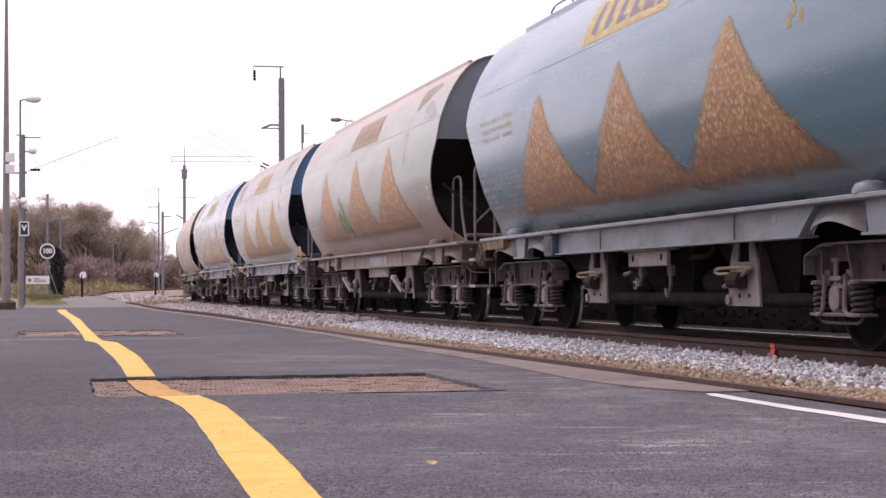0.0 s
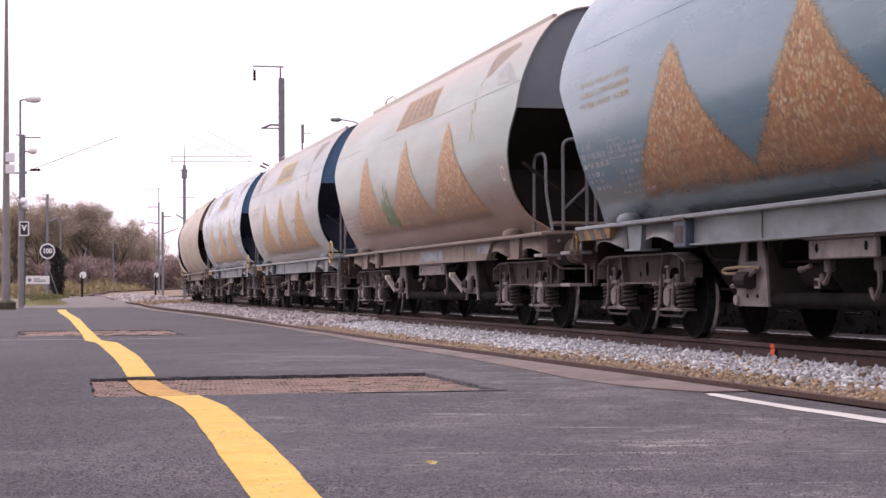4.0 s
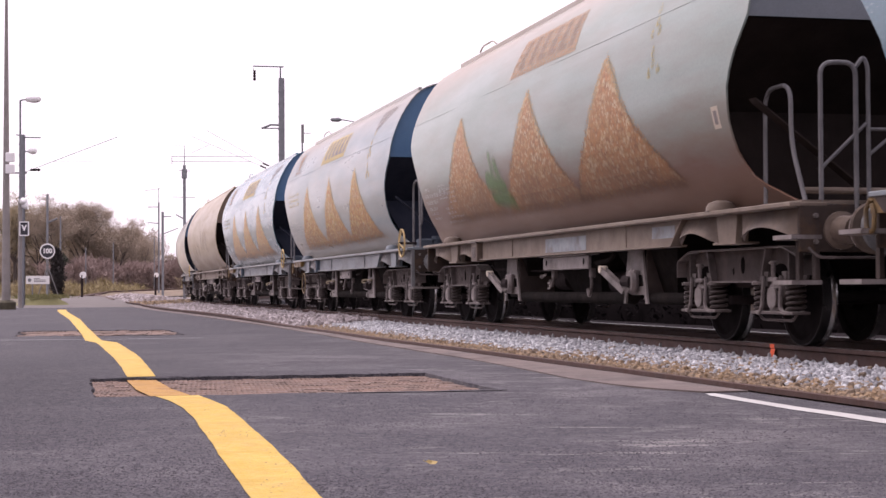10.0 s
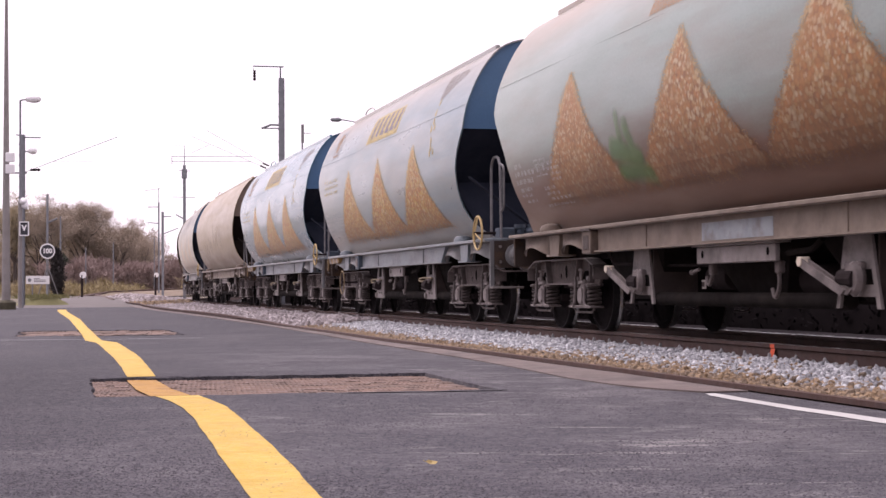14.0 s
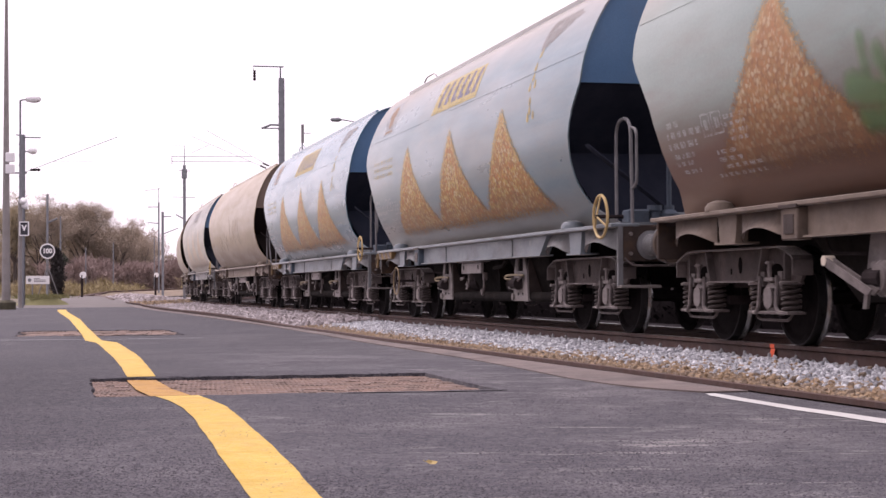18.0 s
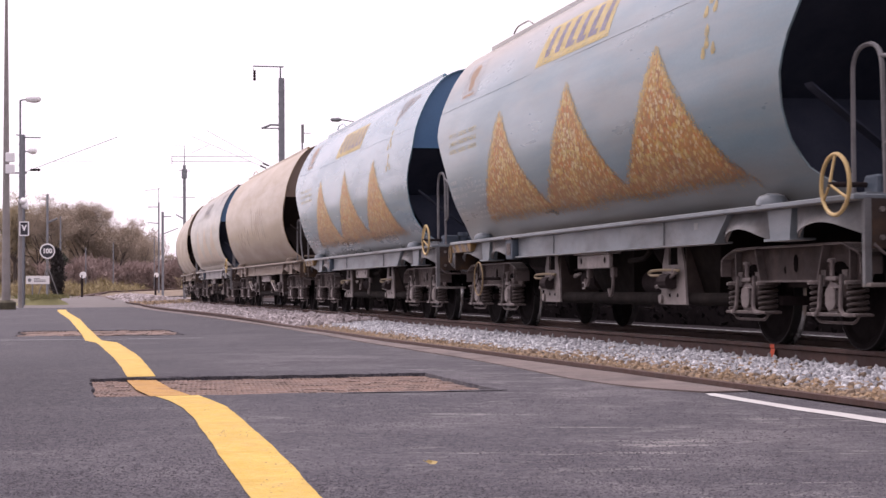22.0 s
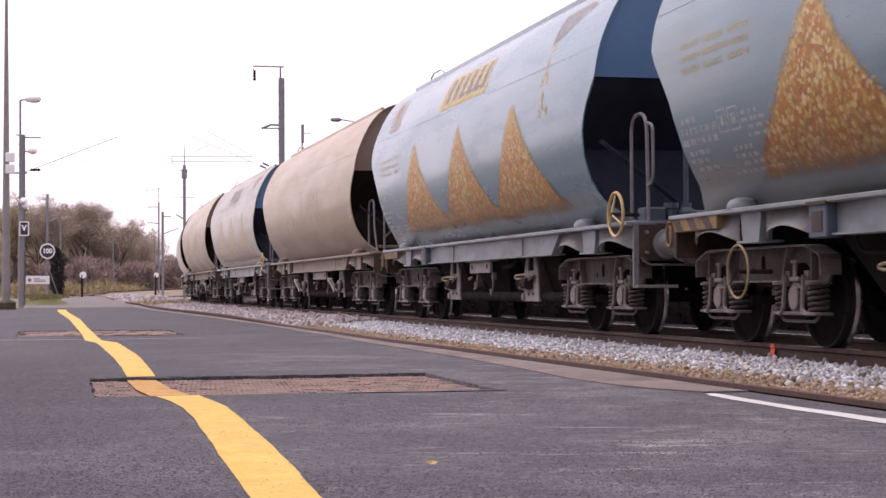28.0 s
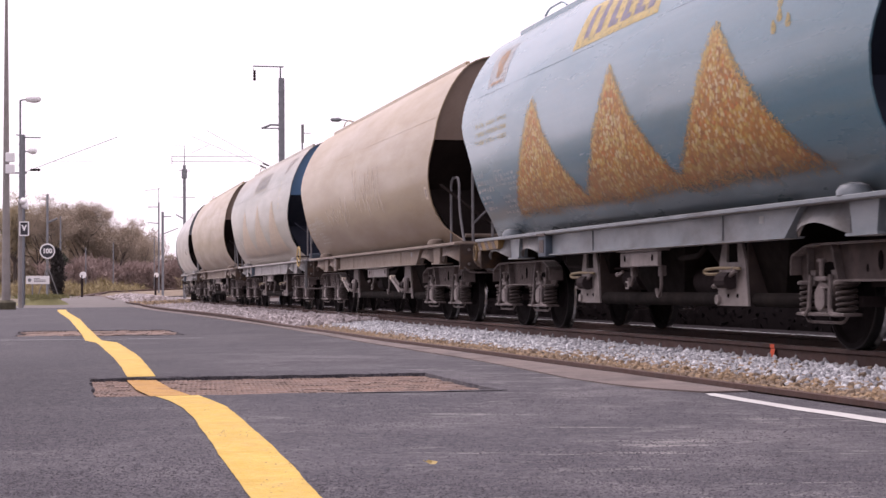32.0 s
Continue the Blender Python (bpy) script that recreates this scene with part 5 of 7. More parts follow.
                lev.prism([(y - 0.1, 0.53), (y - 0.02, 0.48), (y + 0.78, 0.74), (y + 0.74, 0.81)], *sorted((x * 1.26, x * 1.275)))
                lev.lathe([(x * 1.19, 0.045), (x * 1.285, 0.045)], "x", 10, (0, y + 0.74, 0.775), M["chalk"])
                lev.lathe([(x * 1.12, 0.13), (x * 1.16, 0.15), (x * 1.2, 0.12)], "x", 14, (0, y - 0.06, 0.62), M["axle_box"])
            else:
                lev.tube(rounded([(x * 1.14, y - 0.28, 0.735), (x * 1.18, y + 0.1, 0.745), (x * 1.2, y + 0.42, 0.735), (x * 1.2, y + 0.5, 0.71), (x * 1.19, y + 0.42, 0.685), (x * 1.14, y - 0.02, 0.69)], 0.05), 0.016, n=6)
                lev.tube(rounded([(x * 1.15, y - 0.22, 0.72), (x * 1.18, y + 0.06, 0.6), (x * 1.18, y + 0.3, 0.56)], 0.06), 0.022, M["axle_box"], n=6)
            part("lever", lev, br)
        ca, cb = (-1.38, 0.53) if longer else (-0.98, 0.24)
        b = Build(M["dusty_steel"])
        b.box(*sorted((x * 1.18, x * 1.23)), ca, cb, 0.79, 0.955, bevel=0.01)
        b.box(*sorted((x * 1.1, x * 1.26)), ca - 0.05, cb + 0.06, 0.962, 0.98)
        for y in (ca + 0.16, cb - 0.16):
            b.prism([(y + 0.03 * math.cos(a * 0.785), 0.885 + 0.04 * math.sin(a * 0.785)) for a in range(8)], *sorted((x * 1.228, x * 1.234)), mat=M["hole_shade"])
        part("plate_case", b, w)
        # brake gear hung behind the case: valves, cranks, rods
        for y, z0 in ((ca + 0.12, 0.44), (cb - 0.2, 0.56)):
            b = Build(M["bogie_steel"], True)
            b.tube(rounded([(x * 1.14, y, 0.8), (x * 1.16, y - 0.06, z0 + 0.12), (x * 1.16, y + 0.04, z0), (x * 1.16, y + 0.1, z0 + 0.1)], 0.05), 0.02, n=6)
            b.box(*sorted((x * 1.1, x * 1.16)), y - 0.06, y + 0.06, 0.68, 0.8, bevel=0.012)
            part("brake_crank", b, w)
        b = Build(M["bogie_steel"], True)
        b.tube([(x * 1.16, cb + 0.1, 0.74), (x * 1.14, cb + 0.32, 0.71)], 0.018, n=6)
        b.lathe([(cb + 0.3, 0.025), (cb + 0.36, 0.03)], "y", 8, (x * 1.14, 0, 0.71))
        part("brake_handle", b, w)
        b = Build(M["dusty_steel"])
        b.box(*sorted((x * 1.14, x * 1.15)), cb - 0.04, cb + 0.06, 0.54, 0.63)
        b.box(*sorted((x * 1.15, x * 1.154)), cb - 0.01, cb + 0.05, 0.56, 0.61, M["dark_steel"])
        part("brake_plate", b, w, "small pale brake position plate")
        b = Build(M["underside_shade"], True)
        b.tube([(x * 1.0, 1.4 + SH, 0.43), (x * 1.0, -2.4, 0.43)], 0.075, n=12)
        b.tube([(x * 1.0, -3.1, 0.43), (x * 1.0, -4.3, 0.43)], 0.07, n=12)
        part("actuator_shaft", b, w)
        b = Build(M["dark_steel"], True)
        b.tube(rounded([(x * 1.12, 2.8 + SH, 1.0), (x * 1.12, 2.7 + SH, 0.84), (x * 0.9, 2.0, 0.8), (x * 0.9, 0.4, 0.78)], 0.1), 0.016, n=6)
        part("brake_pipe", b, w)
        part("conduit", Build(M["underside_shade"], True).tube(rounded([(x * 1.16, -1.5, 0.86), (x * 1.16, -2.0, 0.88), (x * 1.16, -2.2, 0.97)], 0.08), 0.03, n=6), w)
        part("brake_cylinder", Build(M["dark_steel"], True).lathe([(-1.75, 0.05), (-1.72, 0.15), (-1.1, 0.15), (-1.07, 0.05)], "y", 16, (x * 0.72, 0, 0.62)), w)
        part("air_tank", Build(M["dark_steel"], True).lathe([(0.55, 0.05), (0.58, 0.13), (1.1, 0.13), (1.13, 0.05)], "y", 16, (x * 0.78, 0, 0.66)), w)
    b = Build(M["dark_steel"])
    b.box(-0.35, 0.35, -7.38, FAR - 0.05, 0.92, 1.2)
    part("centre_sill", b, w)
    for sgn, y in ((-1, -7.4), (1, FAR)):
        b = Build(M["headstock_rust"])
        b.box(-1.27, 1.27, *sorted((y, y - sgn * 0.05)), 0.86, 1.285, bevel=0.01)
        for x in (-1.12, -0.6, 0.6, 1.12):
            for z in (0.95, 1.18):
                b.lathe([(y, 0.025), (y + sgn * 0.03, 0.022)], "y", 6, (x, 0, z), M["axle_cover"])
        part("headstock", b, w)
    for y0, y1 in ((-7.34, -4.2), (2.6 + SH, FAR - 0.06)):
        part("deck_plate", Build(M["dark_steel"]).box(-1.18, 1.18, y0, y1, 1.215, 1.25), w)
    for x in (-1, 1):
        b = Build(M["valve_blue"] if frame_m is not FRAME["brown"] else grime)
        b.box(*sorted((x * 1.2, x * 1.35)), 2.86 + SH, 3.2 + SH, 0.965, 1.252, bevel=0.012)
        b.box(*sorted((x * 1.35, x * 1.357)), 2.93 + SH, 3.13 + SH, 1.02, 1.19, M["underframe"])
        b.box(*sorted((x * 1.19, x * 1.37)), 2.84 + SH, 3.22 + SH, 1.245, 1.275, M["underframe"])
        part("valve_box", b, w)
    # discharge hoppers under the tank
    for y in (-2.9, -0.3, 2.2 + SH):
        # hoppers in the near-black steel that carries the underside's shadow
        b = Build(M["underside_shade"])
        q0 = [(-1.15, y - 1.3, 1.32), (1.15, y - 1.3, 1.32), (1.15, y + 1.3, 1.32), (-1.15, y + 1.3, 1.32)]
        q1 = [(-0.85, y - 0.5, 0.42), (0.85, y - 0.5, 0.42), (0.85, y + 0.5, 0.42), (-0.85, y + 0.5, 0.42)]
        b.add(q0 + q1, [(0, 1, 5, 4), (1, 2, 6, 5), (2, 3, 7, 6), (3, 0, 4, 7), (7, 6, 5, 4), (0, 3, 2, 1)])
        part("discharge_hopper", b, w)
    # buffers, coupling, the bent hose rail under the headstock
    for sgn, ye in ((-1, -7.4), (1, FAR)):
        for x in (-0.875, 0.875):
            b = Build(grime, True)
            b.lathe([(ye + sgn * a, r) for a, r in [(0.0, 0.17), (0.03, 0.17), (0.05, 0.13), (0.3, 0.115), (0.3, 0.085), (0.5, 0.085), (0.54, 0.12), (0.57, 0.215), (0.6, 0.225), (0.62, 0.21), (0.635, 0.1)]], "y", 24, (x, 0, 1.05))
            part("buffer", b, w)
        b = Build(M["dark_steel"], True)
        b.tube([(0, ye, 1.05), (0, ye + sgn * 0.6, 0.98)], 0.05, n=8)
        b.tube(rounded([(-0.35, ye, 0.9), (-0.35, ye + sgn * 0.25, 0.72), (-0.35, ye + sgn * 0.62, 0.68)], 0.15), 0.025, n=6)
        part("coupler", b, w)
        b = Build(M["bogie_steel"], True)
        b.tube(rounded([(-1.2, ye + sgn * 0.02, 0.9), (-1.12, ye + sgn * 0.06, 0.81), (-0.5, ye + sgn * 0.06, 0.81), (-0.42, ye + sgn * 0.02, 0.9)], 0.05), 0.013, n=6)
        part("uncoupling_bar", b, w)
    # near end: end platform, handrails, hand wheel, steps
    for x in (-1, 1):
        b = Build(M["handrail_grey"], True)
        if spec["rails"] == "single":
            b.tube(rounded([(x * 1.13, -6.95, 1.3), (x * 1.13, -6.95, 2.54), (x * 1.13, -7.45, 2.54), (x * 1.13, -7.5, 1.3)], 0.24, 8), 0.021, n=8)
            b.tube(rounded([(x * 1.13, -7.45, 2.42), (x * 1.13, -7.65, 2.38), (x * 1.13, -7.65, 1.74), (x * 1.13, -7.47, 1.7)], 0.1), 0.018, n=8)
            part("handrail", b, w)
            part("corner_angle", Build(grime).box(*sorted((x * 1.22, x * 1.28)), -7.42, -7.37, 0.57, 1.27).box(*sorted((x * 0.78, x * 1.27)), -7.5, -7.34, 0.55, 0.585, M["axle_cover"], bevel=0.006), w)
        else:
            b.tube(rounded([(x * 1.2, -6.55, 1.3), (x * 1.2, -6.55, 2.38), (x * 1.2, -7.1, 2.38), (x * 1.2, -7.1, 1.85), (x * 1.18, -7.34, 1.3)], 0.2, 8), 0.021, n=8)
            part("handrail", b, w)
            b = Build(M["handrail_grey"], True)
            b.tube(rounded([(x * 1.04, -7.36, 1.3), (x * 1.04, -7.36, 2.54), (x * 0.72, -7.4, 2.54), (x * 0.72, -7.4, 1.0)], 0.12, 8), 0.022, n=8)
            b.tube(rounded([(x * 0.72, -7.4, 2.5), (x * 0.64, -7.4, 2.6), (x * 0.6, -7.4, 2.5), (x * 0.6, -7.4, 1.0)], 0.05), 0.02, n=8)
            b.tube([(x * 1.04, -7.36, 1.6), (x * 0.62, -7.4, 2.0)], 0.018, n=8)
            b.tube(rounded([(x * 0.6, -7.4, 1.72), (x * 0.3, -7.4, 1.95), (x * 0.6, -7.4, 1.95)], 0.03), 0.016, n=8)
            part("handrail", b, w)
        if spec["wheel_y"] is not None:
            hw = Build(M["handwheel_yellow"], True)
            c = Vector((x * 1.4, spec["wheel_y"], spec["wheel_z"]))
            hw.tube([c + Vector((0, 0.25 * math.cos(2 * math.pi * k / 28), 0.25 * math.sin(2 * math.pi * k / 28))) for k in range(28)], 0.018, n=8, closed=True)
            for k in range(3):
                an = math.pi / 2 + k * math.pi * 2 / 3
                hw.tube([c + Vector((x * 0.05, 0, 0)), c + Vector((0, 0.24 * math.cos(an), 0.24 * math.sin(an)))], 0.012, n=6)
            hw.tube([c + Vector((x * 0.06, 0, 0)), c + Vector((-x * 0.28, 0, 0))], 0.022, M['dark_steel'], n=8)
            part("hand_wheel", hw, w, "yellow spoked hand wheel of the parking brake")
    if spec["art"] is art_heaps and spec["rails"] == "single":
        b = Build(M["valve_blue"], True)
        b.tube([(-0.6, -7.3, 1.3), (-0.6, -7.3, 2.75)], 0.032, n=8)
        b.lathe([(1.3, 0.12), (1.42, 0.12), (1.47, 0.06), (1.52, 0.06)], "z", 12, (-0.6, -7.3, 0))
        part("vent_pipe", b, w)
        b = Build(M["valve_blue"], True)
        b.lathe([(1.3, 0.07), (1.44, 0.07), (1.46, 0.09), (1.52, 0.09)], "z", 10, (-0.78, -7.3, 0))
        b.box(-1.12, -0.86, -7.36, -7.1, 1.3, 1.47, bevel=0.02)
        part("air_valve", b, w)
    if spec.get("low_wheel"):
        hw = Build(M["wheel_dull"], True)
        c = Vector((-1.36, 4.72, 0.7))
        hw.tube([c + Vector((0, 0.25 * math.cos(2 * math.pi * k / 28), 0.25 * math.sin(2 * math.pi * k / 28))) for k in range(28)], 0.012, n=8, closed=True)
        for k in range(3):
            an = math.pi / 2 + k * math.pi * 2 / 3
            hw.tube([c, c + Vector((0, 0.24 * math.cos(an), 0.24 * math.sin(an)))], 0.008, M["dark_steel"], n=6)
        hw.tube([c, c + Vector((0.4, 0, 0))], 0.022, M['dark_steel'], n=8)
        part("hand_wheel", hw, w, "yellow spoked hand wheel at bogie height")
    b = Build(frame_m)
    b.box(-1.24, 1.24, -7.38, -6.5, 1.288, 1.32)
    b.box(-0.3, 0.9, -7.2, -7.03, 1.32, 1.42)
    b.tube([(-1.1, -7.1, 1.42), (1.1, -7.1, 1.42)], 0.03, n=8)
    part("end_platform", b, w)
    for sgn in spec["steps"]:
        for x in (-1, 1):
            b = Build(M["underframe"])
            yc, xo = (-7.2, 0.0) if sgn < 0 else (FAR + 0.1, 0.1)
            for z in (0.57, 0.97):
                b.box(*sorted((x * (1.06 + xo), x * (1.34 + xo))), yc - 0.2, yc + 0.2, z, z + 0.045, bevel=0.006)
                b.box(*sorted((x * (1.34 + xo), x * (1.346 + xo))), yc - 0.19, yc + 0.19, z + 0.004, z + 0.042, mat=M["dusty_steel"])
                b.box(*sorted((x * (1.06 + xo), x * (1.346 + xo))), yc - 0.204, yc - 0.2, z + 0.004, z + 0.042, mat=M["dusty_steel"])
            b.box(*sorted((x * 1.08, x * 1.12)), yc - 0.2, yc - 0.13, 0.58, 1.24)
            b.box(*sorted((x * 1.08, x * 1.12)), yc + 0.13, yc + 0.2, 0.58, 1.24)
            part("step", b, w)
    if spec.get("hazard"):
        for x in (-1, 1):
            b = Build(M["hazard_yellow"])
            b.box(*sorted((x * 1.2, x * 1.345)), FAR - 1.35, FAR - 0.06, 1.13, 1.262)
            for k in range(3):
                y0 = FAR - 1.26 + 0.4 * k
                b.prism([(y0, 1.128), (y0 + 0.17, 1.128), (y0 + 0.34, 1.264), (y0 + 0.15, 1.264)], *sorted((x * 1.346, x * 1.349)), mat=M["underframe"])
            part("hazard_plate", b, w, "worn yellow and black striped plate")
            part("tie_hook", Build(M["hazard_yellow"], True).tube(rounded([(x * 1.365, FAR - 0.1, 1.24), (x * 1.365, FAR - 0.02, 1.16), (x * 1.365, FAR - 0.04, 0.99), (x * 1.365, FAR - 0.15, 0.98), (x * 1.365, FAR - 0.17, 1.12), (x * 1.365, FAR - 0.12, 1.2)], 0.05), 0.02, n=7), w, "yellow painted tie-down hook")
    if spec.get("patches"):
        for y0, y1, z0, z1 in ((-1.41, 0.3, 1.02, 1.2), (-4.4, -3.72, 1.08, 1.21)):
            part("label_patch", Build(M["pale_patch"]).box(-1.264, -1.256, y0, y1, z0, z1), w, "pale blue painted label patch")
    else:
        part("label_patch", Build(M["white_mark"]).box(-1.264, -1.256, -3.84, -3.74, 1.14, 1.21), w, "small white painted mark")
    for y in (-5.56, 4.94 + SH):
        add_bogie(w, y)
    spec["art"](w, spec)
    return w


# ---------------------------------------------------------------- painted decoration
def art_heaps(w, spec):
    top, foot = spec["heap_z"]
    for i, y in enumerate(spec["heaps"]):
        part("heap_decal", heap(y, top, foot, spec, spec.get("heap_size", 1.0), 0.003 + 0.0015 * i), w, "painted heap of golden cereal grains")
    # name board: plain slanted bars on a yellow panel
    z0, z1 = spec["board"]
    part("name_board", decal([(z0 + (z1 - z0) * k / 8, -1.85 + 0.16 * k / 8, 1.08 - 0.04 * k / 8) for k in range(9)], spec["board_mat"]), w, "yellow painted panel with dark slanted bars")
    n = 6
    for i in range(n):
        a = 0.8 - i * 0.44
        part("letter_bar", decal([(z0 + 0.1 + (z1 - z0 - 0.14) * k / 6, a - 0.24 + 0.06 * k / 6, a - 0.03 + 0.02 * k / 6) for k in range(7)], spec["bar_mat"], lift=0.004), w)
        if i in (2, 3, 4):
            part("letter_bar", decal(bar_rows(z0 + 0.1, z0 + 0.17, a - 0.36, a - 0.2, 0.0, 2), spec["bar_mat"], lift=0.004), w)
    rnd = random.Random(spec["seed"])
    dy = -5.0 if spec["long"] < 0.1 else -4.75
    for z, k in ((3.68, 0.0), (3.5, 0.02), (3.26, -0.1), (3.24, 0.12), (3.36, 0.0), (3.05, 0.02), (2.86, -0.14), (2.84, 0.12), (2.93, 0.02)):
        y = dy + k + rnd.uniform(-0.02, 0.02)
        part("falling_grain", decal([(z, y - 0.01, y + 0.01), (z - 0.04, y - 0.045, y + 0.04), (z - 0.09, y - 0.06, y + 0.06), (z - 0.12, y - 0.03, y + 0.03)], spec["drop_mat"]), w)
    if spec["scoop"]:
        part("painted_scoop", decal([(4.06, -5.9, -4.85), (3.97, -6.2, -4.78), (3.85, -5.75, -4.8), (3.74, -5.35, -4.82), (3.66, -5.0, -4.86)], M["brown_mark"]), w)
        part("painted_scoop", decal([(3.74, -6.05, -5.75), (3.6, -6.4, -5.65), (3.45, -6.7, -5.8), (3.4, -6.85, -6.3)], M["emblem_white"]), w)
    else:
        part("painted_scoop", decal([(4.06, -5.9, -4.85), (3.97, -6.2, -4.78), (3.85, -5.75, -4.8), (3.74, -5.35, -4.82), (3.66, -5.0, -4.86)], M["faded_scoop"]), w)
    if spec.get("emblem"):
        part("emblem_panel", decal([(3.44 + 0.62 * k / 8, 4.24 + 0.3 * k / 8, 5.2 + 0.42 * k / 8) for k in range(9)], M["emblem_white"]), w, "white painted panel with an orange emblem")
        part("emblem", decal([(3.56, 4.72, 4.86), (3.64, 4.62, 4.98), (3.72, 4.74, 5.0), (3.8, 4.7, 5.15), (3.92, 4.72, 5.22), (3.99, 4.9, 5.1)], M["faded_orange"], lift=0.004), w)
        part("emblem", decal(bar_rows(3.47, 3.51, 4.4, 5.05, 0.02, 1), M["faded_orange"], lift=0.004), w)
    if spec.get("texts", True):
        for r in range(3):
            z = 2.63 + 0.125 * r
            for a, e in ((5.5, 4.98), (4.9, 4.42 - 0.1 * (r % 2)), (4.3, 3.8)):
                part("faded_text_bar", decal(bar_rows(z, z + 0.065, e, a, 0, 1), M["faded_yellow"]), w)
    art_data(w, spec)
    if spec.get("graffiti_green"):
        strokes = [((1.95, 2.45), (1.9, 2.05), 0.1), ((2.2, 2.1), (1.45, 1.95), 0.16), ((1.7, 2.3), (1.5, 1.85), 0.12), ((2.1, 1.85), (1.3, 1.78), 0.13)]
        part("graffiti", spray(strokes, (0.9, 2.7), (1.6, 2.65), M["green_spray"]), w, "faded green sprayed graffiti")


def spray(strokes, ys, zs, mat):
    """Sprayed strokes on the tank: (from, to, half width) in y and z, on one thin sheet that carries the distance to them."""
    n = int((zs[1] - zs[0]) / 0.03)
    b = decal([(zs[0] + (zs[1] - zs[0]) * i / n, ys[0], ys[1]) for i in range(n + 1)], mat, lift=0.009, cols=int((ys[1] - ys[0]) / 0.03))
    me = b.mesh("graffiti")
    edge = me.attributes.new("edge", "FLOAT", "POINT")
    vals = []
    for v in me.vertices:
        p, best = Vector((v.co.y, v.co.z)), -1.0
        for a, c, r in strokes:
            a, c = Vector(a), Vector(c)
            k = max(0.0, min(1.0, (p - a).dot(c - a) / max(1e-6, (c - a).length_squared)))
            best = max(best, r - (p - (a + (c - a) * k)).length)
        vals.append(best)
    edge.data.foreach_set("value", vals)
    return me


def art_data(w, spec):
    """Load data panel: unreadable rows become bars; framed boxes beside them."""
    rnd = random.Random(5 + spec["seed"])
    off = 0.8 * spec["long"] - 0.32
    def row(z, y0, y1, h):
        y = y0
        while y > y1 + 0.05:
            n = rnd.uniform(0.05, 0.16)
            part("data_bar", decal(bar_rows(z - h, z, max(y - n, y1), y, 0, 1), M["data_white"]), w)
            y -= n + rnd.uniform(0.04, 0.08)
    for z, y0, y1, h in ((2.22, 5.98, 5.6, 0.06), (2.12, 6.02, 5.1, 0.065), (2.01, 6.05, 5.15, 0.06), (1.9, 5.98, 5.45, 0.05), (1.82, 6.0, 5.5, 0.04), (1.74, 5.9, 5.4, 0.04),
                         (2.16, 4.5, 4.05, 0.04), (2.09, 4.52, 3.95, 0.04), (2.02, 4.4, 3.95, 0.035), (1.95, 4.45, 3.95, 0.035), (1.86, 4.9, 4.4, 0.04), (1.79, 4.9, 4.3, 0.04), (1.72, 4.8, 4.0, 0.035), (1.65, 5.1, 4.0, 0.035)):
        row(z, y0 + off, y1 + off, h)
    for y0, y1 in ((4.55, 4.8), (4.84, 5.06)):
        y0, y1 = y0 + off, y1 + off
        for rows in (bar_rows(2.0, 2.02, y0, y1, 0, 1), bar_rows(2.2, 2.22, y0, y1, 0, 1), bar_rows(2.0, 2.22, y0, y0 + 0.025, 0, 1), bar_rows(2.0, 2.22, y1 - 0.025, y1, 0, 1), bar_rows(2.06, 2.16, y0 + 0.07, y1 - 0.07, 0, 1)):
            part("data_frame", decal(rows, M["data_white"], lift=0.004), w)
    if spec["rails"] == "double":
        part("label_holder", decal(bar_rows(2.05, 2.26, -6.3, -6.14, 0, 1), M["chalk"]), w)
        part("label_holder", decal(bar_rows(2.09, 2.22, -6.26, -6.18, 0, 1), M["dusty_steel"], lift=0.004), w)


def art_plain(w, spec):
    """Weathered plain tank with a pale scrawl."""
    if spec.get("scrawl"):
        rnd = random.Random(spec["seed"])
        for y0, y1, z0, z1, n in ((3.6, 0.9, 2.0, 2.4, 11), (0.2, -2.6, 2.1, 2.9, 13)):
            pts = [(y0 + (y1 - y0) * k / n + rnd.uniform(-0.08, 0.08), (z0 if k % 2 else z1) + rnd.uniform(-0.12, 0.12)) for k in range(n + 1)]
            strokes = [(a, c, rnd.uniform(0.02, 0.06)) for a, c in zip(pts, pts[1:])]
            part("graffiti", spray(strokes, (y1 - 0.4, y0 + 0.4), (z0 - 0.3, z1 + 0.3), M["chalk_spray"]), w, "pale scrawled graffiti")
    art_data(w, spec)


def tank_paint(name, c1, c2, low, low_top, low_span, rough=0.42, dirt=None, amount=0.35, coat=0.4, dust_haze=0.5, wipe=0.3, tint=(1.0, 0.96, 0.9), wipe_col=(0.46, 0.48, 0.49), top=None):
    return material(name, c1, c2, 0.5, rough, dirt=dirt or tuple(0.6 * c for c in c1), dirt_amount=amount, dirt_scale=0.8, bump=0.0, grain=35, spec=0.5, coat=coat, coat_rough=0.16, streak=(1, 0.3, 1.5), low=low, low_top=low_top, low_span=low_span, dust_haze=dust_haze, wipe=wipe, dust_haze_tint=tint, wipe_col=wipe_col, top=top)


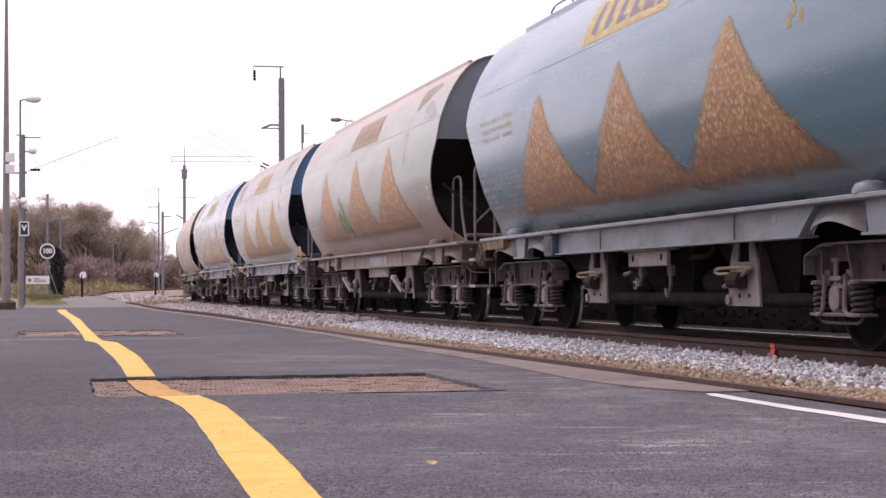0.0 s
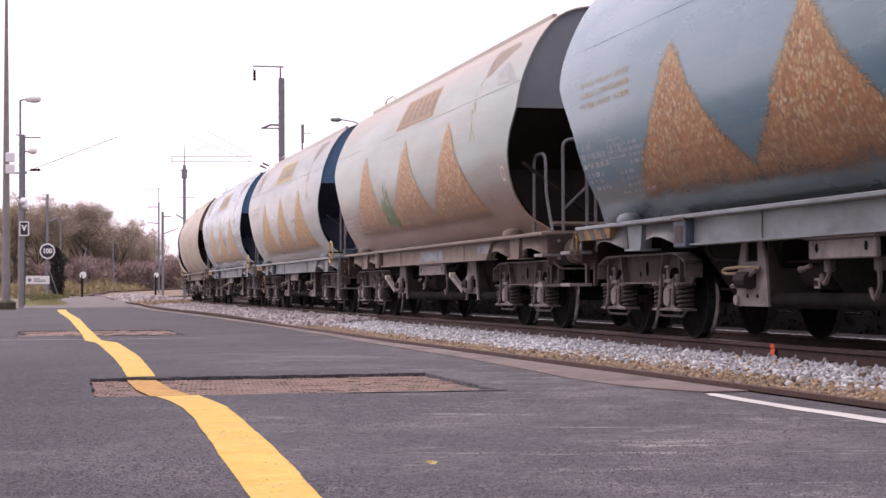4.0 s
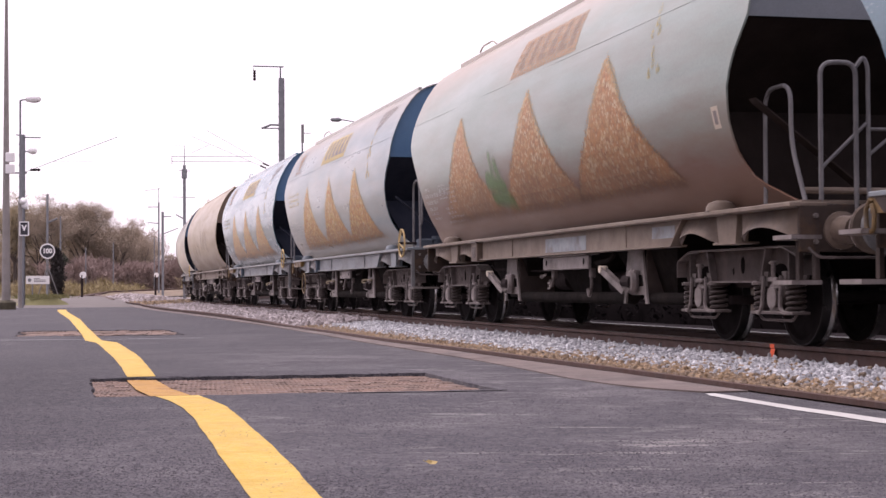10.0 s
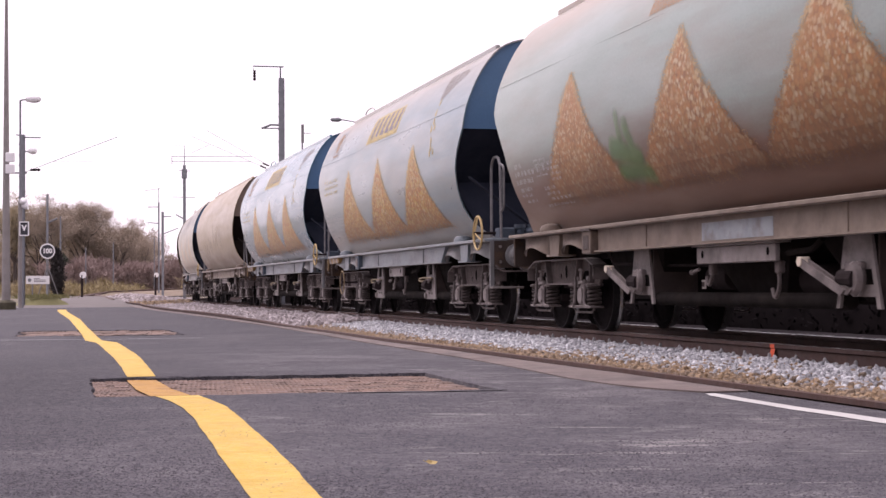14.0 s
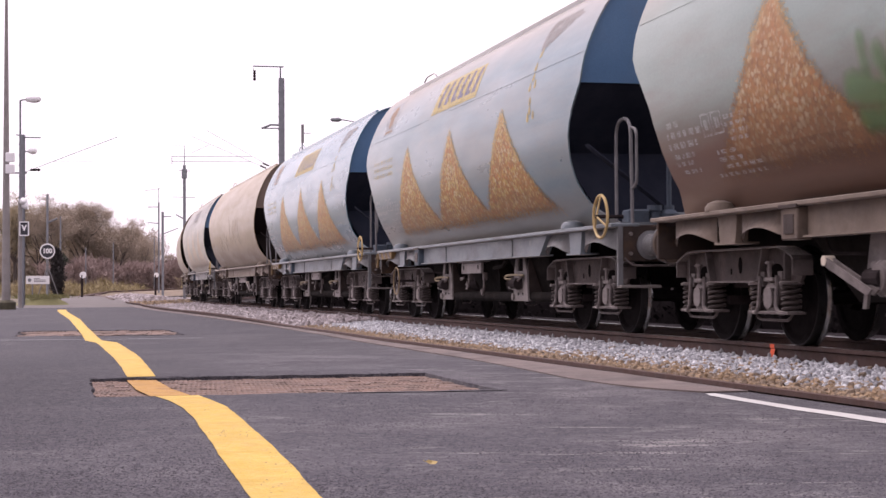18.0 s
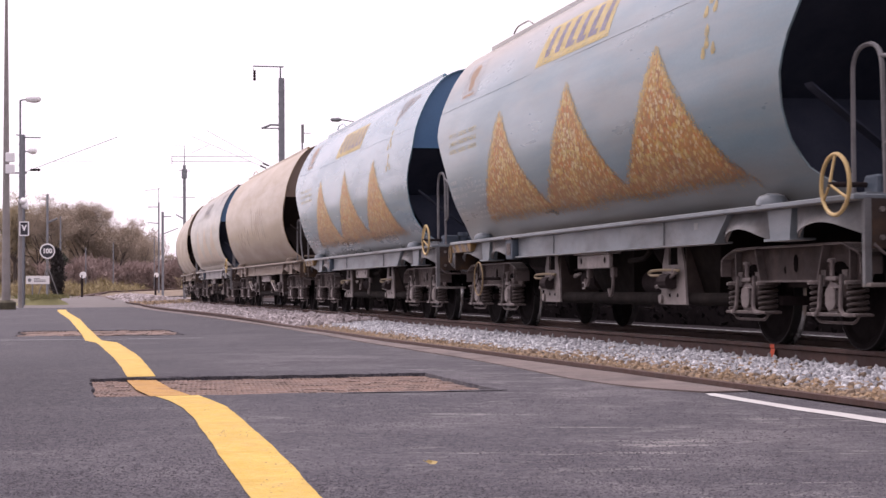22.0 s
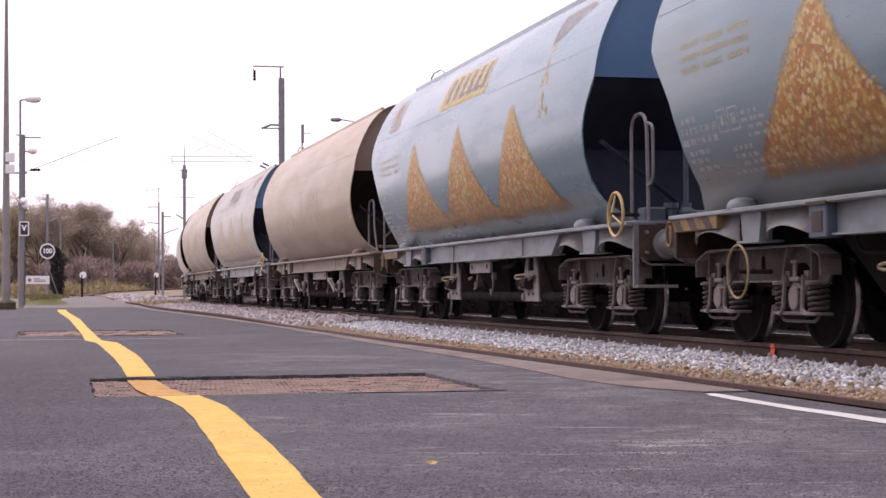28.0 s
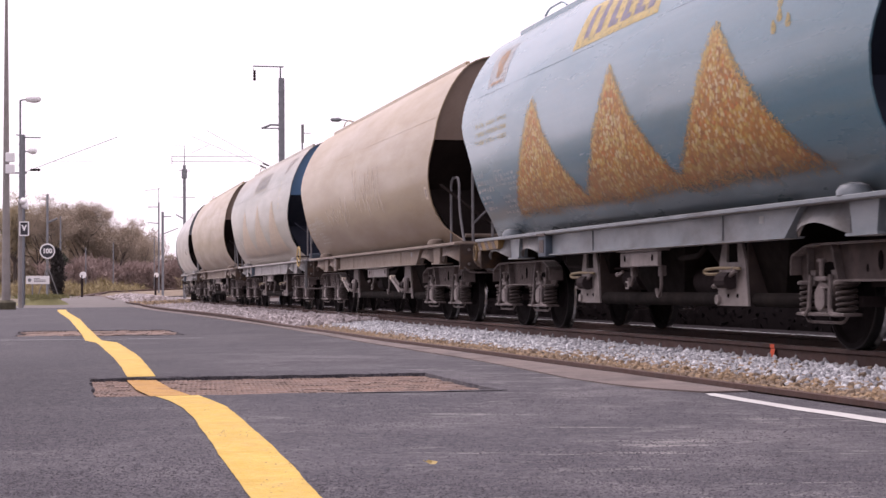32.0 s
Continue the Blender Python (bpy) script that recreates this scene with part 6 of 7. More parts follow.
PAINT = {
    # blue: its dark grey low colour also paints in the shade of the underside
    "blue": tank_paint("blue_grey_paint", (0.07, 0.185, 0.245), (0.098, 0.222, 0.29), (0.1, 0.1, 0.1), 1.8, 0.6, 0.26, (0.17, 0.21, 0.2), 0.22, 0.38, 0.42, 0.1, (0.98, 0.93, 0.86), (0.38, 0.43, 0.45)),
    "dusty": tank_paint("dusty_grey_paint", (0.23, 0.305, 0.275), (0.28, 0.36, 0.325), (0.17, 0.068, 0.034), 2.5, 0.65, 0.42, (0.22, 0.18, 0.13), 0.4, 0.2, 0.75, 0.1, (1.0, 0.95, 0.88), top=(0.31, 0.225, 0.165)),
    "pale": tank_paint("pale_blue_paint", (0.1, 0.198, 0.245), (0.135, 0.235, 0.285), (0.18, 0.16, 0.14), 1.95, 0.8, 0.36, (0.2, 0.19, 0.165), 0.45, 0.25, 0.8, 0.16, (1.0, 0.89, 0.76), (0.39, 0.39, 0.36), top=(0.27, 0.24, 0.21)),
    "tan": tank_paint("tan_dirty_paint", (0.31, 0.228, 0.13), (0.38, 0.288, 0.178), (0.16, 0.1, 0.06), 2.1, 1.0, 0.42, (0.22, 0.15, 0.08), coat=0.2, dust_haze=0.2, wipe=0.08),
    "ice": tank_paint("ice_blue_paint", (0.165, 0.198, 0.192), (0.205, 0.238, 0.227), (0.22, 0.17, 0.13), 2.3, 1.1, 0.4, (0.25, 0.22, 0.18), coat=0.2, dust_haze=0.5, wipe=0.15, tint=(1.0, 0.89, 0.76), top=(0.3, 0.26, 0.22)),
    "pale_tan": tank_paint("pale_tan_paint", (0.28, 0.28, 0.265), (0.33, 0.32, 0.3), (0.21, 0.16, 0.115), 2.6, 1.3, 0.38, (0.28, 0.23, 0.18), dust_haze=0.3, wipe=0.1),
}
END = {
    "grey": material("grey_end_paint", (0.16, 0.18, 0.2), (0.21, 0.23, 0.25), 1, 0.6, bump=0.05),
    "blue": material("blue_end_paint", (0.055, 0.14, 0.26), (0.08, 0.18, 0.31), 1, 0.5, bump=0.05, dirt=(0.1, 0.13, 0.18), dirt_amount=0.4),
    "brown": material("brown_end_paint", (0.16, 0.11, 0.08), (0.22, 0.16, 0.12), 1, 0.7, bump=0.05),
}
FRAME = {
    "grey": material("grey_frame_paint", (0.26, 0.255, 0.257), (0.34, 0.335, 0.337), 2, 0.5, dirt=(0.09, 0.077, 0.07), dirt_amount=0.6, dirt_scale=1.5, bump=0.1, dust_haze=0.7, dust_haze_tint=(1.0, 0.93, 0.88)),
    "blue": material("blue_frame_paint", (0.16, 0.192, 0.215), (0.22, 0.255, 0.28), 2, 0.45, dirt=(0.075, 0.068, 0.066), dirt_amount=0.65, dirt_scale=1.3, bump=0.08, streak=(1, 0.5, 1), dust_haze=0.7, dust_haze_tint=(1.0, 0.93, 0.88)),
    "brown": material("brown_frame_paint", (0.165, 0.126, 0.098), (0.24, 0.19, 0.152), 3, 0.75, dirt=(0.27, 0.225, 0.178), dirt_amount=0.6, dirt_scale=1.9, bump=0.1, dust_haze=0.7, dust_haze_tint=(1.0, 0.93, 0.88)),
}
M["pale_patch"] = material("pale_patch", (0.25, 0.285, 0.31), (0.34, 0.375, 0.4), 4, 0.7, dirt=(0.15, 0.12, 0.1), dirt_amount=0.7, dirt_scale=3, bump=0.05)
HEAPS = dict(art=art_heaps, inner=M["navy_recess_shade"], heaps=(2.54, -0.56, -3.6), heap_z=(3.02, 1.56), board=(3.41, 3.95), long=0.0, grain=M["grain_fresh"], board_mat=M["yellow_mark"], bar_mat=M["navy_mark"], drop_mat=M["yellow_mark"], scoop=False,
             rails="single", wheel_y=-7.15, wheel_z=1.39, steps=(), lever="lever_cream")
PLAIN = dict(art=art_plain, long=0.78, inner=M["brown_recess_shade"], rails="double", wheel_y=None, wheel_z=1.4, steps=(), lever="axle_box")
SPECS = [
    {**HEAPS, "seed": 0, "paint": PAINT["blue"], "end": END["blue"], "frame": FRAME["blue"], "hazard": True, "steps": (1,), "grain": M["grain_rusty"], "label": "weathered blue-grey grain hopper wagon with rusty painted heaps"},
    {**HEAPS, "seed": 1, "ends": (-7.1, 7.18), "long": 0.78, "heap_size": 0.97, "inner": M["brown_recess_shade"], "patches": True, "paint": PAINT["dusty"], "end": END["grey"], "frame": FRAME["brown"], "grain": M["grain_dusty"], "heaps": (3.56, -0.05, -3.22), "heap_z": (3.16, 1.62), "board_mat": M["faded_orange"], "bar_mat": M["brown_mark"], "drop_mat": M["faded_yellow"],
     "scoop": True, "rails": "double", "wheel_y": None, "steps": (-1,), "lever": "axle_box", "graffiti_green": True, "texts": False, "label": "dusty grey grain hopper wagon, rusty brown below, faded heaps"},
    {**HEAPS, "seed": 2, "paint": PAINT["pale"], "end": END["blue"], "frame": FRAME["blue"], "hazard": True, "grain": M["grain_fresh"], "emblem": True, "low_wheel": True, "label": "pale blue-grey grain hopper wagon with painted orange heaps"},
    {**HEAPS, "seed": 3, "paint": PAINT["blue"], "end": END["blue"], "frame": FRAME["blue"], "emblem": True, "hazard": True, "label": "cleaner light blue grain hopper wagon with golden painted heaps"},
    {**PLAIN, "seed": 4, "paint": PAINT["tan"], "end": END["brown"], "frame": FRAME["brown"], "scrawl": True, "label": "plain tan grain hopper wagon with pale graffiti"},
    {**HEAPS, "seed": 5, "paint": PAINT["ice"], "end": END["blue"], "frame": FRAME["grey"], "grain": M["grain_faded"], "texts": False, "board_mat": M["faded_board"], "bar_mat": M["faded_bar"], "drop_mat": M["faded_yellow"], "label": "pale dusty hopper wagon with blue ends and faded heaps"},
    {**PLAIN, "seed": 6, "paint": PAINT["tan"], "end": END["brown"], "frame": FRAME["brown"], "label": "plain tan grain hopper wagon"},
    {**PLAIN, "seed": 7, "paint": PAINT["pale_tan"], "end": END["grey"], "frame": FRAME["grey"], "label": "pale dirty grain hopper wagon"},
    {**PLAIN, "seed": 8, "paint": PAINT["pale"], "end": END["blue"], "frame": FRAME["grey"], "label": "pale blue-grey grain hopper wagon"},
    {**PLAIN, "seed": 9, "paint": PAINT["tan"], "end": END["brown"], "frame": FRAME["brown"], "label": "plain tan grain hopper wagon at the train's far end"},
]
# how far each wagon's middle stands from an even spacing: the short kind couples closer
SHIFT = [0.71, 0.205, 0.314, -0.33, -0.98, -0.88, -1.5, -1.4, -1.3, -1.2]
TRAIN = [(wagon(sp), 18.45 + PITCH * (i - 0.5) + SHIFT[i]) for i, sp in enumerate(SPECS)]


def wagon_pose(s):
    """The pose of a wagon whose middle is at s, riding on its two pivots."""
    a, b = track(s - 5.53), track(s + 5.53)
    d = b - a
    return Matrix.Translation((a + b) / 2) @ Matrix.Rotation(math.atan2(-d.x, d.y), 4, "Z")


def motions():
    for ob, s in TRAIN:
        walk(ob, [(0.5 * i, wagon_pose(s - gone(0.5 * i))) for i in range(65)])
    times = [0.4 * i for i in range(30)] + [12 + 0.32 * i for i in range(63)]
    times[-1] = 32.0
    for ob, a in SPIN:
        walk(ob, [(t, Matrix.Translation((0, a, 0.46)) @ Matrix.Rotation(gone(t) / 0.46, 4, "X")) for t in times])

# ---------------------------------------------------------------- poles, masts, signs
def pole(name, base, height, r0, r1, mat, label, category, n=12, square=False):
    ob = thing(name, Matrix.Translation(base), label, category)
    b = Build(mat, True)
    b.tube([(0, 0, 0), (0, 0, height * 0.5), (0, 0, height)], r0, r1=r1, n=4 if square else n)
    part("shaft", b, ob)
    return ob


def lamp_head(ob, z, reach, size=0.7):
    b = Build(M["mast_steel"], True)
    b.tube([(0, 0, z), (reach * 0.4, 0, z + 0.03), (reach, 0, z + 0.03)], 0.035, n=8)
    part("lamp_arm", b, ob)
    b = Build(M["sign_white"], True)
    prof = [(0.0, 0.03), (0.06, 0.12), (size * 0.5, 0.19), (size * 0.85, 0.15), (size, 0.03)]
    b.lathe([(reach - size * 0.15 + a, r) for a, r in prof], "x", 14, (0, 0, z + 0.06))
    part("lamp_hood", b, ob, "white lamp hood")


def wire(points, r=0.014):
    return Build(M["wire"], True).tube(points, r, n=5)


tall = pole("concrete_pole", (-18.55, 70, -0.3), 14.5, 0.19, 0.05, M["pole_concrete"], "tall tapering concrete pole beside the platform", "pole")
for z in (6.5, 6.0):
    part("junction_box", Build(M["sign_white"]).box(0.05, 0.42, -0.34, -0.16, z - 0.2, z + 0.2, bevel=0.03), tall, "pale grey junction box")
part("base_collar", Build(M["moss"], True).lathe([(0, 0.42), (0.35, 0.42), (0.45, 0.27)], "z", 14), tall)

lamp = pole("platform_lamp", (-19.75, 77, -0.25), 9.7, 0.07, 0.045, M["mast_steel"], "slender street lamp with a white hood by the platform", "street lamp")
part("lower_shaft", Build(M["pole_concrete"], True).tube([(0.03, 0, 0), (0.0, 0, 5.0)], 0.13, r1=0.09, n=12), lamp)
lamp_head(lamp, 9.7, 0.35, 0.75)
part("loudspeaker", Build(M["sign_white"], True).lathe([(-0.42, 0.05), (-0.2, 0.08), (-0.02, 0.2), (0.0, 0.2)], "y", 14, (0.15, 0, 4.95)), lamp, "white horn loudspeaker")
part("loudspeaker", Build(M["sign_white"], True).lathe([(-0.3, 0.05), (-0.1, 0.16), (0.0, 0.16)], "x", 14, (0.35, 0, 4.75)), lamp, "white horn loudspeaker")

cat_a = thing("catenary_mast", Matrix.Translation((-21.7, 85, -0.2)), "grey steel catenary mast with a long tubular arm", "catenary mast")
b = Build(M["mast_steel"])
for y in (-0.1, 0.1):
    b.box(-0.13, 0.13, y - 0.012, y + 0.012, 0, 8.8)
b.box(-0.012, 0.012, -0.1, 0.1, 0, 8.8)
for k in range(6):
    b.box(-0.15, 0.15, -0.125, -0.11, 5.5 + k * 0.55, 5.6 + k * 0.55)
part("mast", b, cat_a)
part("top_arm", Build(M["mast_steel"], True).tube([(-0.3, 0, 8.8), (0.2, 0, 8.66), (0.95, 0, 8.64)], 0.035, n=8), cat_a)
lamp_head(cat_a, 7.9, 0.35, 0.5)
part("cantilever_tube", Build(M["mast_steel"], True).tube([(0.1, 0, 6.85), (4.9, 0, 8.65)], 0.016, n=8), cat_a)
part("insulator", Build(M["dark_steel"], True).lathe([(0, 0.05)] + [(0.06 * k, 0.085 if k % 2 else 0.045) for k in range(1, 9)] + [(0.52, 0.04)], "x", 10, (0.42, 0, 6.98)), cat_a)
part("stay_wire", wire([(1.6, 0, 7.4), (4.9, 0, 7.4)], 0.006), cat_a)
part("bracket", Build(M["mast_steel"]).box(-0.5, 0.25, -0.04, 0.04, 6.78, 6.86), cat_a)

cat_b = thing("catenary_mast", Matrix.Translation((-7.62, 78, -0.5)), "tall grey steel catenary mast with a top bracket", "catenary mast")
b = Build(M["mast_steel"])
b.box(-0.13, 0.13, -0.13, -0.1, 0, 11.05)
b.box(-0.13, 0.13, 0.1, 0.13, 0, 11.05)
b.box(-0.02, 0.02, -0.1, 0.1, 0, 11.05)
for k in range(8):
    b.box(-0.16, 0.16, -0.15, -0.12, 6.2 + 0.6 * k, 6.24 + 0.6 * k)
part("mast", b, cat_b)
part("top_bracket", Build(M["mast_steel"], True).tube([(-0.05, 0, 11.0), (-0.05, 0, 11.62)], 0.04, n=8).tube([(0.1, 0, 11.6), (-1.35, 0, 11.64)], 0.035, n=8), cat_b)
part("insulator", Build(M["dark_steel"], True).tube([(-1.35, 0, 11.62), (-1.32, 0, 11.4)], 0.012, n=6).lathe([(0.07 * k, 0.08 if k % 2 else 0.045) for k in range(8)], "z", 10, (-1.28, 0, 10.95)), cat_b)
part("side_bracket", Build(M["mast_steel"], True).tube([(-0.1, 0, 8.83), (-0.5, 0, 8.85), (-0.95, 0, 8.68)], 0.05, n=8).tube([(-0.1, 0, 8.68), (-0.9, 0, 8.68)], 0.03, n=6), cat_b)

cat_c = thing("catenary_mast", Matrix.Translation((-19.6, 125, -0.4)), "dark steel catenary mast with cross arms and wires", "catenary mast")
b = Build(M["mast_steel"])
b.box(-0.1, 0.1, -0.1, 0.1, 0, 10.4)
b.box(-0.19, 0.19, -0.14, 0.14, 9.4, 10.1)
part("mast", b, cat_c)
part("spike", Build(M["mast_steel"], True).tube([(0, 0, 10.4), (0, 0, 11.9)], 0.045, r1=0.02, n=6), cat_c)
for z, a, e in ((11.07, -0.95, 5.1), (10.68, -0.95, 5.1), (7.99, -0.9, 0.8), (10.0, -0.4, 0.45), (11.9, -0.95, 0.1)):
    part("cross_arm", Build(M["mast_steel"], True).tube([(a, 0, z), (e, 0, z - 0.05)], 0.012 if z > 11.5 else 0.022, n=6), cat_c)
part("dropper", wire([(-0.95, 0, 11.1), (-0.95, 0, 10.5)], 0.03), cat_c)
part("stay", Build(M["mast_steel"], True).tube([(-0.65, 0, 6.66), (0, 0, 6.3)], 0.05, n=6), cat_c)
for pts in ([(-19.0, 125, 12.18), (-13.2, 125, 9.65)], [(-17.9, 125, 12.64), (-13.0, 125, 9.83)], [(-19.1, 125, 10.9), (-17.7, 125, 11.55)]):
    ow = tagged(new("overhead_wire", wire(pts, 0.016).mesh("overhead_wire")), "thin overhead wire of the electrified line", "overhead wire", "overhead wires")
for k, (x, z) in enumerate(((-13.4, 9.74), (-13.2, 9.92))):
    tagged(new("wire_insulator", Build(M["dark_steel"], True).tube([(x - 0.45, 125, z + 0.2), (x, 125, z)], 0.06, n=8).mesh("wire_insulator")), "dark ribbed insulator on an overhead wire", "insulator", "wire insulators")

for x, y, h, r, arm in ((-31.03, 180, 10.1, 0.075, -1.2), (-28.9, 170, 8.6, 0.11, 0.9)):
    ob = thing("catenary_mast", Matrix.Translation((x, y, -0.3)), "distant grey catenary mast with short arms", "catenary mast", "distant masts")
    part("mast", Build(M["mast_steel"]).box(-r, r, -r, r, 0, h + 0.3), ob)
    part("arm", Build(M["mast_steel"], True).tube([(0, 0, h - 0.2), (arm, 0, h - 0.2)], 0.05, n=6), ob)
    part("arm", Build(M["mast_steel"], True).tube([(0, 0, h - 2.0), (1.6 if arm > 0 else arm, 0, h - 1.4 if arm > 0 else h - 1.9)], 0.05, n=6), ob)
    if arm < 0:
        part("spike", Build(M["mast_steel"], True).tube([(0, 0, h), (0, 0, h + 1.9)], 0.04, n=6), ob)
        part("arm", Build(M["mast_steel"], True).tube([(-1.5, 0, h + 1.6), (0.1, 0, h + 1.8)], 0.025, n=6), ob)
for x, y, h, r, lean in ((-36.0, 150, 9.3, 0.12, 1), (-39.44, 170, 8.2, 0.09, 0), (-43.9, 189, 6.4, 0.07, 0), (-40.95, 189, 5.4, 0.07, 0), (-37.8, 189, 6.0, 0.07, 0), (-33.1, 189, 6.6, 0.06, 0)):
    ob = pole("line_post", (x, y, -0.3), h + 0.3, r, r * 0.9, M["mast_steel"], "distant grey line-side post", "post", 8)
    if lean:
        part("bracket", Build(M["mast_steel"], True).tube([(0.0, 0, h - 2.3), (0.9, 0, h - 1.9)], 0.09, n=6), ob)
        part("bracket", Build(M["mast_steel"], True).tube([(0.0, 0, h - 0.1), (0.6, 0, h - 0.15)], 0.03, n=6), ob)
post = pole("lamp_post", (-4.0, 88, -0.4), 9.7, 0.06, 0.05, M["mast_steel"], "street lamp rising behind the train", "street lamp")
b = Build(M["mast_steel"], True)
b.tube([(0, 0, 9.6), (-0.8, 0, 9.9), (-1.4, 0, 10.0)], 0.03, n=6)
part("lamp_arm", b, post)
part("lamp_hood", Build(M["mast_steel"], True).lathe([(-2.0, 0.02), (-1.9, 0.1), (-1.55, 0.12), (-1.35, 0.03)], "x", 12, (0, 0, 10.0)), post)
sig = pole("back_post", (-8.09, 95, -0.4), 10.4, 0.05, 0.05, M["mast_steel"], "pale post with a plate behind the train", "post")
part("plate", Build(M["handrail_grey"]).box(-0.06, 0.1, -0.06, 0.06, 9.4, 10.45), sig)
part("arm", Build(M["handrail_grey"], True).tube([(0, 0, 9.95), (0.5, 0, 9.95)], 0.02, n=6), sig)


def words(text, size, mat, parent, loc, name="lettering"):
    cu = bpy.data.curves.new(name, "FONT")
    cu.body, cu.size, cu.align_x, cu.align_y, cu.extrude, cu.offset = text, size, "CENTER", "CENTER", 0.002, 0.018
    cu.materials.append(mat)
    ob = new(name, cu)
    ob.parent = parent
    ob.matrix_basis = Matrix.Translation(loc) @ pose(0, 0, 0, 90)
    return ob


speed = thing("speed_sign", Matrix.Translation((-22.07, 92, 0.28)), "round dark speed sign with white rim on a tripod", "speed sign")
part("disc", Build(M["sign_black"], True).lathe([(-0.03, 0.36), (0.0, 0.36)], "y", 32, (0, 0, 2.46)), speed)
part("rim", Build(M["sign_white"], True).lathe([(-0.02, 0.43), (-0.035, 0.43), (-0.045, 0.42), (-0.045, 0.36), (-0.02, 0.36)], "y", 32, (0, 0, 2.46)), speed)
words("100", 0.35, M["sign_white"], speed, (0, -0.036, 2.46), "numerals")
part("post", Build(M["handrail_grey"], True).tube([(0, 0.02, 0.9), (0, 0.02, 3.0)], 0.035, n=8), speed)
for x, y in ((-0.54, 0.1), (0.57, 0.1), (0, 0.6)):
    part("leg", Build(M["handrail_grey"], True).tube([(0, 0.03, 1.65), (x, y, 0)], 0.032, n=8), speed)

vsign = thing("letter_sign", Matrix.Translation((-19.2, 75.6, -0.25)), "small black rectangular sign with a white letter", "sign")
part("panel", Build(M["sign_black"]).box(-0.17, 0.17, -0.03, 0, 3.36, 3.92), vsign)
for x0, x1, z0, z1 in ((-0.22, -0.17, 3.31, 3.97), (0.17, 0.22, 3.31, 3.97), (-0.17, 0.17, 3.31, 3.36), (-0.17, 0.17, 3.92, 3.97)):
    part("border", Build(M["sign_white"]).box(x0, x1, -0.04, 0, z0, z1), vsign)
words("V", 0.34, M["sign_white"], vsign, (0, -0.036, 3.66), "letter")
part("post", Build(M["mast_steel"], True).tube([(-0.07, 0.04, 0), (-0.07, 0.04, 3.92)], 0.036, n=8), vsign)

board = thing("notice_board", Matrix.Translation((-22.12, 90, 0.2)), "white notice board with dark illegible lines on posts", "notice board")
part("panel", Build(M["sign_white"]).box(-0.64, 0.64, -0.03, 0, 0.7, 1.14, bevel=0.01), board)
part("emblem", Build(M["mast_steel"], True).lathe([(-0.036, 0.1), (-0.03, 0.1)], "y", 18, (-0.44, 0, 0.92)), board)
for z, x1 in ((1.0, 0.1), (0.92, 0.45), (0.84, 0.45)):
    part("text_bar", Build(M["handrail_grey"]).box(-0.2, x1, -0.036, -0.028, z - 0.02, z + 0.02), board)
for x in (-0.3, 0.55):
    part("post", Build(M["mast_steel"], True).tube([(x, 0.03, 0), (x, 0.03, 1.1)], 0.035, n=8), board)

for x, y, z, r in ((-32.75, 150, 1.94, 0.31), (-27.81, 160, 1.99, 0.24)):
    ob = thing("disc_signal", Matrix.Translation((x, y, -0.2)), "small white round line-side signal on a post", "signal", "white disc signals")
    part("disc", Build(M["sign_white"], True).lathe([(-0.05, r), (0, r)], "y", 24, (0, 0, z + 0.2)), ob)
    part("post", Build(M["dark_steel"], True).tube([(-0.1, 0.03, 0), (-0.1, 0.03, z + 0.2)], 0.1, n=8), ob)


# ---------------------------------------------------------------- far track, banks, vegetation
FAR_LINE = [(-33.6, 150, -0.167), (-35.2, 160, -0.03), (-35.7, 168, 0.13), (-35.8, 176, 0.353), (-33.7, 181, 0.487), (-30.5, 184, 0.624), (-28.8, 185, 0.678), (-24.0, 187, 0.8), (-18.0, 189, 0.85)]
bank_v = [(x + dx, y + dy, z + dz) for x, y, z in FAR_LINE for dx, dy, dz in ((1.2, -9.0, -0.75), (0.5, -3.0, -0.36), (0.0, -0.5, -0.1), (0.0, 1.8, -0.1), (-0.5, 5.0, -0.6))]
structure("far_track_bank", mesh_from("far_track_bank", bank_v, [(i * 5 + j, i * 5 + j + 1, i * 5 + j + 6, i * 5 + j + 5) for i in range(len(FAR_LINE) - 1) for j in range(4)], M["bank_earth"], True), "low earthy bank carrying another track round a curve")
for dy in (0.0, 1.5):
    structure("far_rail", Build(M["rail_rust"], True).tube([(x, y + dy, z) for x, y, z in FAR_LINE], 0.075, n=6), "rusty rail of the other track")

# the edging runs on to the other track's curve, with a low heap of ballast inside it
FAR_EDGE = [(-11.9, 69.0, -0.22), (-15.9, 85.2, -0.2), (-24.6, 123.1, -0.18), (-31.2, 152, -0.1), (-35.0, 166, 0.0), (-36.2, 176, 0.12), (-36.4, 186, 0.25)]
structure("far_edging_rail", Build(M["rail_rust"], True).tube(FAR_EDGE[2:], 0.1, n=6), "rusty rail edging the path farther off")


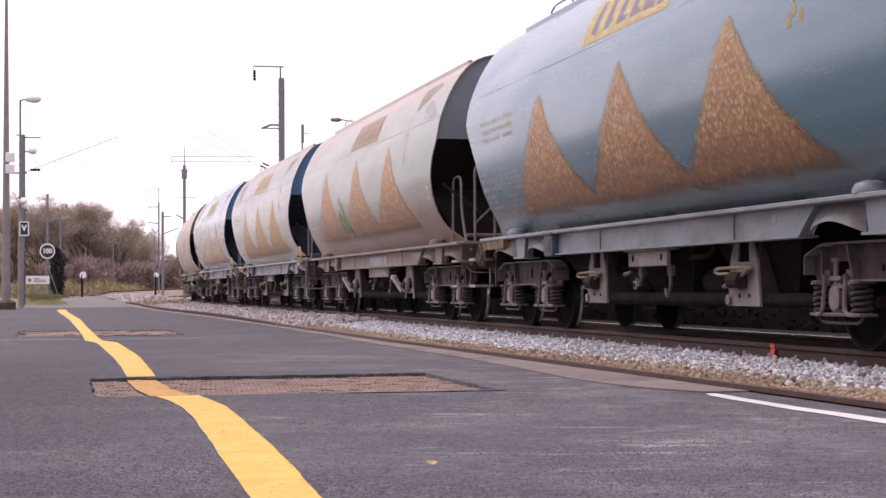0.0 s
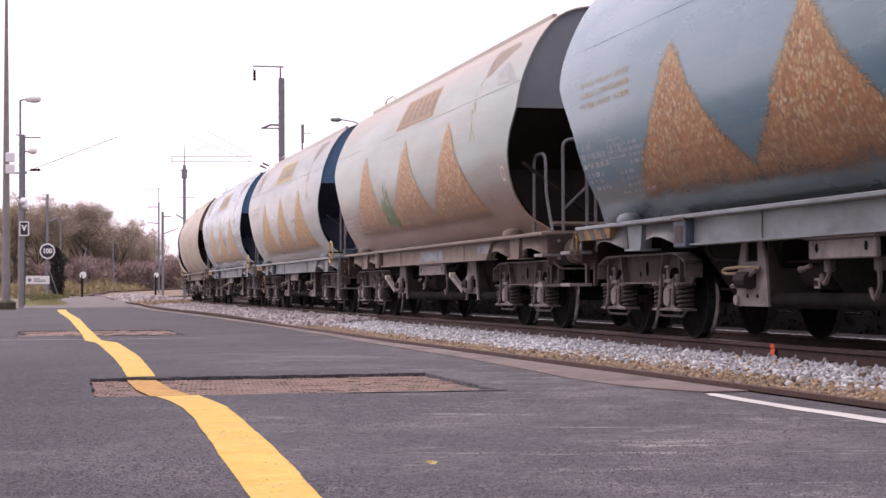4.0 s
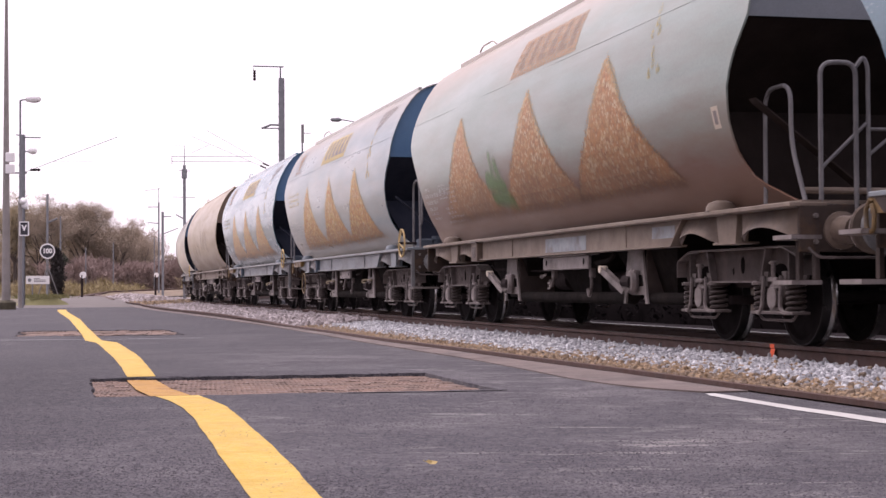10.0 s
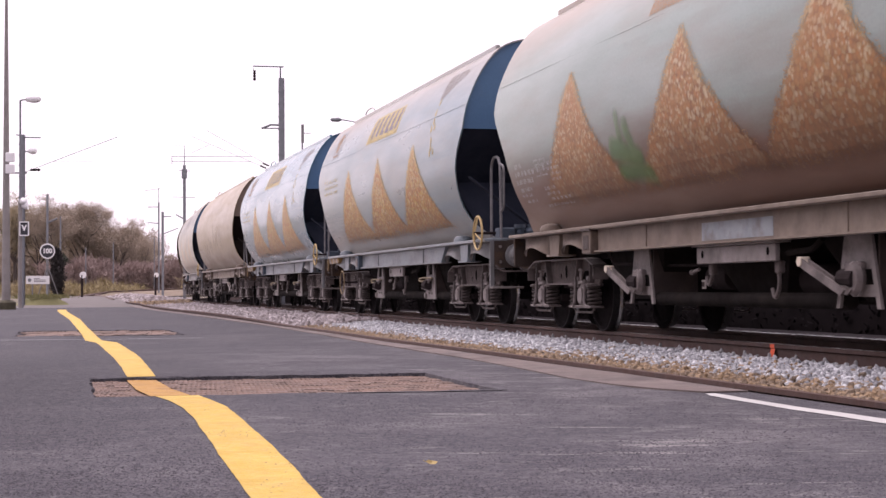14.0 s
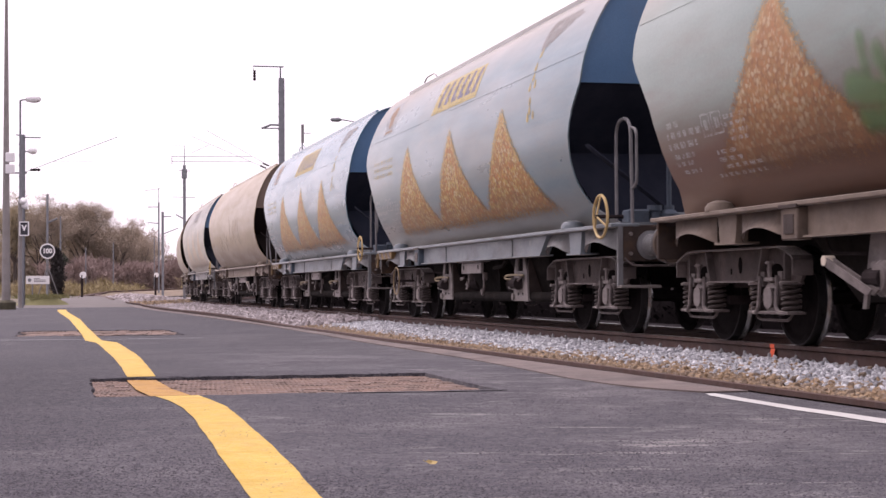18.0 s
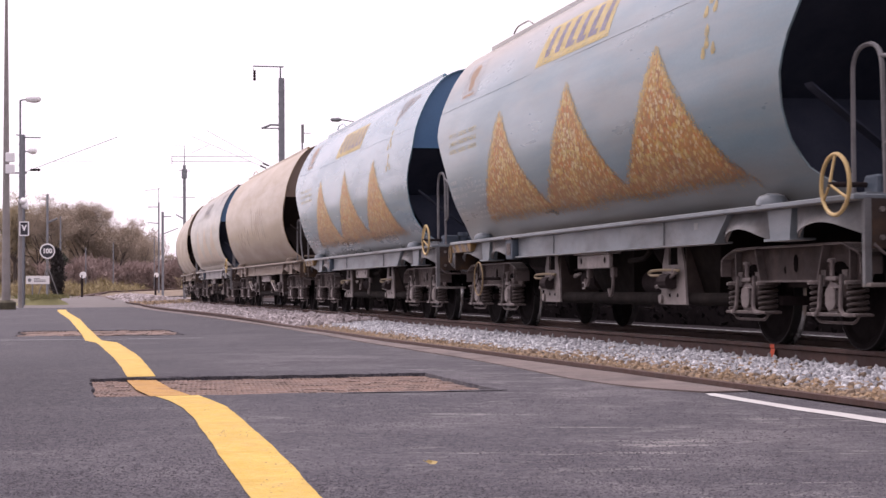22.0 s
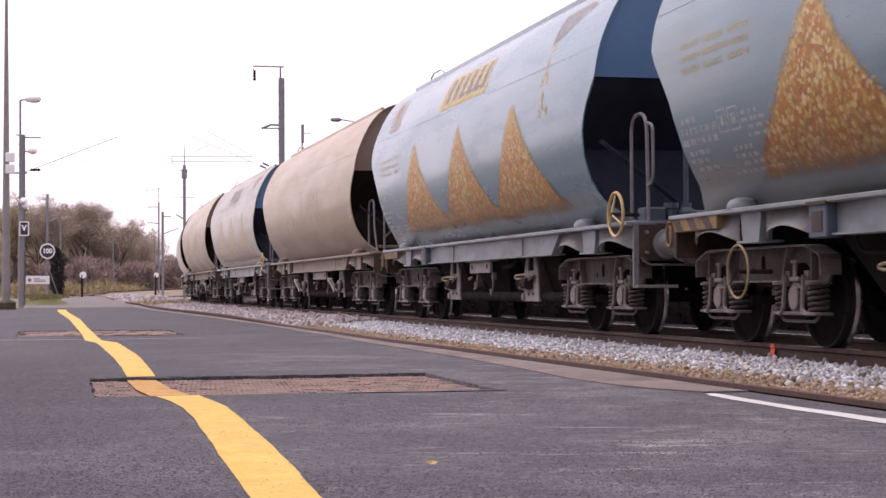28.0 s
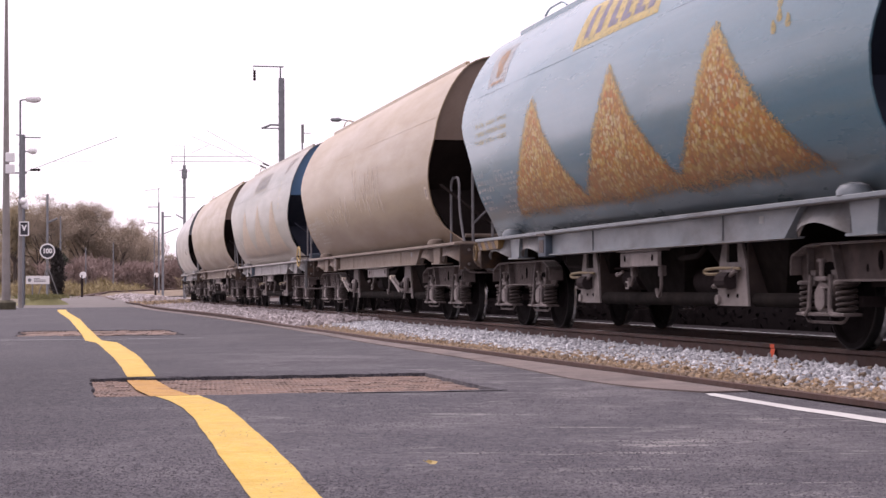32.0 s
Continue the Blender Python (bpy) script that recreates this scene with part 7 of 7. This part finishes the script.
def far_ballast(seed, count):
    rng = np.random.default_rng(seed)
    ex, ey = [p[0] for p in FAR_EDGE], [p[1] for p in FAR_EDGE]
    b = Build(M["ballast_pink"])
    for i in range(count):
        y = rng.uniform(105, 182)
        off = rng.uniform(0.3, 7.5)
        x = float(np.interp(y, ey, ex)) + off
        z = -0.28 + 0.35 * math.exp(-((off - 3.0) / 1.8) ** 2) * min(1, (y - 100) / 30) + 0.1 * noise.noise((x * 0.5, y * 0.2, 3))
        q, _ = np.linalg.qr(rng.normal(size=(3, 3)))
        v = (ICO_V * rng.uniform(0.7, 1.2, (12, 1)) * rng.uniform(0.08, 0.17)) @ q + [x, y, z]
        b.v += [tuple(r) for r in v.tolist()]
        b.f += [tuple(int(k) + 12 * i for k in f) for f in ICO_F]
        b.idx += [0] * 20
    me = mesh_from("far_ballast", b.v, b.f, b.mats)
    return tagged(new("far_ballast", me), "pinkish ballast heaped between the far tracks", "ballast", kind="stuff")


far_ballast(71, 1500)
structure("far_bed", mesh_from("far_bed", [(float(np.interp(y, [p[1] for p in FAR_EDGE], [p[0] for p in FAR_EDGE])) + k, y, -0.3 + (0.28 * math.exp(-((k - 3.0) / 1.8) ** 2) * min(1, max(0, y - 100) / 30))) for y in [100 + 4 * i for i in range(22)] for k in (0, 1.5, 3, 4.5, 6, 8)],
          [(i * 6 + j, i * 6 + j + 1, i * 6 + j + 7, i * 6 + j + 6) for i in range(21) for j in range(5)], M["ballast_rusty"], True), "brown bed under the far ballast")

mound_v, mound_f = [(-22.1, 91, 0.3)], []
for r in range(1, 9):
    for k in range(28):
        a = 2 * math.pi * k / 28
        rr = r * 0.17 * (1 + 0.25 * noise.noise((math.cos(a) * 2, math.sin(a) * 2, 5)))
        mound_v.append((-22.1 + rr * 1.1 * math.cos(a), 91 + rr * 1.6 * math.sin(a), 0.3 - 0.01 * r * r + 0.05 * noise.noise((a * 3, r, 2))))
mound_f = [(0, 1 + k, 1 + (k + 1) % 28) for k in range(28)]
mound_f += [(1 + (r - 1) * 28 + k, 1 + r * 28 + k, 1 + r * 28 + (k + 1) % 28, 1 + (r - 1) * 28 + (k + 1) % 28) for r in range(1, 8) for k in range(28)]
structure("grass_mound", mesh_from("grass_mound", mound_v, mound_f, M["grass"], True), "small grassy mound at the platform's end")


def slivers(name, centres, length, width, up, mat, label, category, seed, parent=None):
    """Many thin leaves or twigs about the given places."""
    rng = np.random.default_rng(seed)
    c = np.asarray(centres, float)
    n = len(c)
    d = rng.normal(size=(n, 3))
    d[:, 2] = d[:, 2] * (1 - up) + up * (1.2 + rng.random(n))
    d /= np.linalg.norm(d, axis=1)[:, None]
    s = np.cross(d, rng.normal(size=(n, 3)))
    s /= np.linalg.norm(s, axis=1)[:, None]
    L_ = length * rng.uniform(0.5, 1.3, (n, 1))
    W_ = width * rng.uniform(0.6, 1.4, (n, 1))
    v = np.stack([c - s * W_ / 2, c + s * W_ / 2, c + d * L_ * 0.7 + s * W_ / 2.4, c + d * L_], axis=1)
    f = np.arange(4 * n).reshape(n, 4)
    me = bpy.data.meshes.new(name)
    me.from_pydata(v.reshape(-1, 3).tolist(), [], f.tolist())
    me.materials.append(mat)
    ob = new(name, me)
    if parent is not None:
        ob.parent = parent
        return ob
    return tagged(ob, label, category, kind="stuff")


def tree(x, y, z, height, rad, seed, mat, label, twigs=5200, bole=0.3, lean=0.0, spread=0.95):
    rng = random.Random(seed)
    ob = thing("tree", Matrix.Translation((x, y, z)), label, "tree", "bare trees at the edge of the wood")
    b, tips = Build(M["bark"], True), []

    def limb(p, d, length, r, depth):
        pts, q = [p], p.copy()
        for k in range(4):
            d = (d + Vector((rng.uniform(-1, 1), rng.uniform(-1, 1), rng.uniform(-0.5, 0.8))) * 0.22).normalized()
            q = q + d * length / 4
            pts.append(q.copy())
        if depth <= 3:
            b.tube(pts, r, r1=r * 0.45, n=6 if depth < 2 else 4)
        tips.extend(pts[2:] if depth >= 2 else [])
        if depth < 4:
            for k in range(3 if depth < 3 else 2):
                i = rng.choice((2, 3, 4, 4))
                nd = (d * 0.6 + Vector((rng.uniform(-1, 1), rng.uniform(-1, 1), rng.uniform(-0.35, 0.75))) * (0.95 * spread)).normalized()
                limb(pts[i], nd, length * rng.uniform(0.6, 0.85), r * 0.5, depth + 1)

    base = Vector((0, 0, 0))
    top = Vector((lean * height * bole, 0, height * bole))
    b.tube([base, (base + top) / 2 + Vector((0.1, 0, 0)), top], 0.028 * height, r1=0.02 * height, n=8)
    for k in range(4):
        a = k * 1.57 + rng.uniform(-0.5, 0.5)
        limb(top, Vector((math.cos(a) * spread, math.sin(a) * spread, rng.uniform(0.5, 1.1))).normalized(), height * 0.3, 0.014 * height, 1)
    t = np.array([p[:] for p in tips])
    wide, hi = np.percentile(np.hypot(t[:, 0], t[:, 1]), 88), t[:, 2].max()
    kx, kz = rad / wide, height * 0.97 / hi
    b.v = [(q[0] * kx, q[1] * kx, q[2] * kz) for q in b.v]
    part("trunk", b, ob)
    t *= [kx, kx, kz]
    rs = np.random.default_rng(seed)
    c = t[rs.integers(0, len(t), twigs)] + rs.normal(0, 0.032 * height, (twigs, 3)) * [1, 1, 0.7]
    c = c[c[:, 2] > 0.4]
    slivers("crown", c, 0.055 * height, 0.0034 * height, 0.25, mat, "", "", seed, ob)
    return ob


WOOD = [(-45.0, 206, 0.1, 11.6, 3.6, 3, "twigs", 15000), (-47.0, 214, 0.1, 11.2, 3.2, 4, "twigs", 9000), (-50.6, 206, 0.2, 11.2, 3.1, 5, "twigs_olive", 8500), (-54.6, 210, 0.2, 11.4, 3.2, 6, "twigs_olive", 9000),
        (-43.2, 211, 0.2, 10.2, 2.4, 7, "twigs", 7000), (-40.2, 205, 0.3, 9.2, 2.3, 8, "twigs", 7500), (-37.8, 209, 0.3, 6.9, 2.2, 9, "twigs", 6500), (-35.8, 212, 0.4, 4.9, 1.8, 10, "twigs", 4800), (-33.4, 216, 0.4, 3.0, 1.4, 13, "twigs", 2400),
        (-48.6, 222, 0.2, 10.8, 3.2, 12, "twigs_olive", 8000), (-41.8, 219, 0.2, 9.8, 3.0, 15, "twigs", 9000), (-39.0, 216, 0.2, 8.0, 2.6, 16, "twigs", 8000), (-36.6, 220, 0.3, 5.8, 2.2, 17, "twigs", 6000), (-47.6, 201, 0.1, 12.2, 3.0, 18, "twigs", 11000), (-52.6, 203, 0.1, 12.6, 2.4, 19, "twigs_olive", 6000), (-60.0, 212, 0.1, 10.6, 3.4, 14, "twigs_olive", 8000)]
for x, y, z, h, rd, sd, mt, tw in WOOD:
    tree(x, y, z, h, rd, sd, M[mt], "leafless brown tree with a dense twiggy crown" if tw > 5000 else "leafless brown tree with a thin open crown", twigs=tw)


def thicket(name, x0, x1, y0, y1, h, count, mat, label, seed, length=0.7, width=0.06, up=0.6, top=1.0):
    rng = np.random.default_rng(seed)
    x, y = rng.uniform(x0, x1, count), rng.uniform(y0, y1, count)
    hh = h * (0.65 + 0.5 * np.array([noise.noise((a * 0.35, bb * 0.2, seed)) for a, bb in zip(x, y)]))
    z = rng.random(count) ** 0.8 * hh * top + np.array([land_height(a, bb) for a, bb in zip(x, y)])
    return slivers(name, np.stack([x, y, z], 1), length, width, up, mat, label, "thicket", seed)


thicket("bramble_thicket", -47, -29, 190, 206, 4.8, 46000, M["bramble"], "tangled reddish-brown bramble thicket below the trees", 21, 0.9, 0.09)
thicket("dry_undergrowth", -60, -34, 178, 192, 2.0, 9000, M["hedge_dry"], "dry yellowish undergrowth at the foot of the wood", 22, 0.6, 0.06)
thicket("scrub", -30, -8, 185, 205, 2.7, 9000, M["hedge_dry"], "low olive-brown scrub beside the line", 23, 0.7, 0.07)
thicket("young_growth", -50, -39.5, 216, 230, 9.6, 36000, M["twigs"], "thin leafless young growth between the trees", 26, 0.9, 0.05)
thicket("ivy_growth", -46.0, -43.6, 198, 203, 6.4, 4200, M["ivy"], "dark ivy climbing the trunks", 24, 0.4, 0.3, 0.1)
thicket("wood_depth", -66, -50, 226, 244, 8.0, 22000, M["twigs"], "brown depths of the leafless wood", 25, 1.3, 0.13)

rs = np.random.default_rng(31)
k = rs.random(4200)
cyp = np.stack([rs.normal(0, 1, 4200) * 0.21 * np.sin(np.pi * (0.08 + 0.9 * k)) ** 0.7, rs.normal(0, 1, 4200) * 0.21 * np.sin(np.pi * (0.08 + 0.9 * k)) ** 0.7, k * 3.3 + 0.05], 1)
shrub = thing("columnar_shrub", Matrix.Translation((-25.75, 110, -0.1)), "narrow dark evergreen shrub by the platform's end", "shrub")
part("stem", Build(M["bark"], True).tube([(0, 0, 0), (0, 0, 2.8)], 0.06, r1=0.02, n=6), shrub)
slivers("foliage", cyp, 0.22, 0.1, 0.5, M["shrub_dark"], "", "", 32, shrub)

rs = np.random.default_rng(41)
n = 2600
gx, gy = rs.normal(-22.1, 0.6, n), rs.normal(90.6, 0.8, n)
slivers("grass_tufts", np.stack([gx, gy, np.full(n, 0.12)], 1), 0.25, 0.03, 0.85, M["grass"], "green grass tufts at the platform's end", "grass", 42)

# added near-black hedge: a backdrop for the darkness seen under the wagons
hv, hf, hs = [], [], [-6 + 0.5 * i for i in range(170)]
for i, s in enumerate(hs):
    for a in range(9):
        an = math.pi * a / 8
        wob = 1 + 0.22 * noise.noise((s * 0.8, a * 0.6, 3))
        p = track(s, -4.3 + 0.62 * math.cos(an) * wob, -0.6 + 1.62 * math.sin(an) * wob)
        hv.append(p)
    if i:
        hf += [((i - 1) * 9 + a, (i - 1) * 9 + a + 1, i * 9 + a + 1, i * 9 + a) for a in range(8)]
tagged(new("hedge_core", mesh_from("hedge_core", hv, hf, M["hedge_core"], True)), "near-black core of an added hedge that darkens the view under the wagons", "hedge", kind="stuff")
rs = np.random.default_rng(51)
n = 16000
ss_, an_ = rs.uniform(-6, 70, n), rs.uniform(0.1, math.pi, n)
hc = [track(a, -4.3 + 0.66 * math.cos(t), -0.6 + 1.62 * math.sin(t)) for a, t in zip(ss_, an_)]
slivers("hedge_leaves", [p[:] for p in hc], 0.1, 0.06, 0.3, M["backdrop_dark"], "near-black leaves of the added hedge beyond the train", "hedge", 52)

# a dry leaf on the asphalt
lf = thing("fallen_leaf", Matrix.Translation((-0.059, 7.524, PLAT + 0.012)) @ pose(0, 0, 0, 18, 10, 30), "small curled yellow leaf lying on the asphalt", "leaf")
part("blade", Build(M["dry_leaf"], True).add([(-0.03, 0, 0.004), (-0.012, -0.014, 0.0), (0.014, -0.012, 0.002), (0.032, 0, 0.012), (0.012, 0.014, 0.008), (-0.014, 0.012, 0.01), (0, 0, -0.002),
                                             (-0.03, 0, 0.0055), (-0.012, -0.014, 0.0015), (0.014, -0.012, 0.0035), (0.032, 0, 0.0135), (0.012, 0.014, 0.0095), (-0.014, 0.012, 0.0115), (0, 0, -0.0005)],
                                            [(6, k, (k + 1) % 6) for k in range(6)] + [(13, 7 + (k + 1) % 6, 7 + k) for k in range(6)] + [(k, 7 + k, 7 + (k + 1) % 6, (k + 1) % 6) for k in range(6)]), lf)
part("stalk", Build(M["dry_leaf"], True).tube([(-0.03, 0, 0.004), (-0.045, 0.004, 0.008)], 0.0012, n=5), lf)


motions()
